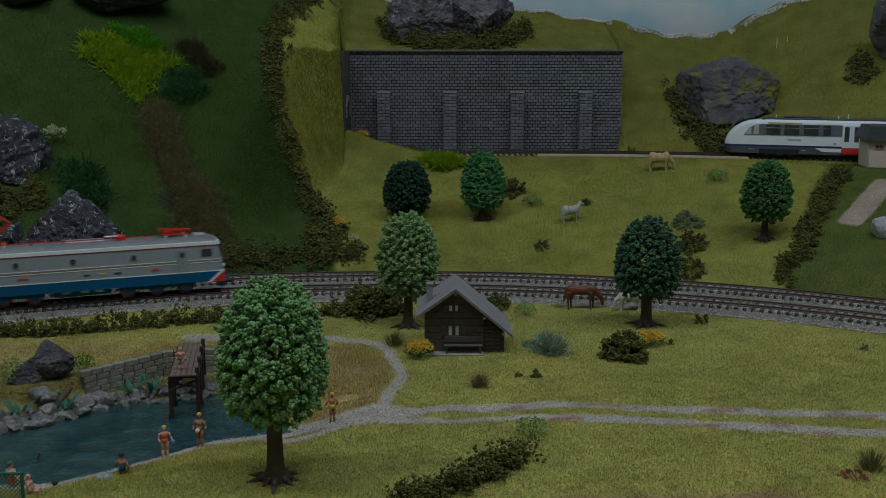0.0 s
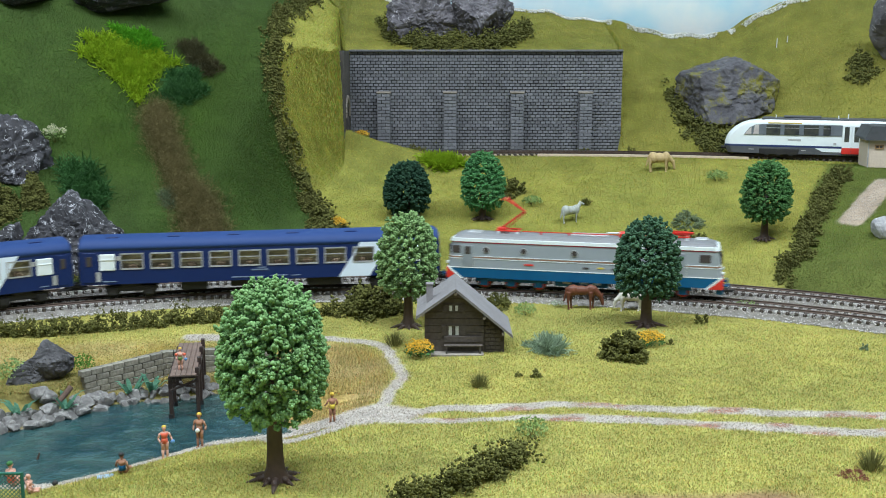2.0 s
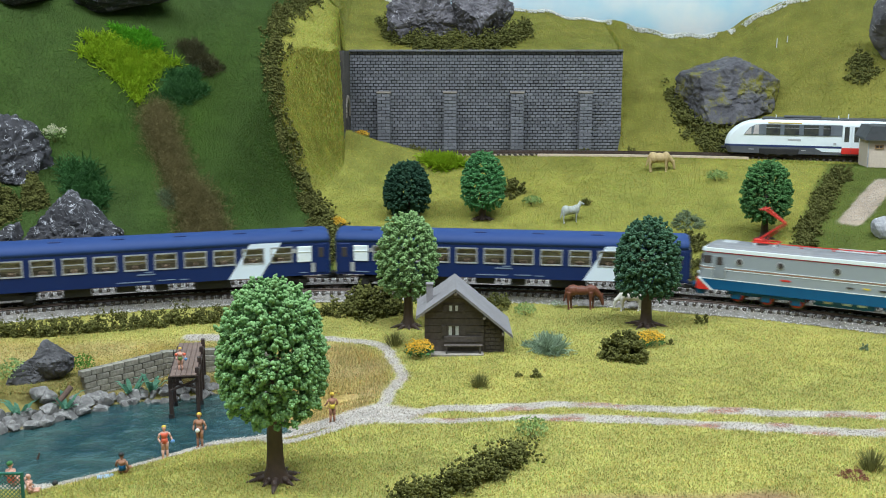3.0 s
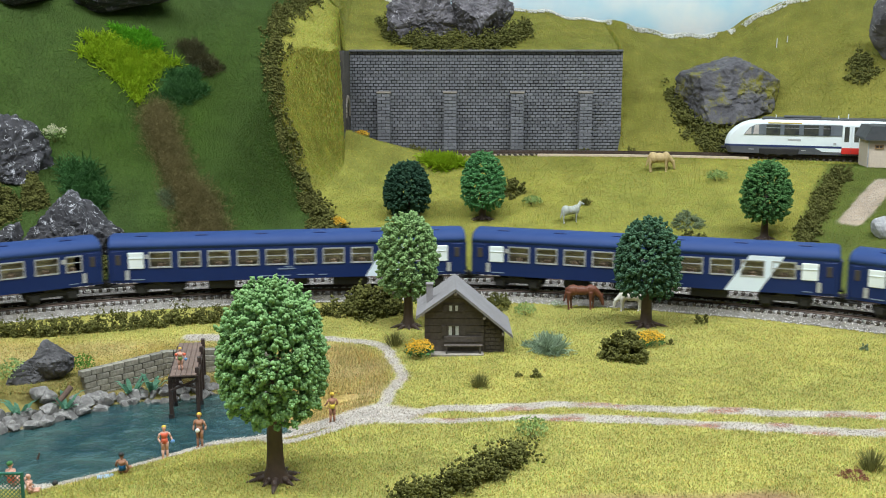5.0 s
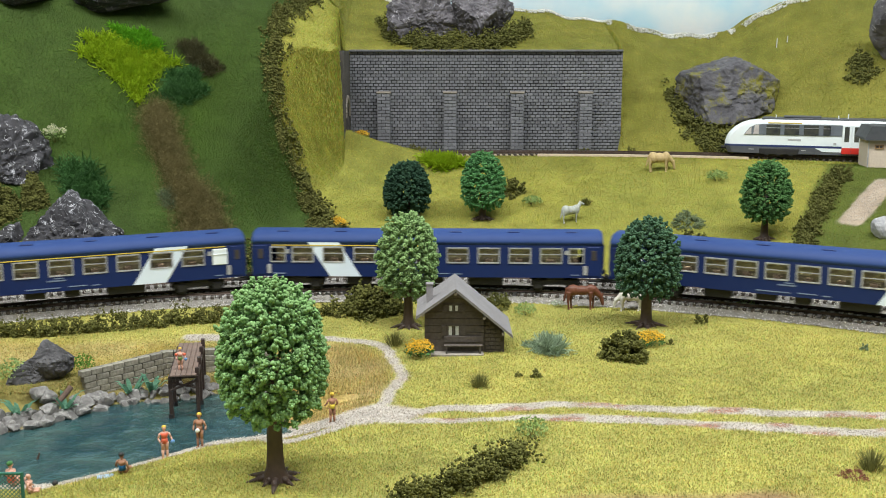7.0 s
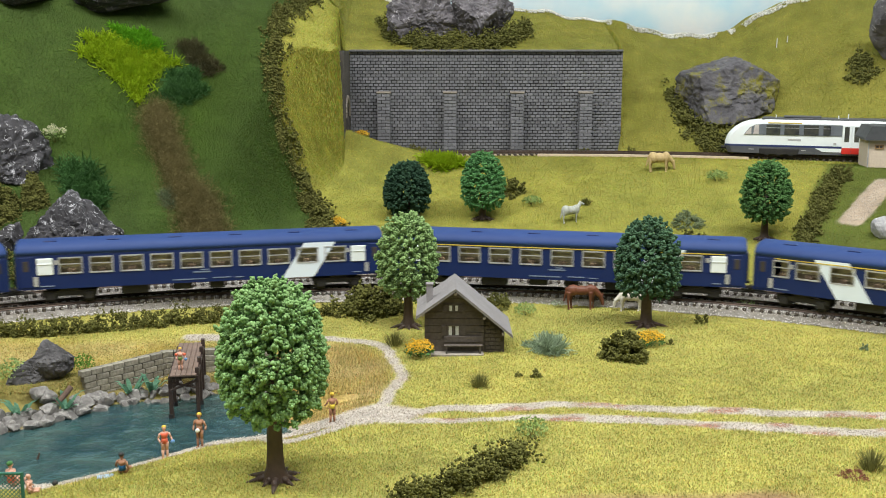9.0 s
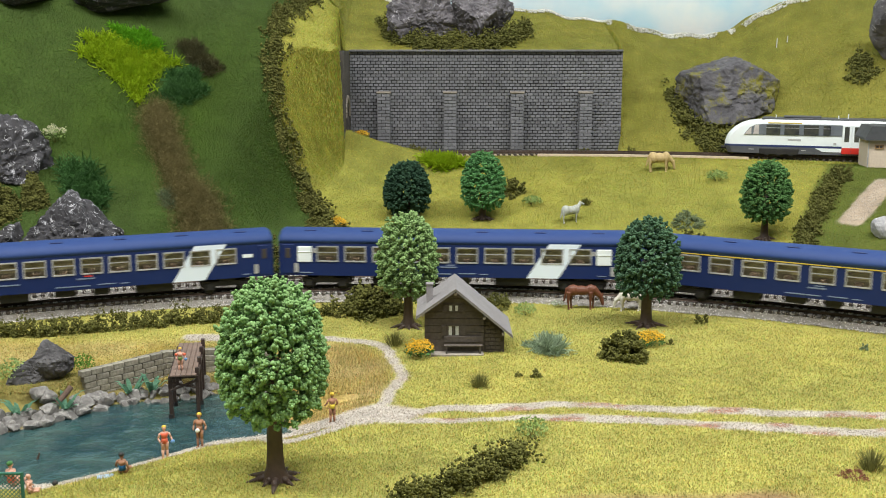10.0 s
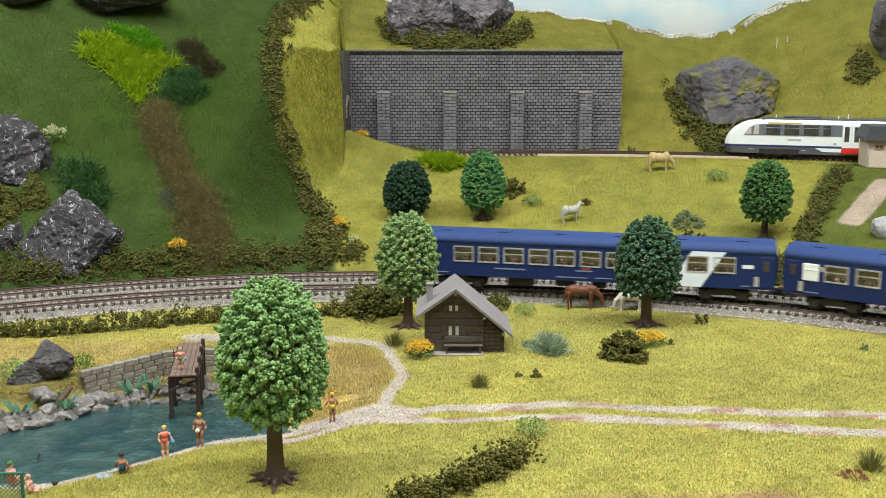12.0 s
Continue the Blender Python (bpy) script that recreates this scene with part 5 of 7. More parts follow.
    for x, mm in ((-0.012, M_frame), (0.002, M_pale), (0.013, M_pale)):
        bm = bmesh.new()
        box(bm, x, -0.0133, 0.0098, 0.006, 0.001, 0.003)
        part("underfloor_cover", bm, mm, t)
    for x, z, w, mm in ((-0.044, 0.0237, 0.008, M_red), (0.058, 0.0237, 0.007, M_red), (0.004, 0.0232, 0.005, M_dark), (0.028, 0.0232, 0.006, M_dark), (0.016, 0.0236, 0.005, M_yellow)):
        bm = bmesh.new()
        box(bm, x, -Wd / 2 - 0.00012, z, w, 0.0005, 0.0013)
        part("lettering_bar", bm, mm, t)
    # roof equipment
    zr = zt + 0.0062
    for x, up in ((-0.064, True), (0.077, False)):
        bm = bmesh.new()
        for sx in (-0.008, 0.008):
            for yy in (-0.006, 0.006):
                rod(bm, (x + sx, yy, zr - 0.001), (x + sx, yy, zr + 0.002), 0.0011, seg=8)
        part("insulator", bm, M_white, t)
        bm = bmesh.new()
        z0 = zr + 0.0024
        for yy in (-0.006, 0.006):
            rod(bm, (x - 0.010, yy, z0), (x + 0.010, yy, z0), 0.0007, seg=6)
        for sx in (-0.009, 0.0, 0.009):
            rod(bm, (x + sx, -0.006, z0), (x + sx, 0.006, z0), 0.0008, seg=6)
        box(bm, x - 0.006, 0, z0 + 0.0008, 0.008, 0.007, 0.0028, 0.0006)
        if up:
            rod(bm, (x - 0.007, 0, z0 + 0.001), (x + 0.0135, 0, z0 + 0.0165), 0.0010, 0.0008, seg=6)
            rod(bm, (x - 0.002, 0.002, z0 + 0.001), (x + 0.0145, 0.002, z0 + 0.0155), 0.0004, seg=6)
            for yy in (-0.0045, 0.0045):
                rod(bm, (x + 0.0135, yy * 0.3, z0 + 0.0165), (x - 0.0015, yy, z0 + 0.0265), 0.0006, seg=6)
            rod(bm, (x - 0.0015, -0.009, z0 + 0.0268), (x - 0.0015, 0.009, z0 + 0.0268), 0.0007, seg=6)
            rod(bm, (x - 0.0045, -0.009, z0 + 0.0268), (x - 0.0045, 0.009, z0 + 0.0268), 0.0007, seg=6)
        else:
            rod(bm, (x - 0.010, 0, z0 + 0.0018), (x + 0.013, 0, z0 + 0.0026), 0.0010, seg=6)
            for yy in (-0.0045, 0.0045):
                rod(bm, (x + 0.013, yy * 0.3, z0 + 0.003), (x - 0.010, yy, z0 + 0.0036), 0.0006, seg=6)
            rod(bm, (x - 0.010, -0.009, z0 + 0.004), (x - 0.010, 0.009, z0 + 0.004), 0.0007, seg=6)
            rod(bm, (x - 0.013, -0.009, z0 + 0.004), (x - 0.013, 0.009, z0 + 0.004), 0.0007, seg=6)
        part("pantograph", bm, M_red, t, "raised red pantograph" if up else "folded red pantograph")
    bm = bmesh.new()
    rod(bm, (-0.052, -0.004, zr + 0.002), (0.066, -0.004, zr + 0.002), 0.0004, seg=6)
    for x in (-0.036, -0.012, 0.012):
        rod(bm, (x, -0.004, zr - 0.001), (x, -0.004, zr + 0.0022), 0.0008, seg=8)
    part("roof_line", bm, M_red, t)
    bm = bmesh.new()
    box(bm, 0.033, 0, zr + 0.0018, 0.007, 0.010, 0.0045, 0.0008)
    part("main_switch", bm, M_red, t)
    bm = bmesh.new()
    rod(bm, (0.020, -0.004, zr + 0.0036), (0.030, -0.004, zr + 0.0036), 0.0007, seg=8)
    part("switch_rod", bm, M_white, t)
    for x, w in ((0.005, 0.030), (-0.093, 0.012), (0.097, 0.010)):
        bm = bmesh.new()
        box(bm, x, 0, zr + (0.0006 if x > -0.05 else -0.0002), w, 0.012, 0.0016, 0.0004)
        part("roof_hatch", bm, M_frame, t)
    return t


def glass(name, tint=(0.75, 0.85, 0.8)):
    m = bpy.data.materials.new(name)
    nt, nodes, links, bsdf = nodes_of(m)
    bsdf.inputs["Base Color"].default_value = (*tint, 1)
    bsdf.inputs["Roughness"].default_value = 0.02
    bsdf.inputs["Transmission Weight"].default_value = 1.0
    bsdf.inputs["IOR"].default_value = 1.15
    return m


M_glass = glass("window_glass", (0.95, 0.97, 0.93))
M_seatlow = material("seat_row_brown", (0.34, 0.28, 0.17), (0.20, 0.16, 0.10), 120, 0.8, bump=0.0)
M_brownseat = material("seat_brown", (0.16, 0.11, 0.07), None, 200, 0.8, bump=0.0)
M_lgrey2 = material("loco_door_grey", (0.30, 0.335, 0.37), None, 150, 0.4, bump=0.0)
V, S0, PITCH = 0.2127, -0.0827, 0.3075
second = "dark blue passenger coach with grey-framed windows"
TRAIN = [(locomotive(), 3 * PITCH + 0.275, 0.062)]
for k, (first, ends, lab) in enumerate([(None, True, second), (None, True, second), (None, True, second),
                                        ("large", False, "dark blue first class coach with large windows"),
                                        ("small", True, "dark blue coach with yellow stripe over its windows"),
                                        (None, True, second), (None, False, "dark blue coach with a destination plate, last of the train")]):
    TRAIN.append((coach(first, ends, lab), (3 - k) * PITCH, 0.109))


def motions():
    """The train runs to the right at a steady pace along the near track."""
    for ob, ahead, half in TRAIN:
        rows = []
        for i in range(49):
            t = i * 0.25
            s = S0 + V * (t - 6.5) + ahead
            x0, y0, _ = line_at(s - half, R1)
            x1, y1, _ = line_at(s + half, R1)
            rows.append((t, pose((x0 + x1) / 2, (y0 + y1) / 2, 0, 0, 0, math.degrees(math.atan2(y1 - y0, x1 - x0)))))
        walk(ob, rows)
    for ob, x, r in WHEELS:
        walk(ob, [(i / FPS, pose(x, 0, r, 0, math.degrees(V * i / FPS / r), 0)) for i in range(12 * FPS + 1)])


# ---- retaining wall with its piers and the tunnel mouth ----
def block_mesh(name, sx, sy, sz, mat, seed, bev=0.00035):
    """One hewn block with bevelled, slightly uneven edges."""
    rng = random.Random(seed)
    bm = bmesh.new()
    box(bm, 0, 0, 0, sx, sy, sz, bev)
    for v in bm.verts:
        v.co += Vector((rng.uniform(-1, 1) * 0.00012, rng.uniform(-1, 1) * 0.00012, rng.uniform(-1, 1) * 0.00012))
    return mesh_of(name, bm, mat)


def object_random(m, amount):
    """Vary a material from piece to piece."""
    nt, nodes, links, bsdf = nodes_of(m)
    src = bsdf.inputs["Base Color"].links[0].from_socket
    info, hsv, mr = nodes.new("ShaderNodeObjectInfo"), nodes.new("ShaderNodeHueSaturation"), nodes.new("ShaderNodeMapRange")
    mr.inputs["To Min"].default_value, mr.inputs["To Max"].default_value = 1 - amount, 1 + amount
    links.new(info.outputs["Random"], mr.inputs["Value"])
    links.new(mr.outputs[0], hsv.inputs["Value"])
    links.new(src, hsv.inputs["Color"])
    links.new(hsv.outputs["Color"], bsdf.inputs["Base Color"])
    return m


M_stonep = object_random(material("pond_wall_blocks", (0.31, 0.295, 0.25), (0.15, 0.142, 0.11), 400, 0.9, bump=0.7, coarse=0.2), 0.2)
M_brickj = material("retaining_wall_blocks", (0.190, 0.195, 0.213), (0.128, 0.131, 0.146), 450, 0.85, bump=0.4, speck=(0.38, 0.38, 0.38, 0.70), island=0.15)
M_brickp = object_random(material("retaining_wall_block_pieces", (0.190, 0.195, 0.213), (0.128, 0.131, 0.146), 450, 0.85, bump=0.4, speck=(0.38, 0.38, 0.38, 0.70)), 0.15)


M_portal = material("portal_stone", (0.11, 0.10, 0.092), (0.06, 0.055, 0.05), 300, 0.9, bump=0.6)


def retaining_wall():
    t = thing("retaining_wall", pose(0, WALL_Y, BENCH), "tall grey stone retaining wall with four piers", "wall", kind="structure")
    w, h = WALL_X1 - WALL_X0, WALL_TOP - BENCH
    bm = bmesh.new()
    box(bm, (WALL_X0 + WALL_X1) / 2, 0.0035, h / 2, w, 0.005, h)
    part("wall_core", bm, M_joint, t)
    bm = bmesh.new()
    n = 40
    for i in range(n):
        x = WALL_X0 + (i + 0.5) * w / n
        box(bm, x, 0.0005, h + 0.0012, w / n - 0.0004, 0.010, 0.0024, 0.0003)
    part("coping", bm, M_brickj, t)
    rows, cols = 32, 52
    rh, bl = h / rows, w / cols
    meshes = [block_mesh("brick", bl - 0.0006, 0.003, rh - 0.0007, M_brickp, k) for k in range(5)]
    joined = bmesh.new()
    rng = random.Random(3)
    count = 0
    for r in range(rows):
        for c in range(cols + (r % 2)):
            x = WALL_X0 + (c + (0.0 if r % 2 else 0.5)) * bl
            z, y = (r + 0.5) * rh, 0.0005 - rng.random() * 0.0005
            if r % 2 and c in (0, cols):
                box(joined, x + (bl / 4 if c == 0 else -bl / 4), y, z, bl / 2 - 0.0006, 0.003, rh - 0.0006)
                continue
            if x > 0.145 and count < 300:
                o = new("brick", meshes[rng.randrange(5)])
                o.parent = t
                o.location = (x, y, z)
                count += 1
            else:
                box(joined, x, y, z, bl - 0.0008 + rng.uniform(-0.0003, 0.0001), 0.003, rh - 0.0008 + rng.uniform(-0.0003, 0.0001))
    o = part("brickwork", joined, M_brickj, t)
    o["kind"] = "stuff"
    for x in (-0.0710, 0.0085, 0.0890, 0.1711):
        bm = bmesh.new()
        box(bm, x, -0.006, 0.0335, 0.0135, 0.0085, 0.067)
        p = part("pier", bm, M_joint, t)
        bm = bmesh.new()
        for k in range(18):
            z = (k + 0.5) * 0.0039
            cut = 0.35 if k % 2 else 0.65
            a = 0.0158 * cut
            box(bm, x - 0.0079 + a / 2, -0.0062, z, a - 0.0006, 0.0112 + rng.uniform(0, 0.0004), 0.0033, 0.0003)
            box(bm, x - 0.0079 + a + (0.0158 - a) / 2, -0.0062, z, 0.0158 - a - 0.0006, 0.0112 + rng.uniform(0, 0.0004), 0.0033, 0.0003)
        part("pier_blocks", bm, M_brickj, p)
        bm = bmesh.new()
        box(bm, x, -0.0058, 0.0717, 0.0172, 0.0125, 0.0022, 0.0005)
        part("pier_cap", bm, M_stone, p)
    # tunnel mouth, square to the wall
    t2 = thing("tunnel_portal", pose(WALL_X0, 1.2625, BENCH), "dark stone tunnel portal beside the retaining wall", "tunnel portal", kind="structure")
    bm = bmesh.new()
    n, top = 24, 0.121
    for i in range(n):
        y0, y1 = -0.042 + 0.0790 * i / n, -0.042 + 0.0790 * (i + 1) / n
        ym = (y0 + y1) / 2
        z0 = 0.0
        if abs(ym) < 0.021:
            z0 = 0.044 + math.sqrt(0.021 ** 2 - ym ** 2)
        box(bm, -0.003, ym, (z0 + top) / 2, 0.006, y1 - y0, top - z0)
    part("portal_wall", bm, M_portal, t2)
    bm = bmesh.new()
    for i in range(13):
        a = math.pi * (i + 0.5) / 13
        box(bm, 0, 0, 0.023, 0.0022, 0.0052, 0.0045, 0.0003, m=Matrix.Translation((0.0006, 0, 0.044)) @ Matrix.Rotation(a - math.pi / 2, 4, "X"))
    part("arch_ring", bm, M_stone, t2)
    # flat black sheet behind the arch stands in for the darkness inside the tunnel
    bm = bmesh.new()
    box(bm, -0.0065, 0, 0.034, 0.001, 0.05, 0.07)
    part("tunnel_dark_sheet", bm, M_black, t2)


retaining_wall()

# ---- rocks ----
rock(-0.026, 1.354, 0.240, 0.030, 0.026, 0.025, 1.0, M_rockb, "grey rock outcrop above the retaining wall", 20, 6, rough=0.42)
rock(0.048, 1.354, 0.240, 0.031, 0.026, 0.026, 2.0, M_rockb, "grey rock outcrop with dark cracks above the wall", -10, 6, rough=0.42)
rock(0.353, 1.312, 0.149, 0.051, 0.034, 0.043, 3.4, M_rockm, "large grey boulder on the hillside behind the railcar", 0, 6, rough=0.32,
     cuts=((-0.28, -0.15, 0.96, 0.72), (0.55, -0.1, 0.84, 0.74), (1, -0.25, -0.05, 0.80), (0.45, -0.3, -0.85, 0.72), (-0.12, -0.2, -1, 0.80), (-1, -0.3, -0.12, 0.84), (0.05, -1, 0.28, 0.58), (0.5, -0.85, 0.1, 0.66), (0, 1, 0, 0.7)))
rock(-0.422, 1.010, 0.094, 0.034, 0.034, 0.035, 4.0, M_rock, "dark rock with white streaks on the hillside", 0, 6, rough=0.36)
rock(-0.341, 0.962, 0.030, 0.041, 0.028, 0.040, 5.2, M_rock, "diamond-shaped dark rock slab with white dry-brushed ridges", 0, 6, rough=0.36,
     cuts=((-0.75, -0.1, 0.68, 0.62), (0.66, -0.1, 0.75, 0.62), (0.85, -0.2, -0.5, 0.62), (0.1, -0.15, -1, 0.76), (-0.6, -0.2, -0.8, 0.72), (0.05, -1, 0.45, 0.50), (0.7, -0.9, -0.1, 0.66), (0, 1, 0, 0.6)))
rock(-0.394, 0.955, 0.018, 0.022, 0.020, 0.022, 6.0, M_rock, "smaller dark rock with white edges", 10, 5, rough=0.36)
rock(-0.352, 1.180, 0.263, 0.060, 0.03, 0.016, 7.0, M_rockl, "flat dark rock ledge high on the hillside", -8)
rock(-0.440, 1.145, 0.258, 0.022, 0.02, 0.012, 7.7, M_rockl, "small dark rock high on the hillside", 5, 4)
rock(0.545, 1.288, 0.232, 0.026, 0.025, 0.034, 8.0, M_rockb, "grey rock half hidden on the far hillside", 0, 4)
rock(-0.2660, 0.672, -0.006, 0.0145, 0.010, 0.0125, 9.0, M_rockd, "dark grey boulder above the pond", 20, 6, rough=0.42)
rock(-0.2575, 0.678, 0.001, 0.0100, 0.009, 0.0095, 9.6, M_rockd, "dark grey boulder leaning on another one", -15, 5, rough=0.42)
rock(0.402, 0.968, 0.041, 0.008, 0.007, 0.0085, 10.0, M_silver, "round pale silvery stone on the grass", 0, 3, rough=0.1)


def pebbles():
    """Rounded stones along the back shore of the pond."""
    rng = random.Random(12)
    k = 0
    for x in np.arange(-0.325, -0.098, 0.0062):
        for row in range(4):
            back = float(np.interp(x, (-0.42, -0.264, -0.238, -0.212, -0.178, -0.151, -0.131, -0.108), (0.60, 0.605, 0.630, 0.657, 0.668, 0.680, 0.685, 0.665)))
            px, py = x + rng.uniform(-0.003, 0.003), back + 0.001 + row * 0.0080 + rng.uniform(-0.002, 0.002)
            if row > 1 and rng.random() < (0.3 if x < -0.21 else 0.6):
                continue
            r = rng.uniform(0.0028, 0.0054) * (1.0 if row else 0.8) * (1.25 if x < -0.22 else 0.9)
            rock(px, py, ground_at(px, py) + r * 0.35, r, r * 0.85, r * 0.78, 20 + k * 0.37, M_pebble, "rounded grey stone on the pond shore", rng.uniform(0, 360), 3, "stone", 0.20)["group"] = "stones round the pond"
            k += 1


pebbles()


def pond_wall():
    """Coursed block wall behind the pond, in two straight runs."""
    t = thing("pond_wall", pose(-0.233, 0.675, -0.026), "low wall of pale hewn stone blocks behind the pond", "wall", kind="structure")
    runs = [((-0.236, 0.676), (-0.194, 0.723)), ((-0.194, 0.723), (-0.130, 0.735))]
    rng = random.Random(5)
    kinds = [block_mesh("stone_block", 0.0082 * s, 0.005, 0.0038, M_stonep, 40 + i, 0.0003) for i, s in enumerate((0.8, 0.95, 1.1, 1.25))]
    lens = [0.0082 * s for s in (0.8, 0.95, 1.1, 1.25)]
    for (x0, y0), (x1, y1) in runs:
        L, a = math.hypot(x1 - x0, y1 - y0), math.atan2(y1 - y0, x1 - x0)
        bm = bmesh.new()
        box(bm, L / 2, 0.001, 0.010, L, 0.004, 0.020, m=pose(x0 + 0.233, y0 - 0.675, 0, 0, 0, math.degrees(a)))
        part("wall_core", bm, M_joint, t)
        for r in range(5):
            s = -rng.uniform(0, 0.006)
            while s < L - 0.002:
                k = rng.randrange(4)
                o = new("stone_block", kinds[k])
                o.parent = t
                m = s + lens[k] / 2
                o.matrix_local = pose(x0 + 0.233 + math.cos(a) * m + math.sin(a) * 0.0012, y0 - 0.675 + math.sin(a) * m - math.cos(a) * 0.0012, 0.002 + r * 0.0042, 0, 0, math.degrees(a) + rng.uniform(-2, 2))
                s += lens[k] + 0.0005


pond_wall()


# ---- hut ----
def hut():
    t = thing("wooden_hut", pose(0, 0.731, -0.0102), "small dark wooden hut with grey roof and chimney", "hut")
    x0, x1, x2 = -0.0130, 0.0288, 0.0432
    ridge_x, ridge_z = 0.0088, 0.0470
    le, re = (-0.0190, 0.0270), (0.0488, 0.0135)
    sl = (ridge_z - le[1]) / (ridge_x - le[0])
    sr = (ridge_z - re[1]) / (re[0] - ridge_x)
    roof_z = lambda x: ridge_z - (ridge_x - x) * sl if x < ridge_x else ridge_z - (x - ridge_x) * sr
    D = 0.040
    # plank walls: boards across the front, each a piece
    n = 9
    bh = 0.0445 / n
    for i in range(n):
        z0, z1 = 0.0012 + i * bh, 0.0012 + (i + 1) * bh - 0.0003
        pts = []
        zc = min(z1, ridge_z - 0.0015)
        xa = max(x0, ridge_x - max(0, (ridge_z - 0.001 - z0)) / sl)
        xb = min(x1, ridge_x + max(0, (ridge_z - 0.001 - z0)) / sr)
        xa2 = max(x0, ridge_x - max(0, (ridge_z - 0.001 - zc)) / sl)
        xb2 = min(x1, ridge_x + max(0, (ridge_z - 0.001 - zc)) / sr)
        if xb - xa < 0.001:
            continue
        bm = bmesh.new()
        prism(bm, [(xa, z0), (xb, z0), (xb2, zc), (xa2, zc)], -0.0006, 0.0008)
        part("board", bm, M_wood, t)
    bm = bmesh.new()
    prism(bm, [(x0, 0), (x1, 0), (x1, roof_z(x1) - 0.001), (ridge_x, ridge_z - 0.001), (x0, roof_z(x0) - 0.001)], 0.0004, D)
    part("wall", bm, M_wood2, t)
    bm = bmesh.new()
    prism(bm, [(x1 + 0.0003, 0), (x2, 0), (x2, roof_z(x2) - 0.001), (x1 + 0.0003, roof_z(x1) - 0.001)], 0.0012, D - 0.002)
    an = part("annex_wall", bm, M_wood2, t)
    for r in range(8):
        for c in range(4):
            w = (x2 - x1) / 4
            cx, cz = x1 + 0.0006 + (c + 0.5) * w + (w / 3 if r % 2 else -w / 6) * 0.6, 0.0016 + r * 0.0029
            if cz + 0.0014 > roof_z(cx + w / 2) - 0.001 or cx + w / 2 > x2 + 0.001:
                continue
            bm = bmesh.new()
            box(bm, cx, 0.0010, cz, w - 0.0004, 0.0010, 0.0025, 0.0002)
            part("shingle", bm, M_wood, an)
    # roof slabs
    for (ex, ez), s, nm in ((le, -1, "roof_slab"), (re, 1, "roof_slab")):
        bm = bmesh.new()
        dz = 0.0017
        prism(bm, [(ridge_x, ridge_z), (ex, ez), (ex, ez + dz), (ridge_x, ridge_z + dz * 1.15)], -0.0085, D + 0.004)
        rf = part(nm, bm, M_slate, t)
        k = 5
        for i in range(k):
            f0, f1 = (i + 0.03) / k, (i + 1) / k
            xa, za = ex + (ridge_x - ex) * f0, ez + (ridge_z - ez) * f0 + dz
            xb, zb = ex + (ridge_x - ex) * f1, ez + (ridge_z - ez) * f1 + dz
            bm = bmesh.new()
            prism(bm, [(xa, za), (xb, zb), (xb, zb + 0.0003), (xa, za + 0.0006)], -0.0088, D + 0.0042)
            part("shingle_course", bm, M_slate, rf)
    for bx, bz in ((x0 - 0.001, roof_z(x0) - 0.0018), (ridge_x, ridge_z - 0.0022), (x1, roof_z(x1) - 0.0026), (x2 - 0.001, roof_z(x2) - 0.0022)):
        bm = bmesh.new()
        rod(bm, (bx, -0.0075, bz), (bx, 0.001, bz), 0.0010, seg=8)
        part("beam_end", bm, M_stone, t)
    # chimney
    bm = bmesh.new()
    box(bm, -0.0095, 0.012, 0.0415, 0.0046, 0.0046, 0.013, 0.0003)
    c = part("chimney", bm, M_slate, t)
    bm = bmesh.new()
    box(bm, -0.0095, 0.012, 0.0484, 0.0056, 0.0056, 0.0010, 0.0002)
    part("chimney_cap", bm, M_slate, c)
    # windows
    for wx, wz, w, h in ((0.0075, 0.0335, 0.0072, 0.0048), (0.0075, 0.0172, 0.0086, 0.0074)):
        bm = bmesh.new()
        for s in (-1, 1):
            box(bm, wx + s * w / 2, -0.0010, wz, 0.0008, 0.0012, h)
            box(bm, wx, -0.0010, wz + s * h / 2, w, 0.0012, 0.0008)
        box(bm, wx, -0.0009, wz, 0.0005, 0.0010, h)
        fr = part("window_frame", bm, M_wood, t)
        bm = bmesh.new()
        box(bm, wx, -0.0006, wz, w, 0.0004, h)
        part("pane", bm, M_dark, fr)
        for s in (-1, 1):
            bm = bmesh.new()
            box(bm, wx + s * w * 0.28, -0.00085, wz, w * 0.26, 0.0004, h * 0.9)
            part("curtain", bm, M_curtain, fr)
            bm = bmesh.new()
            box(bm, wx + s * (w / 2 + 0.0025), -0.0011, wz, 0.0036, 0.0009, h + 0.0006, 0.0001)
            for q in range(3):
                box(bm, wx + s * (w / 2 + 0.0025), -0.0016, wz + (q - 1) * h * 0.3, 0.0026, 0.0004, h * 0.18)
            part("shutter", bm, M_wood, t)
    bm = bmesh.new()
    box(bm, 0.010, -0.0045, 0.0010, 0.037, 0.009, 0.0022, 0.0003)
    part("terrace_slab", bm, M_stone, t)
    # bench on the terrace
    b = thing("bench", pose(0.0142, 0.7265, -0.0081), "dark wooden bench in front of the hut", "bench")
    bm = bmesh.new()
    box(bm, 0, 0.0020, 0.0092, 0.027, 0.0007, 0.0042, 0.0002)
    part("backrest", bm, M_wood, b)
    bm = bmesh.new()
    box(bm, 0, -0.0006, 0.0056, 0.027, 0.0048, 0.0008, 0.0002)
    part("seat", bm, M_wood, b)
    for s in (-1, 1):
        for yy in (-0.0024, 0.0016):
            bm = bmesh.new()
            box(bm, s * 0.0118, yy, 0.0026, 0.0011, 0.0010, 0.0054)
            part("leg", bm, M_wood, b)


hut()


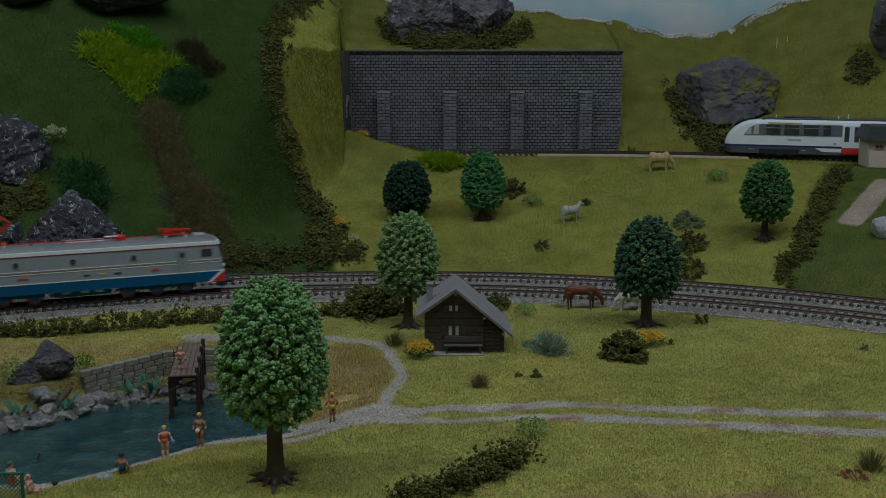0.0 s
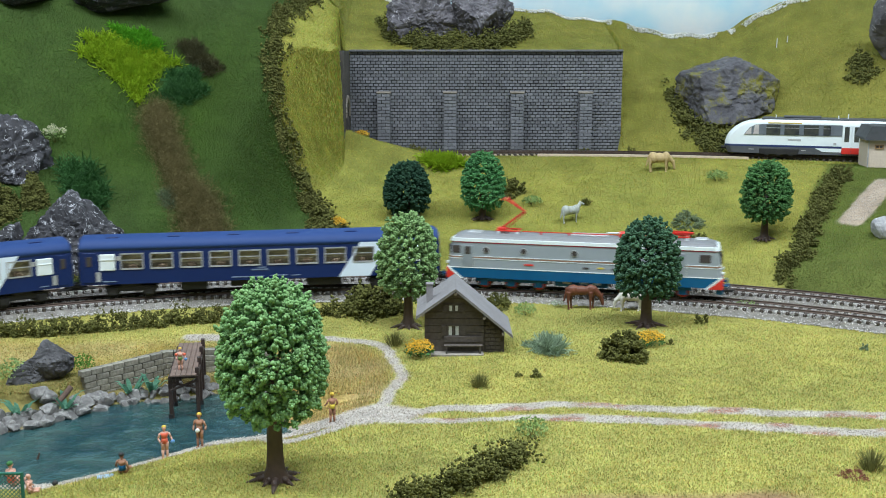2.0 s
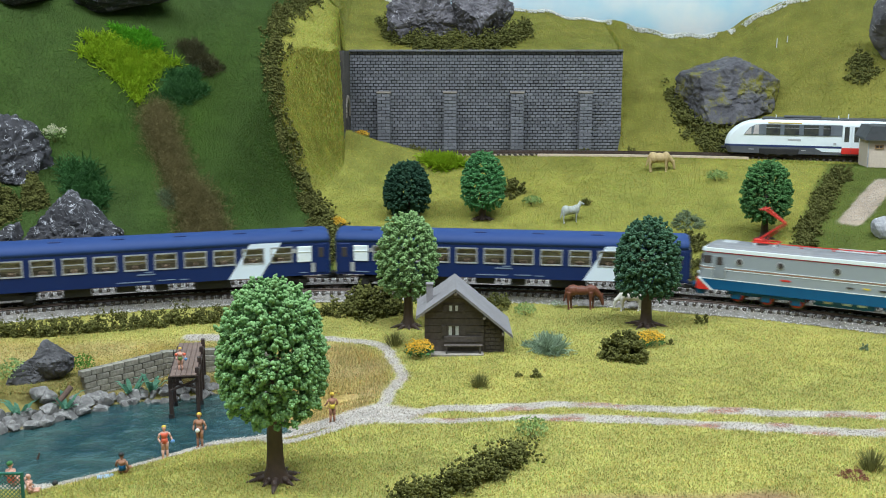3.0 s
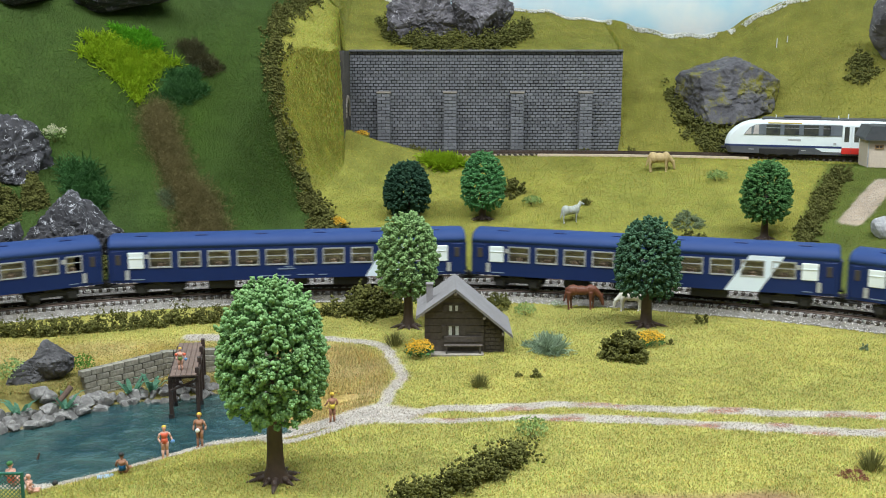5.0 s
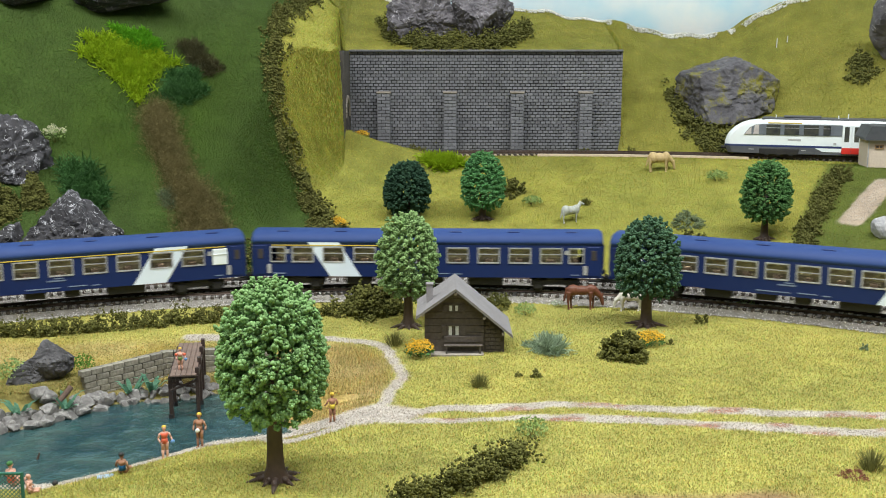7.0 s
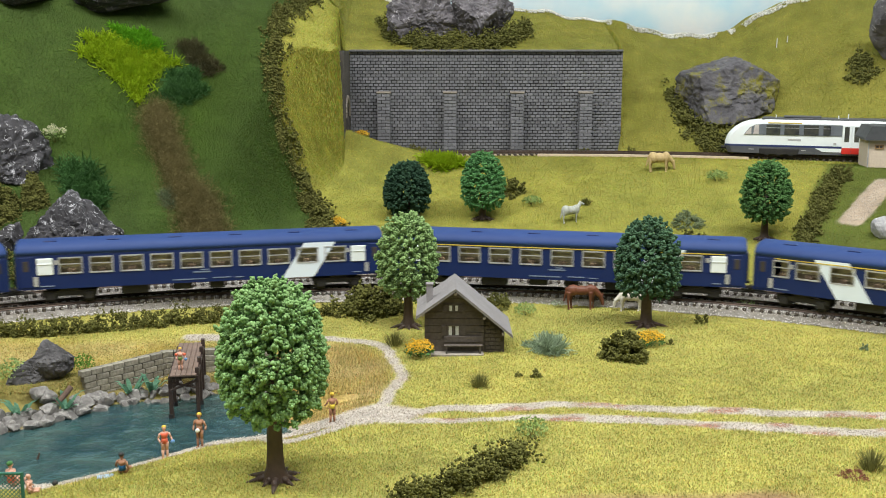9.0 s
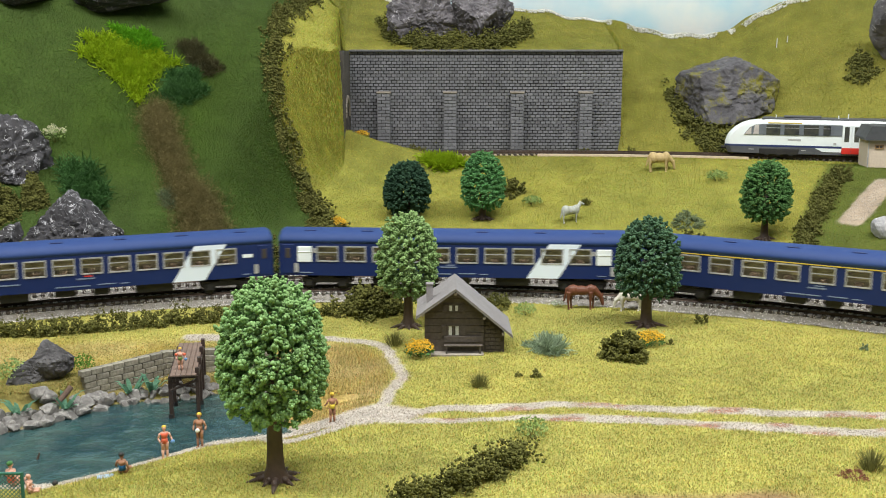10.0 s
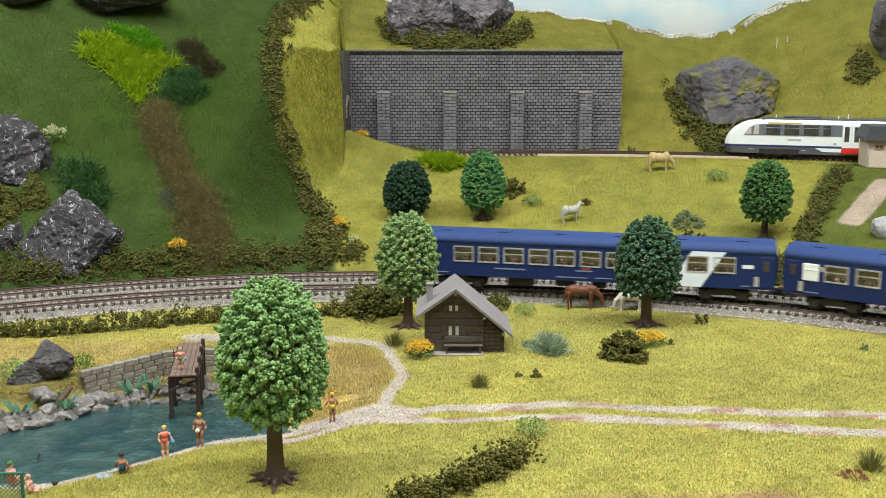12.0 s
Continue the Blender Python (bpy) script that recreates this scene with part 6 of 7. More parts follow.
# ---- jetty ----
def jetty():
    a = math.degrees(math.atan2(0.012, 0.072))
    t = thing("jetty", pose(-0.1602, 0.6345, -0.0235, 0, 0, a), "dark brown wooden jetty on posts over the pond", "jetty")
    z = 0.0275
    n = 5
    for i in range(n):
        bm = bmesh.new()
        box(bm, -0.0064 + i * 0.0032, 0.0360, z, 0.0030, 0.076, 0.0012, 0.0002)
        part("plank", bm, M_deck, t)
    for y in (0.002, 0.026, 0.050, 0.070):
        bm = bmesh.new()
        box(bm, 0, y, z - 0.0016, 0.0175, 0.0022, 0.0022, 0.0002)
        part("cross_beam", bm, M_jetty, t)
        for s in (-1, 1):
            bm = bmesh.new()
            top = z + (0.0040 if s > 0 else -0.001)
            box(bm, s * 0.0082, y, top / 2 - 0.004, 0.0024, 0.0024, top + 0.008, 0.0003)
            part("post", bm, M_jetty, t)
            bm = bmesh.new()
            rod(bm, (s * 0.0082, y, -0.004), (s * 0.0082, y, 0.0022), 0.0021, 0.0018, 8)
            part("post_shoe", bm, M_black, t)
    for s in (-1, 1):
        bm = bmesh.new()
        box(bm, s * 0.0082, 0.036, z - 0.0022, 0.0016, 0.072, 0.0026, 0.0002)
        part("side_beam", bm, M_jetty, t)
    bm = bmesh.new()
    rod(bm, (-0.0082, 0.001, z - 0.010), (0.0082, 0.001, z - 0.004), 0.0008, seg=6)
    rod(bm, (-0.0082, 0.0015, z - 0.005), (0.0082, 0.0015, z - 0.009), 0.0008, seg=6)
    part("brace", bm, M_jetty, t)


jetty()


# ---- railcar and shed on the upper line ----
def railcar():
    xf, xe = 0.3245, 0.520
    yf, ye = float(upper_y(xf)), float(upper_y(xe))
    a = math.atan2(float(upper_y(0.45)) - yf, 0.45 - xf)
    t = thing("diesel_railcar", pose(xf, yf, BENCH + 0.0045, 0, 0, math.degrees(a)), "white railcar with blue and red trim standing on the upper line", "railcar")
    L, hw = 0.21, 0.0162
    z0, zs, zblue, zw0, zw1, zr = 0.0028, 0.0104, 0.0124, 0.0236, 0.0356, 0.0405

    def nose(z):
        """How far back the body begins at height z."""
        k = max(0.0, (z - 0.010) / (zr - 0.010))
        return 0.040 * (1 - math.sqrt(max(0.0, 1 - k ** 2.2))) + max(0.0, (0.010 - z)) * 0.55

    def skin(za, zb_, name, mat, dy=0.0, x_to=L, label="", parent=None, steps=6, x_from=0.0):
        bm = bmesh.new()
        prev = None
        for i in range(steps + 1):
            z = za + (zb_ - za) * i / steps
            xs = max(nose(z), x_from)
            tuck = 0.0022 * max(0, (z - zw1) / (zr - zw1)) ** 2
            w = hw + dy - tuck
            rd = 0.012
            row = [(x_to, -w)]
            if x_from <= 0:
                row += [(xs + rd + 0.006, -w), (xs + rd * 0.5, -w * 0.93), (xs + rd * 0.12, -w * 0.72), (xs - dy, -w * 0.4), (xs - dy, w * 0.4), (xs + rd * 0.12, w * 0.72), (xs + rd * 0.5, w * 0.93), (xs + rd + 0.006, w)]
            else:
                row += [(xs, -w), (xs, w)]
            row += [(x_to, w)]
            row = [bm.verts.new((x, y, z)) for x, y in row]
            if prev:
                for j in range(len(row)):
                    bm.faces.new((prev[j], prev[(j + 1) % len(row)], row[(j + 1) % len(row)], row[j]))
            else:
                bm.faces.new(row[::-1])
            prev = row
        bm.faces.new(prev)
        bmesh.ops.recalc_face_normals(bm, faces=bm.faces[:])
        return part(name, bm, mat, parent or t, label)

    skin(z0, zs, "skirt", M_skirt)
    skin(zs, zblue, "blue_stripe", M_navy, 0.0001)
    skin(zblue, zr, "body", M_white, 0.0, label="white body shell", steps=14)
    bm = bmesh.new()
    for i, (x, w) in enumerate(((0.043, 0.0),)):
        box(bm, 0.125, 0, zr + 0.0008, 0.17, 0.026, 0.0022, 0.0008)
    part("roof", bm, M_slatec, t, "dark grey roof")
    bm = bmesh.new()
    box(bm, 0.083, 0, zr + 0.0028, 0.040, 0.018, 0.0022, 0.0007)
    part("roof_unit", bm, M_slatec, t)
    # window band with cab side window
    bm = bmesh.new()
    prism(bm, [(0.0215, zw0), (0.1255, zw0), (0.1255, zw1), (0.042, zw1), (0.0335, zw1 - 0.001), (0.0275, zw1 - 0.004)], -hw - 0.0006, -hw + 0.0012)
    part("window_band", bm, M_bandgrey, t)
    for x0, x1 in ((0.0455, 0.0605), (0.0650, 0.0805), (0.0855, 0.1010), (0.1060, 0.1135)):
        bm = bmesh.new()
        box(bm, (x0 + x1) / 2, -hw - 0.0008, (zw0 + zw1) / 2 - 0.0002, x1 - x0, 0.0006, zw1 - zw0 - 0.0008, 0.0003)
        p = part("window", bm, M_winglass, t)
        bm = bmesh.new()
        box(bm, (x0 + x1) / 2, -hw - 0.0013, zw0 + 0.0080, x1 - x0, 0.0004, 0.0005)
        part("window_bar", bm, M_frame, p)
    for pts in ([(0.0225, zw0 + 0.0005), (0.0295, zw0 + 0.0005), (0.0295, zw1 - 0.0035), (0.0285, zw1 - 0.0038)], [(0.0315, zw0 + 0.0005), (0.0375, zw0 + 0.0005), (0.0375, zw1 - 0.0008), (0.0330, zw1 - 0.0015)]):
        bm = bmesh.new()
        prism(bm, pts, -hw - 0.0010, -hw)
        part("cab_window", bm, M_winpale, t)
    bm = bmesh.new()
    box(bm, 0.065, -hw + 0.0003, zw1 + 0.0014, 0.036, 0.0012, 0.0011)
    part("class_stripe", bm, M_yellow, t)
    bm = bmesh.new()
    for s in (-1, 1):
        box(bm, 0.0155 + 0.002, s * 0.006, 0.026, 0.010, 0.010, 0.008, 0.001, m=Matrix.Translation((0.0, 0, 0)))
    part("windscreen", bm, M_dark, t)
    # doors
    for x in (0.1305, 0.1405):
        bm = bmesh.new()
        box(bm, x, -hw - 0.0003, 0.0200, 0.0094, 0.0014, 0.0310, 0.0003)
        d = part("door", bm, M_white, t)
        bm = bmesh.new()
        box(bm, x, -hw - 0.0009, 0.0258, 0.0050, 0.0008, 0.0165, 0.0003)
        part("door_glass", bm, M_winglass, d)
        bm = bmesh.new()
        box(bm, x, -hw - 0.0009, 0.0078, 0.0096, 0.0008, 0.0066)
        part("door_base", bm, M_red, d, "red lower door panel")
    for x, z, w, h, m in ((0.076, 0.0185, 0.014, 0.0018, M_frame), (0.1185, 0.0150, 0.003, 0.0026, M_frame), (0.086, 0.0070, 0.005, 0.0008, M_frame), (0.030, 0.0072, 0.006, 0.0008, M_frame)):
        bm = bmesh.new()
        box(bm, x, -hw - 0.0001, z, w, 0.0004, h)
        part("lettering_bar", bm, m, t)
    bm = bmesh.new()
    prism(bm, [(0.098, 0.0100), (0.1255, 0.0100), (0.1255, 0.0060), (0.106, 0.0060)], -hw - 0.0004, -hw + 0.001)
    part("white_panel", bm, M_white, t)
    bm = bmesh.new()
    for x in (0.052, 0.075):
        for yy in (-0.0083, 0.0083):
            rod(bm, (x, yy - 0.0012, 0.0052), (x, yy + 0.0012, 0.0052), 0.0052, seg=18)
    box(bm, 0.0635, -0.012, 0.0055, 0.040, 0.0035, 0.006, 0.0008)
    box(bm, 0.0635, 0.012, 0.0055, 0.040, 0.003, 0.005, 0.0008)
    box(bm, 0.0600, -0.0158, 0.0052, 0.042, 0.0030, 0.0072, 0.0008)
    for x in (0.047, 0.060, 0.073):
        rod(bm, (x, -0.0178, 0.0045), (x, -0.0165, 0.0045), 0.0036, seg=14)
    part("bogie", bm, M_black, t)
    bm = bmesh.new()
    rod(bm, (-0.004, 0, 0.0075), (0.004, 0, 0.0075), 0.0018, seg=8)
    part("coupling", bm, M_black, t)
    for x, h in ((0.055, 0.004), (0.121, 0.004), (0.131, 0.006)):
        bm = bmesh.new()
        rod(bm, (x, -0.006, zr), (x, -0.006, zr + h + 0.001), 0.0007, seg=6)
        part("aerial", bm, M_white, t)


railcar()


def shed():
    t = thing("lineman_shed", pose(0.4415, 1.112, ground_at(0.4415, 1.112), 0, 0, -8), "small beige shed with dark grey roof beside the line", "shed")
    bm = bmesh.new()
    box(bm, 0.030, 0.018, 0.0145, 0.060, 0.036, 0.029)
    part("wall", bm, M_beige, t)
    bm = bmesh.new()
    prism(bm, [(-0.004, 0.0285), (0.064, 0.0285), (0.064, 0.031), (0.060, 0.043), (0.002, 0.043), (-0.004, 0.031)], -0.005, 0.041)
    part("roof", bm, M_slatec, t)
    bm = bmesh.new()
    for s in (-1, 1):
        box(bm, 0.0115 + s * 0.0038, -0.0003, 0.0215, 0.0012, 0.0012, 0.0044)
        box(bm, 0.0115, -0.0003, 0.0215 + s * 0.0018, 0.0088, 0.0012, 0.0010)
    box(bm, 0.0115, -0.0003, 0.0215, 0.0008, 0.0012, 0.0036)
    f = part("window_frame", bm, M_beam, t)
    bm = bmesh.new()
    box(bm, 0.0115, -0.0001, 0.0215, 0.0068, 0.0008, 0.0034)
    part("pane", bm, M_dark, f)
    bm = bmesh.new()
    rod(bm, (0.0008, -0.001, 0.0), (0.0008, -0.001, 0.0285), 0.0006, seg=6)
    part("downpipe", bm, M_frame, t)


shed()


def line_side():
    """Pale edging strip before the upper line, and torn plaster along the ridge."""
    bm = bmesh.new()
    prev = None
    for x in np.linspace(0.11, 0.345, 30):
        y = float(upper_y(x)) - 0.0185
        row = [bm.verts.new((x, y + a, BENCH + z)) for a, z in ((-0.0022, -0.002), (-0.0022, 0.0026), (0.0022, 0.0026), (0.0022, -0.002))]
        if prev:
            for j in range(4):
                bm.faces.new((prev[j], row[j], row[(j + 1) % 4], prev[(j + 1) % 4]))
        prev = row
    bmesh.ops.recalc_face_normals(bm, faces=bm.faces[:])
    tagged(new("edging", mesh_of("edging", bm, material("pale_edging", (0.66, 0.54, 0.42), (0.52, 0.42, 0.31), 200, 0.8))), "pale tan edging strip beside the upper track", "edging", kind="structure")
    rng = np.random.default_rng(31)
    n = 3200
    x = -0.10 + 0.60 * rng.random(n)
    y = 1.452 + 0.014 * rng.random(n)
    k = bumps(x, x * 0, 0.02, 3.0) > -0.45
    x, y = x[k], y[k]
    stones("plaster_crumbs", np.c_[x, y, height(x, y) + 0.0008], 0.0013, M_plaster, rng, "torn white plaster crumbs along the ridge", "plaster")


M_plaster = material("torn_plaster", (0.66, 0.66, 0.62), (0.38, 0.38, 0.33), 300, 0.95, island=0.3)
line_side()


# ---- hedges, bushes and lichen ----
OL = "olive-green crumbly foam hedge"
hedge([(-0.37, 0.765), (-0.292, 0.784), (-0.254, 0.798), (-0.214, 0.811), (-0.176, 0.824), (-0.130, 0.836), (-0.093, 0.842), (-0.062, 0.844), (-0.034, 0.842)], 0.018, 0.0118, "olive", 1, OL + " in front of the double track")
hedge([(-0.43, 0.912), (-0.387, 0.922), (-0.354, 0.936), (-0.300, 0.958), (-0.238, 0.980), (-0.194, 0.996), (-0.121, 1.012), (-0.078, 1.018)], 0.020, 0.0140, "olive", 2, OL + " at the foot of the hill")
hedge([(-0.105, 1.022), (-0.120, 1.035), (-0.127, 1.055)], 0.030, 0.016, "olive", 3, "broad olive-green foam hedge corner at the foot of the hill")
hedge([(-0.106, 1.038), (-0.1221, 1.0764), (-0.1392, 1.1157), (-0.1492, 1.1275), (-0.1600, 1.1340), (-0.1712, 1.1335), (-0.1788, 1.1406), (-0.1816, 1.1664), (-0.1831, 1.1829), (-0.1805, 1.2062), (-0.1681, 1.2432), (-0.152, 1.300)], 0.0250, 0.0135, "olive", 4, OL + " climbing the hillside", 0.0050)
hedge([(0.302, 0.930), (0.330, 0.9655), (0.350, 1.002), (0.369, 1.038), (0.390, 1.072), (0.405, 1.094)], 0.021, 0.0105, "olive", 5, OL + " across the upper meadow")
hedge([(-0.016, 0.470), (0.0, 0.487), (0.0128, 0.498), (0.0307, 0.520), (0.046, 0.540)], 0.0175, 0.0115, "olive", 6, "low olive-green foam hedge in the front meadow", 0.0045)
hedge([(-0.068, 1.375), (-0.064, 1.352), (-0.052, 1.333), (-0.028, 1.322), (0.02, 1.318), (0.06, 1.322), (0.092, 1.336), (0.106, 1.37)], 0.026, 0.0165, "olive", 7, OL + " round the rock outcrop")
hedge([(0.287, 1.345), (0.292, 1.318), (0.302, 1.292), (0.318, 1.272), (0.352, 1.258)], 0.030, 0.014, "olive", 8, OL + " beside the large boulder")
hedge([(0.405, 1.262), (0.412, 1.250)], 0.018, 0.009, "olive", 9, "olive-green foam bush beside the boulder", 0.004)
hedge([(0.50, 1.290), (0.505, 1.31)], 0.028, 0.014, "olive", 10, "olive-green foam bush beside the hillside rock", 0.004)
bush(0.1275, 0.722, 0.030, 0.0160, "olive", 11, "rounded olive-brown foam shrub on the meadow", 150)
bush(-0.0580, 0.850, 0.046, 0.0185, "olive", 32, "tall olive foam bush behind the tree", 170)
bush(0.0453, 0.868, 0.022, 0.0105, "olive", 12, "dark olive foam bush behind the hut", 80)
bush(0.0745, 1.142, 0.024, 0.014, "olive", 13, "olive foam bush on the slope", 70)
bush(0.0954, 1.021, 0.014, 0.008, "olive", 14, "small olive foam bush on the slope", 40)
bush(0.2025, 0.816, 0.010, 0.0075, "olive", 15, "tiny dark olive bush on the meadow", 30)
bush(0.0497, 0.675, 0.0045, 0.003, "olive", 16, "tiny dark tuft on the meadow", 16, size=0.13)
bush(0.0616, 0.675, 0.0068, 0.005, "olive", 17, "tiny dark tuft on the meadow", 20, size=0.12)
bush(0.1660, 0.753, 0.0042, 0.0035, "olive", 18, "tiny dark tuft on the meadow", 16, size=0.13)
bush(0.303, 0.742, 0.0060, 0.004, "sage", 19, "tiny green tuft on the meadow", 16, size=0.13)
bush(0.236, 0.997, 0.026, 0.013, "olive", 20, "olive foam bush above the track", 80)
bush(0.229, 0.963, 0.022, 0.010, "olive", 21, "olive foam bush beside the track", 70)
bush(0.242, 1.046, 0.030, 0.0075, "sage", 22, "grey-green low bush on the upper meadow", 200)
bush(-0.030, 1.262, 0.026, 0.008, "olive", 23, "olive foam bush at the foot of the wall", 60)
bush(0.4105, 1.098, 0.026, 0.010, "olive", 24, "olive foam bush beside the shed", 70)
bush(0.1705, 1.288, 0.018, 0.006, "olive", 25, "low weeds at the foot of the wall", 40)
bush(-0.405, 0.965, 0.03, 0.016, "olive", 26, "olive bush among dark rocks", 220)
bush(-0.380, 0.985, 0.022, 0.014, "olive", 27, "olive bush between dark rocks", 200)
bush(0.222, 1.268, 0.012, 0.008, "olive", 28, "small dark weeds on the hillside", 30)
bush(0.2555, 1.262, 0.009, 0.005, "olive", 29, "small dark weeds on the hillside", 24)


def lichen(anchors, n, reach, colour, seed, label, thick=0.0006, name="lichen_bush", up=0.8, drift=0.6, pull=0.5):
    """Branching strands of lichen or moss, rooted on the ground between the anchor points."""
    rng = np.random.default_rng(seed)
    A = np.array(anchors, dtype=float)
    w = rng.dirichlet(np.full(len(A), pull), n)
    root = w @ A[:, :2]
    z = height(root[:, 0], root[:, 1])
    p = np.c_[root, z - 0.001]
    d = rng.normal(0, drift, (n, 3)) + np.array((0, -0.45, up))
    steps, rows = 3, []
    rad = thick * (0.7 + 0.6 * rng.random(n))
    for i in range(steps + 1):
        dn = d / np.linalg.norm(d, axis=1)[:, None]
        side = np.cross(dn, (0.3, 0.2, 0.9))
        side /= np.linalg.norm(side, axis=1)[:, None] + 1e-9
        oth = np.cross(dn, side)
        rr = (rad * (1 - 0.55 * i / steps))[:, None]
        rows.append(np.stack([p + rr * (math.cos(a) * side + math.sin(a) * oth) for a in (0, 2.09, 4.19)], 1))
        p = p + dn * reach / steps
        d = d + rng.normal(0, drift, (n, 3))
    v = np.stack(rows, 1)
    base = (np.arange(n) * (steps + 1) * 3)[:, None]
    f = []
    for i in range(steps):
        for j in range(3):
            a, b = i * 3 + j, i * 3 + (j + 1) % 3
            f.append(np.c_[base + a, base + b, base + b + 3, base + a + 3])
    c = np.array((A[:, 0].mean(), A[:, 1].mean(), 0))
    c[2] = ground_at(c[0], c[1])
    ob = new(name, arrays(name, v.reshape(-1, 3) - c, np.concatenate(f), M_green[colour]))
    ob.location = c
    return tagged(ob, label, "bush")


def fuzz(line, wide, n, reach, colour, seed, label):
    """A strip of fine matted fibre along a line on the hillside."""
    rng = np.random.default_rng(seed)
    P = np.array(line)
    k = rng.random(n) * (len(P) - 1)
    ar = np.arange(len(P))
    lumps = 1 + 0.3 * np.sin(k * 5.0 + seed)
    off = np.clip(rng.normal(0, 0.55, (n, 2)), -1.2, 1.2)
    x, y = np.interp(k, ar, P[:, 0]) + off[:, 0] * wide * lumps, np.interp(k, ar, P[:, 1]) + off[:, 1] * wide * 0.6
    dome = 0.0055 * np.exp(-(off ** 2).sum(1) * 1.6) * (1 + 0.4 * bumps(x, y, 0.006, 2.0))
    p = np.c_[x, y - dome, height(x, y) + dome * rng.random(n)]
    d = rng.normal(0, 1, (n, 3)) + np.array((0, -0.25, 0.3))
    rows = []
    for i in range(3):
        d = d / np.linalg.norm(d, axis=1)[:, None]
        side = np.cross(d, rng.normal(0, 1, (n, 3)))
        side = side / (np.linalg.norm(side, axis=1)[:, None] + 1e-9) * 0.00016
        rows += [p - side, p + side]
        p = p + d * reach / 2 * (0.4 + 0.6 * rng.random((n, 1)))
        d = d + rng.normal(0, 0.8, (n, 3))
    v = np.stack(rows, 1).reshape(-1, 3)
    b = 6 * np.arange(n)[:, None]
    f = np.concatenate([b + np.array([[0, 1, 3, 2]]), b + np.array([[2, 3, 5, 4]])])
    c = np.array((P[:, 0].mean(), P[:, 1].mean(), 0.0))
    c[2] = ground_at(c[0], c[1])
    ob = new("moss_mat", arrays("moss_mat", v - c, f, M_green[colour]))
    ob.location = c
    return tagged(ob, label, "moss")


lichen([(-0.372, 1.128), (-0.373, 1.109), (-0.352, 1.140), (-0.348, 1.126), (-0.337, 1.106), (-0.328, 1.125), (-0.316, 1.110), (-0.306, 1.094), (-0.302, 1.127), (-0.296, 1.150), (-0.278, 1.147)], 5200, 0.0125, "lime", 1, "bright yellow-green lichen bush on the dark hillside", 0.0007, drift=1.1, pull=0.16)
lichen([(-0.351, 1.149), (-0.318, 1.160), (-0.308, 1.153), (-0.319, 1.138), (-0.332, 1.143), (-0.299, 1.154)], 1700, 0.012, "limeg", 15, "fresh green lichen bush on the dark hillside", 0.0007, drift=1.1, pull=0.25)
lichen([(-0.286, 1.133), (-0.262, 1.142), (-0.248, 1.126), (-0.267, 1.110), (-0.287, 1.112)], 2200, 0.0125, "ivy", 2, "dark green lichen bush on the hillside", 0.0006, drift=1.1, pull=0.3)
lichen([(-0.281, 1.165), (-0.267, 1.170), (-0.237, 1.149), (-0.247, 1.142), (-0.266, 1.152)], 2200, 0.012, "brownd", 3, "dark brownish lichen bush on the hillside", 0.0004, drift=1.0, pull=0.3)
fuzz([(-0.287, 1.098), (-0.285, 1.080), (-0.273, 1.064), (-0.261, 1.049)], 0.0190, 10000, 0.0095, "brown", 4, "brown fibrous moss strip on the hillside")
fuzz([(-0.250, 1.042), (-0.241, 1.034), (-0.234, 1.020), (-0.226, 1.004), (-0.221, 0.992)], 0.0235, 15000, 0.0110, "brown", 5, "brown fibrous moss patch low on the hillside")
lichen([(-0.272, 1.025), (-0.262, 1.018), (-0.266, 1.03)], 260, 0.011, "sage", 6, "grey dry twiggy bush on the hillside", 0.0003)
lichen([(-0.368, 1.020), (-0.350, 0.995), (-0.326, 0.985), (-0.318, 1.010), (-0.340, 1.030)], 2600, 0.016, "ivy", 7, "trailing dark green ivy over the rocks", 0.0006, up=0.2, drift=1.0)
lichen([(-0.330, 0.985), (-0.318, 0.985), (-0.322, 0.972)], 350, 0.016, "ivy", 8, "trailing dark green ivy beside the rock", 0.0005, up=0.2)
lichen([(-0.026, 1.220), (0.000, 1.205), (0.026, 1.217), (0.006, 1.226), (-0.005, 1.21)], 1500, 0.016, "lime", 9, "bright green lichen bush at the foot of the wall", 0.00075)
lichen([(0.070, 0.738), (0.078, 0.752), (0.083, 0.730), (0.072, 0.726)], 900, 0.0150, "bluish", 10, "blue-green lichen bush on the meadow beside the hut", 0.0005, drift=1.3)
lichen([(0.060, 0.748), (0.070, 0.752)], 160, 0.007, "bluish", 11, "low blue-green lichen on the meadow", 0.0005, drift=1.2)
lichen([(-0.42, 0.925), (-0.40, 0.93), (-0.41, 0.935)], 300, 0.016, "ivy", 12, "dark green creeper at the foot of the rocks", 0.0006)


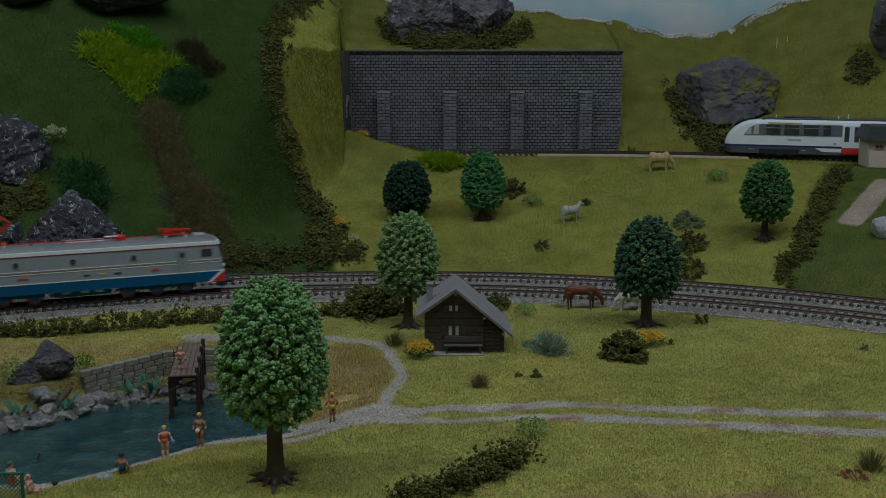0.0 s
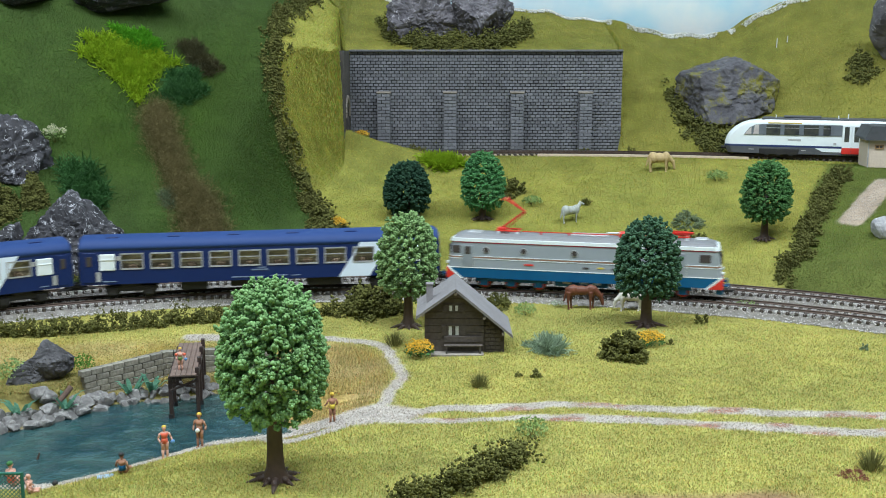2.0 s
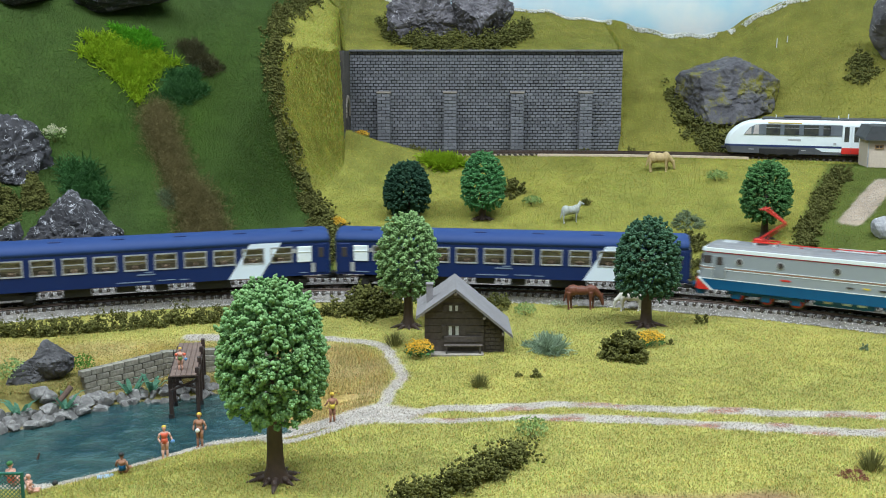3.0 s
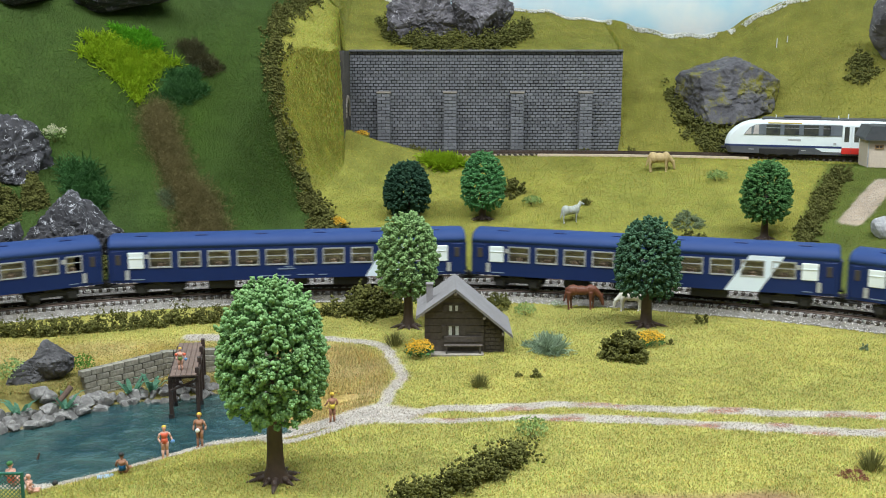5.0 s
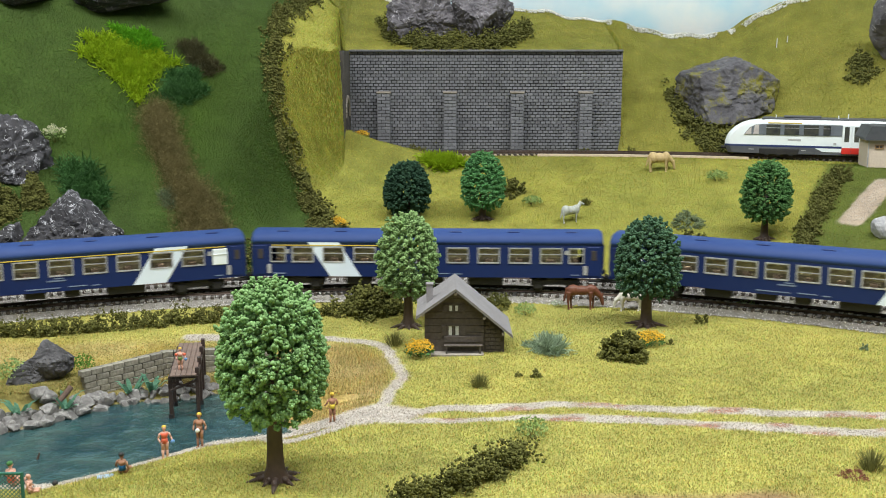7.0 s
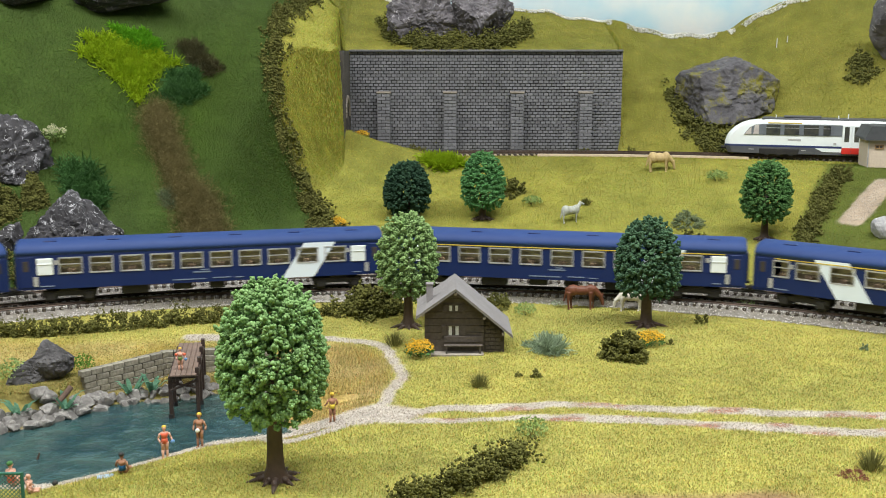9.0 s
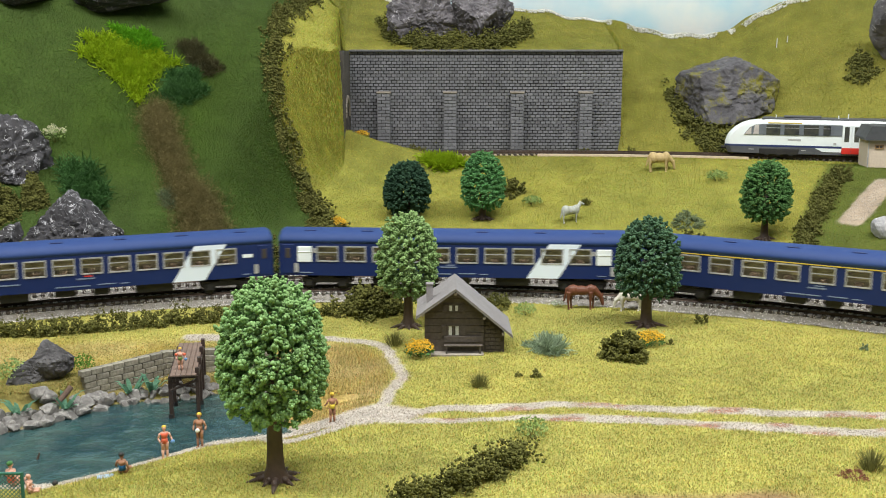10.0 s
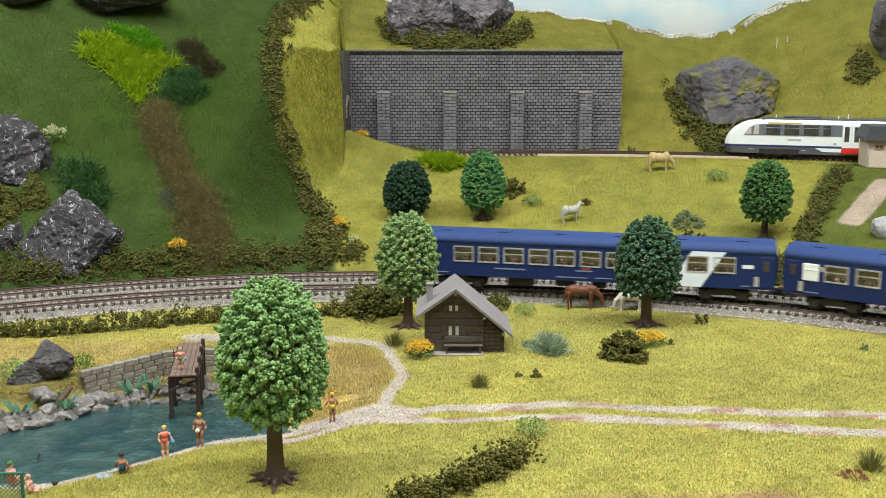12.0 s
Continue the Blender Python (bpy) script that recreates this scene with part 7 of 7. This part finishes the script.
def leafy(x, y, w, h, leaf, seed, label, flower=None, n=260, name="shrub"):
    """A twiggy little plant with small leaves, and blossoms where it flowers."""
    rng = np.random.default_rng(seed)
    t = thing(name, pose(x, y, ground_at(x, y)), label, "plant")
    ph, r = rng.random(n) * 6.28, np.sqrt(rng.random(n))
    top = h * (0.35 + 0.65 * rng.random(n)) * (1 - 0.35 * r ** 2)
    c = np.c_[np.cos(ph) * r * w / 2, np.sin(ph) * r * w / 2, top]
    s = w * 0.055
    a = rng.normal(0, 1, (n, 3))
    a /= np.linalg.norm(a, axis=1)[:, None]
    b = np.cross(a, rng.normal(0, 1, (n, 3)))
    b /= np.linalg.norm(b, axis=1)[:, None]
    v = np.stack([c - a * s, c + b * s * 0.55, c + a * s, c - b * s * 0.55], 1).reshape(-1, 3)
    o = new("leaves", arrays("leaves", v, np.arange(4 * n).reshape(-1, 4), M_green[leaf]))
    o.parent = t
    bm = bmesh.new()
    for i in range(9):
        k = rng.integers(n)
        rod(bm, (0, 0, -0.001), tuple(c[k]), w * 0.012, w * 0.006, 5)
    part("stems", bm, M_green["olive"], t)
    if flower:
        k = c[top > h * 0.45]
        k = k + np.array((0, 0, h * 0.12))
        k = np.concatenate([k, k + rng.normal(0, w * 0.05, k.shape)])
        fv, ff = blobs(k, np.full(len(k), w * 0.028), rng)
        o = new("blossoms", arrays("blossoms", fv, ff, M_green[flower]))
        o.parent = t
    return t


def tuft(x, y, w, h, colour, seed, label, n=170):
    """A tussock of long grass blades."""
    rng = np.random.default_rng(seed)
    a, r = rng.random(n) * 6.28, rng.random(n) ** 0.6
    root = np.c_[np.cos(a) * r * w * 0.22, np.sin(a) * r * w * 0.22, np.full(n, -0.0005)]
    tip = np.c_[np.cos(a) * r * w * 0.55, np.sin(a) * r * w * 0.55, h * (0.6 + 0.4 * rng.random(n)) * (1 - 0.3 * r)]
    sd = np.c_[-np.sin(a), np.cos(a), np.zeros(n)] * 0.00022
    mid = (root + tip) / 2 + np.array((0, 0, h * 0.12))
    v = np.stack([root - sd, root + sd, mid + sd * 0.8, mid - sd * 0.8, tip], 1).reshape(-1, 3)
    b = 5 * np.arange(n)[:, None]
    f = np.concatenate([b + np.array([[0, 1, 2]]), b + np.array([[0, 2, 3]]), b + np.array([[3, 2, 4]])])
    ob = new("grass_tuft", arrays("grass_tuft", v, f, M_green[colour]))
    ob.location = (x, y, ground_at(x, y))
    return tagged(ob, label, "grass tuft")


GOLD = "low bush with orange-yellow blossoms"
leafy(-0.0165, 0.7215, 0.021, 0.0105, "mid", 1, GOLD + " beside the hut", "gold", 320)
leafy(0.1505, 0.752, 0.021, 0.0095, "mid", 2, GOLD + " behind the shrub", "gold", 320)
leafy(-0.2478, 0.984, 0.018, 0.013, "olive", 3, GOLD + " above the hedge", "gold", 420)
leafy(-0.1055, 1.058, 0.019, 0.012, "olive", 4, GOLD + " in the hedge", "gold", 420)
leafy(-0.0945, 1.250, 0.018, 0.010, "olive", 5, GOLD + " at the wall", "gold", 300)
PALE = "small pale green leafy shrub"
leafy(0.0669, 0.846, 0.018, 0.011, "pale", 6, PALE + " on the meadow")
leafy(0.2480, 0.850, 0.019, 0.012, "pale", 7, PALE + " beside the track")
leafy(0.0487, 0.562, 0.019, 0.0125, "pale", 8, PALE + " in the front meadow")
leafy(0.0935, 1.110, 0.022, 0.010, "pale", 9, PALE + " on the slope")
leafy(0.2925, 1.136, 0.023, 0.012, "pale", 10, PALE + " on the upper meadow")
leafy(-0.2405, 0.688, 0.016, 0.014, "fresh", 11, "fresh green leafy shrub beside the dark boulder")
leafy(-0.2790, 0.668, 0.022, 0.015, "pale", 12, "pale green leafy shrub above the pond stones")
leafy(-0.3750, 1.034, 0.024, 0.015, "pale", 13, "twiggy shrub with pale blossoms on the dark hillside", "cream", 120)
leafy(-0.0880, 1.030, 0.014, 0.009, "pale", 14, "small shrub with pale blossoms at the hedge", "cream", 120)
leafy(0.0965, 0.872, 0.012, 0.006, "bluish", 15, "small blue-green weeds beside the track", None, 120)
tuft(-0.0350, 0.754, 0.024, 0.013, "moss", 1, "brownish green tussock of long grass beside the hut")
tuft(0.0235, 0.655, 0.020, 0.011, "moss", 2, "brownish green tussock of long grass on the meadow")
tuft(0.2195, 0.518, 0.022, 0.013, "moss", 3, "dark green tussock of long grass in the front meadow")
tuft(0.1485, 1.100, 0.016, 0.010, "moss", 4, "dark brown-green tussock on the slope")
bush(0.2060, 0.507, 0.0150, 0.0035, "rust", 30, "patch of reddish brown dead leaves in the grass", 60, name="leaf_patch")
for i, (x, y) in enumerate(((-0.2605, 0.628), (-0.236, 0.640), (-0.2045, 0.672), (-0.192, 0.676), (-0.128, 0.690))):
    rng = random.Random(i)
    t = thing("water_plant", pose(x, y, ground_at(x, y)), "broad-leaved bluish green plant at the pond's edge", "plant", "plants at the pond")
    for k in range(9):
        a, L, up_ = k * 0.7 + rng.random(), rng.uniform(0.0090, 0.0135), rng.uniform(0.6, 1.3)
        bm = bmesh.new()
        ca, sa = math.cos(a), math.sin(a)
        q = []
        for u, wd, hh in ((0, 0.0007, 0), (0.35, 0.0017, 0.5), (0.7, 0.0012, 0.9), (1.0, 0.0001, 0.95)):
            for s in (-1, 1):
                q.append(bm.verts.new((ca * u * L - sa * wd * s, sa * u * L + ca * wd * s, hh * L * up_ + 0.0003 * abs(s))))
        for j in range(3):
            bm.faces.new((q[2 * j], q[2 * j + 1], q[2 * j + 3], q[2 * j + 2]))
        bmesh.ops.solidify(bm, geom=bm.faces[:], thickness=0.0002)
        part("leaf", bm, M_green["agave"], t)


def log():
    t = thing("driftwood_log", pose(-0.2405, 0.640, -0.0245), "broken brown log with a pale split end", "log")
    bm = bmesh.new()
    rod(bm, (-0.006, -0.008, 0.001), (0.004, 0.012, 0.0150), 0.0016, 0.0019, 10)
    rod(bm, (-0.001, 0.002, 0.008), (-0.0035, 0.002, 0.0105), 0.0008, 0.0006, 6)
    part("log_body", bm, M_log, t)
    bm = bmesh.new()
    for k in range(5):
        rod(bm, (-0.0060 + 0.0005 * (k - 2), -0.0080, 0.0012), (-0.0078 + 0.0010 * k, -0.0115, -0.0006 - 0.0003 * (k % 2)), 0.0007, 0.0002, 5)
    part("split_end", bm, M_beam, t)
    t = thing("dead_stump", pose(-0.2280, 0.566, ground_at(-0.2280, 0.566)), "thin brown dead stem at the water", "stump")
    bm = bmesh.new()
    rod(bm, (0, 0, -0.002), (0.001, 0.001, 0.010), 0.0007, 0.0006, 7)
    rod(bm, (0.001, 0.001, 0.010), (0.0025, 0.001, 0.014), 0.0008, 0.0004, 7)
    part("stem", bm, M_log, t)


log()


# ---- figures: one plain mesh each ----
def doll(x, y, z, turn, label, suit, hair, stand=True, scale=1.0, skin=0, extra=None):
    bm = bmesh.new()
    s = scale
    hip, neck = (0.0098, 0.0160) if stand else (0.0030, 0.0085)
    if stand:
        for k in (-1, 1):
            rod(bm, (k * 0.0013, 0, 0.0), (k * 0.0011, 0, 0.0052), 0.0006, 0.0009, 8, 0)
            rod(bm, (k * 0.0011, 0, 0.0050), (k * 0.0010, 0, hip), 0.0009, 0.0013, 8, 0)
            ball(bm, (k * 0.0014, -0.0008, 0.0004), (0.0007, 0.0014, 0.0005), 1, 0)
    else:
        for k in (-1, 1):
            rod(bm, (k * 0.0013, 0, 0.0018), (k * 0.0018, -0.006, 0.0022), 0.0012, 0.0008, 8, 0)
    rod(bm, (0, 0, hip - 0.0004), (0, 0, hip + 0.0026), 0.0020, 0.0017, 10, 1)
    rod(bm, (0, 0, hip + 0.0024), (0, 0.0001, neck - 0.0006), 0.0017, 0.0023, 10, 1 if suit[1] else 0)
    ball(bm, (0, 0, neck - 0.0008), (0.0025, 0.0013, 0.0009), 2, 0)
    rod(bm, (0, 0, neck - 0.0006), (0, 0, neck + 0.0010), 0.0007, seg=8, mat=0)
    ball(bm, (0, -0.0001, neck + 0.0021), (0.0012, 0.0013, 0.0015), 2, 0)
    ball(bm, (0, 0.0003, neck + 0.0027), (0.0014, 0.0015, 0.0012), 2, 2)
    for k, el, hn in ((-1, (0.0034, 0.0004, neck - 0.0038), (0.0026, -0.0022, neck - 0.0056)), (1, (0.0036, 0.0, neck - 0.0036), (0.0042, -0.0020, neck - 0.0050))):
        rod(bm, (k * 0.0024, 0, neck - 0.0009), (k * el[0], el[1], el[2]), 0.0007, 0.0006, 7, 0)
        rod(bm, (k * el[0], el[1], el[2]), (k * hn[0], hn[1], hn[2]), 0.0006, 0.0005, 7, 0)
        if extra == "floats":
            ball(bm, (k * 0.0031, 0, neck - 0.0022), (0.0014, 0.0013, 0.0013), 2, 3)
    if extra in ("ball", "floats", "bucket"):
        ball(bm, ((0.0044 if extra != "ball" else 0.0), -0.0028, neck - 0.0055), 0.0013, 2, 4)
    for v in bm.verts:
        v.co *= s
    ob = new("figurine", mesh_of("figurine", bm, [M_skin[skin], suit[0], hair, M_orange, M_ballc[0 if extra == "ball" else 1]], True))
    ob.matrix_world = pose(x, y, z, 0, 0, turn)
    return tagged(ob, label, "figurine", "bathers at the pond")


doll(-0.1545, 0.5640, ground_at(-0.1545, 0.564) - 0.0002, 20, "small painted figurine in an orange swimsuit", (M_orange, True), M_blond, extra="bucket", scale=0.97)
doll(-0.1390, 0.5815, ground_at(-0.139, 0.5815) - 0.0002, -10, "small painted figurine holding a white ball", (M_skin2, False), M_blond, skin=1, extra="ball", scale=1.05)
doll(-0.0655, 0.6050, ground_at(-0.0655, 0.605) - 0.0002, 200, "small painted figurine in yellow trunks seen from behind", (M_yellow, False), M_blond, skin=1, scale=0.95)
doll(-0.1690, 0.5330, ground_at(-0.169, 0.533), 170, "small sunburnt figurine sitting on the beach", (M_lblue, False), M_black, False, skin=1)
doll(-0.1640, 0.6440, 0.0036, 10, "small painted child figurine with orange arm floats on the jetty", (M_green["pale"], False), M_blond, scale=0.78, extra="floats")
doll(-0.2240, 0.5240, ground_at(-0.224, 0.524), 150, "small figurine with a green cap sitting on the beach", (M_orange, False), M_green["vivid"], False, scale=1.15)
doll(-0.2085, 0.5080, ground_at(-0.2085, 0.508), 100, "small pink figurine lying low on the beach", (M_skin[0], True), M_skin[0], False, scale=0.85)
bm = bmesh.new()
box(bm, 0, 0, 0.0004, 0.0085, 0.005, 0.0008, 0.0003)
o = new("beach_towel", mesh_of("beach_towel", bm, M_towel))
o.matrix_world = pose(-0.1775, 0.531, ground_at(-0.1775, 0.531), 0, 0, 20)
tagged(o, "pale blue towel on the beach", "towel")
bm = bmesh.new()
ball(bm, (0, 0, 0.0015), 0.0016, 2)
o = new("beach_ball", mesh_of("beach_ball", bm, M_black, True))
o.matrix_world = pose(-0.2010, 0.523, ground_at(-0.2010, 0.523))
tagged(o, "small black ball on the beach", "ball")


# ---- horses: one plain mesh each ----
def horse(x, y, turn, mat, label, graze, scale=1.0, girth=1.0):
    """A grazing or standing horse figure, head at +x."""
    bm = bmesh.new()
    ball(bm, (-0.0065, 0, 0.0148), (0.0055, 0.0036 * girth, 0.0044 * girth), 2)
    ball(bm, (0.0, 0, 0.0146), (0.0075, 0.0034 * girth, 0.0038 * girth), 2)
    ball(bm, (0.0070, 0, 0.0150), (0.0046, 0.0031 * girth, 0.0043 * girth), 2)
    if graze:
        rod(bm, (0.0085, 0, 0.0160), (0.0150, 0, 0.0095), 0.0031, 0.0018, 10)
        rod(bm, (0.0145, 0, 0.0105), (0.0165, 0, 0.0030), 0.0018, 0.0011, 10)
        ears = (0.0158, 0.0115)
    else:
        rod(bm, (0.0085, 0, 0.0165), (0.0130, 0, 0.0225), 0.0030, 0.0018, 10)
        rod(bm, (0.0120, 0, 0.0232), (0.0180, 0, 0.0205), 0.0018, 0.0011, 10)
        ears = (0.0118, 0.0250)
    for k in (-1, 1):
        rod(bm, (ears[0], k * 0.001, ears[1] - 0.001), (ears[0] + 0.0006, k * 0.0012, ears[1] + 0.0016), 0.0006, 0.0002, 5)
        for lx, fx in ((-0.0085, 0.0006), (0.0078, 0.0)):
            dx = 0.0012 * k
            rod(bm, (lx + dx, k * 0.0018, 0.0135), (lx + dx - fx, k * 0.0020, 0.0065), 0.0020, 0.0010, 8)
            rod(bm, (lx + dx - fx, k * 0.0020, 0.0067), (lx + dx, k * 0.0020, 0.0010), 0.0009, 0.0007, 8)
            rod(bm, (lx + dx, k * 0.0020, 0.0012), (lx + dx + 0.0003, k * 0.0020, 0.0), 0.0009, 0.0012, 8)
    rod(bm, (-0.0112, 0, 0.0165), (-0.0132, 0, 0.0060), 0.0010, 0.0007, 7)
    for v in bm.verts:
        v.co *= scale
    ob = new("horse_figure", mesh_of("horse_figure", bm, mat, True))
    md = ob.modifiers.new("fuse", "REMESH")
    md.mode, md.voxel_size, md.use_smooth_shade = "VOXEL", 0.00042, True
    sm = ob.modifiers.new("ease", "SMOOTH")
    sm.iterations, sm.factor = 4, 0.5
    ob.matrix_world = pose(x, y, ground_at(x, y) - 0.0002, 0, 0, turn)
    return tagged(ob, label, "horse figure", "animal figures")


horse(0.1150, 0.866, 0, M_bay, "chestnut brown horse figure grazing beside the track", True, 1.10)
horse(0.1545, 0.858, 180, M_white2, "white pony figure grazing behind the tree", True, 0.86, 1.25)
horse(0.1285, 1.066, 25, M_greyh, "pale grey pony figure on the slope", False, 0.88, 1.4)
horse(0.2390, 1.180, 5, M_tan, "tan pony figure on the upper meadow", True, 1.08, 1.4)


def fence():
    t = thing("mesh_fence", pose(-0.2350, 0.470, -0.0102), "green framed wire mesh fence panel", "fence")
    bm = bmesh.new()
    for x in (0.0, 0.0390):
        rod(bm, (x, 0, 0), (x, 0, 0.0178), 0.0009, seg=8)
        part("post", bm, M_fgreen, t)
        bm = bmesh.new()
    for z in (0.0010, 0.0172):
        rod(bm, (0, 0, z), (0.039, 0, z), 0.0007, seg=8)
    part("rail", bm, M_fgreen, t)
    bm = bmesh.new()
    for i in range(-8, 20):
        for s in (-1, 1):
            x0 = i * 0.0020
            x1 = x0 + 0.016
            a, b = max(x0, 0.0), min(x1, 0.039)
            if b - a < 0.001:
                continue
            za, zb_ = (a - x0) + 0.0011, (b - x0) + 0.0011
            if s < 0:
                za, zb_ = 0.0182 - za, 0.0182 - zb_
            rod(bm, (a, s * 0.0002, za), (b, s * 0.0002, zb_), 0.00018, seg=4)
    part("wire_mesh", bm, M_fgreen, t)


fence()


def path_gravel():
    """Loose grit on the paths."""
    rng = np.random.default_rng(21)
    n = 150000
    y = 0.46 + 0.36 * rng.random(n)
    x = -0.32 + 0.66 * rng.random(n)
    g = path_masks(x, y)
    k = (rng.random(n) < sstep(0.3, 0.8, g)) & (pond_depth(x, y) < 0.002)
    x, y = x[k], y[k]
    x2, y2 = 0.36 + 0.09 * rng.random(6000), 1.0 + 0.13 * rng.random(6000)
    k = rng.random(6000) < sstep(0.3, 0.8, path_masks(x2, y2))
    x, y = np.r_[x, x2[k]], np.r_[y, y2[k]]
    stones("gravel", np.c_[x, y, height(x, y) + 0.0001], 0.00042, M_gravel, rng, "fine pale grit on the footpaths and cart way", "gravel")


path_gravel()


def stakes():
    for x, y, h in ((0.4252, 1.3869, 0.013), (0.4395, 1.3903, 0.009)):
        t = thing("stake", pose(x, y, ground_at(x, y) - 0.001), "thin pale wooden stake in the hillside grass", "stake")
        bm = bmesh.new()
        rod(bm, (0, 0, 0), (0.0006, 0, h), 0.0007, 0.0005, 6)
        part("post", bm, M_curtain, t)


stakes()


def dry_grass():
    """Longer straw-coloured fibres inside the path loop, above the pond wall and along the beach."""
    rng = np.random.default_rng(77)
    n = 60000
    x, y = -0.36 + 0.34 * rng.random(n), 0.47 + 0.30 * rng.random(n)
    a, b = (x + 0.082) / 0.054, (y - 0.676) / 0.098
    k = sstep(0.95, 0.8, np.sqrt(a * a + b * b)) * 0.75
    wy = np.interp(x, (-0.30, -0.236, -0.194, -0.130), (0.66, 0.680, 0.728, 0.742))
    k = np.maximum(k, sstep(0.0, 0.006, y - wy) * sstep(0.035, 0.015, y - wy) * sstep(-0.15, -0.17, x) * 0.6)
    front = np.interp(x, (-0.42, -0.235, -0.205, -0.181, -0.156, -0.134, -0.106, -0.06, -0.02), (0.50, 0.533, 0.535, 0.555, 0.5785, 0.5985, 0.608, 0.612, 0.61))
    k = np.maximum(k, np.exp(-((y - front + 0.032) / 0.007) ** 2) * 0.45)
    k = k * (1 - sstep(0.3, 0.6, path_masks(x, y))) * (pond_depth(x, y) < -0.012)
    keep = rng.random(n) < k
    x, y = x[keep], y[keep]
    n = len(x)
    z = height(x, y)
    L = 0.0022 + 0.0026 * rng.random(n)
    t = rng.random(n) * 6.28
    lean = 0.15 + 0.6 * rng.random(n)
    w = 0.00016
    v = np.stack([np.c_[x - np.sin(t) * w, y + np.cos(t) * w, z - 0.0004], np.c_[x + np.sin(t) * w, y - np.cos(t) * w, z - 0.0004], np.c_[x + np.cos(t) * L * lean, y + np.sin(t) * L * lean, z + L]], 1).reshape(-1, 3)
    mixf = rng.random((n, 1))
    c = (np.array((0.50, 0.40, 0.18)) * mixf + np.array((0.36, 0.36, 0.13)) * (1 - mixf)) * (0.7 + 0.6 * rng.random((n, 1)))
    ob = new("dry_grass", arrays("dry_grass", v, np.arange(3 * n).reshape(-1, 3), M_grass, False, np.repeat(c, 3, 0)))
    tagged(ob, "longer straw-coloured dry grass beside the pond and path", "grass", kind="stuff")


dry_grass()


motions()
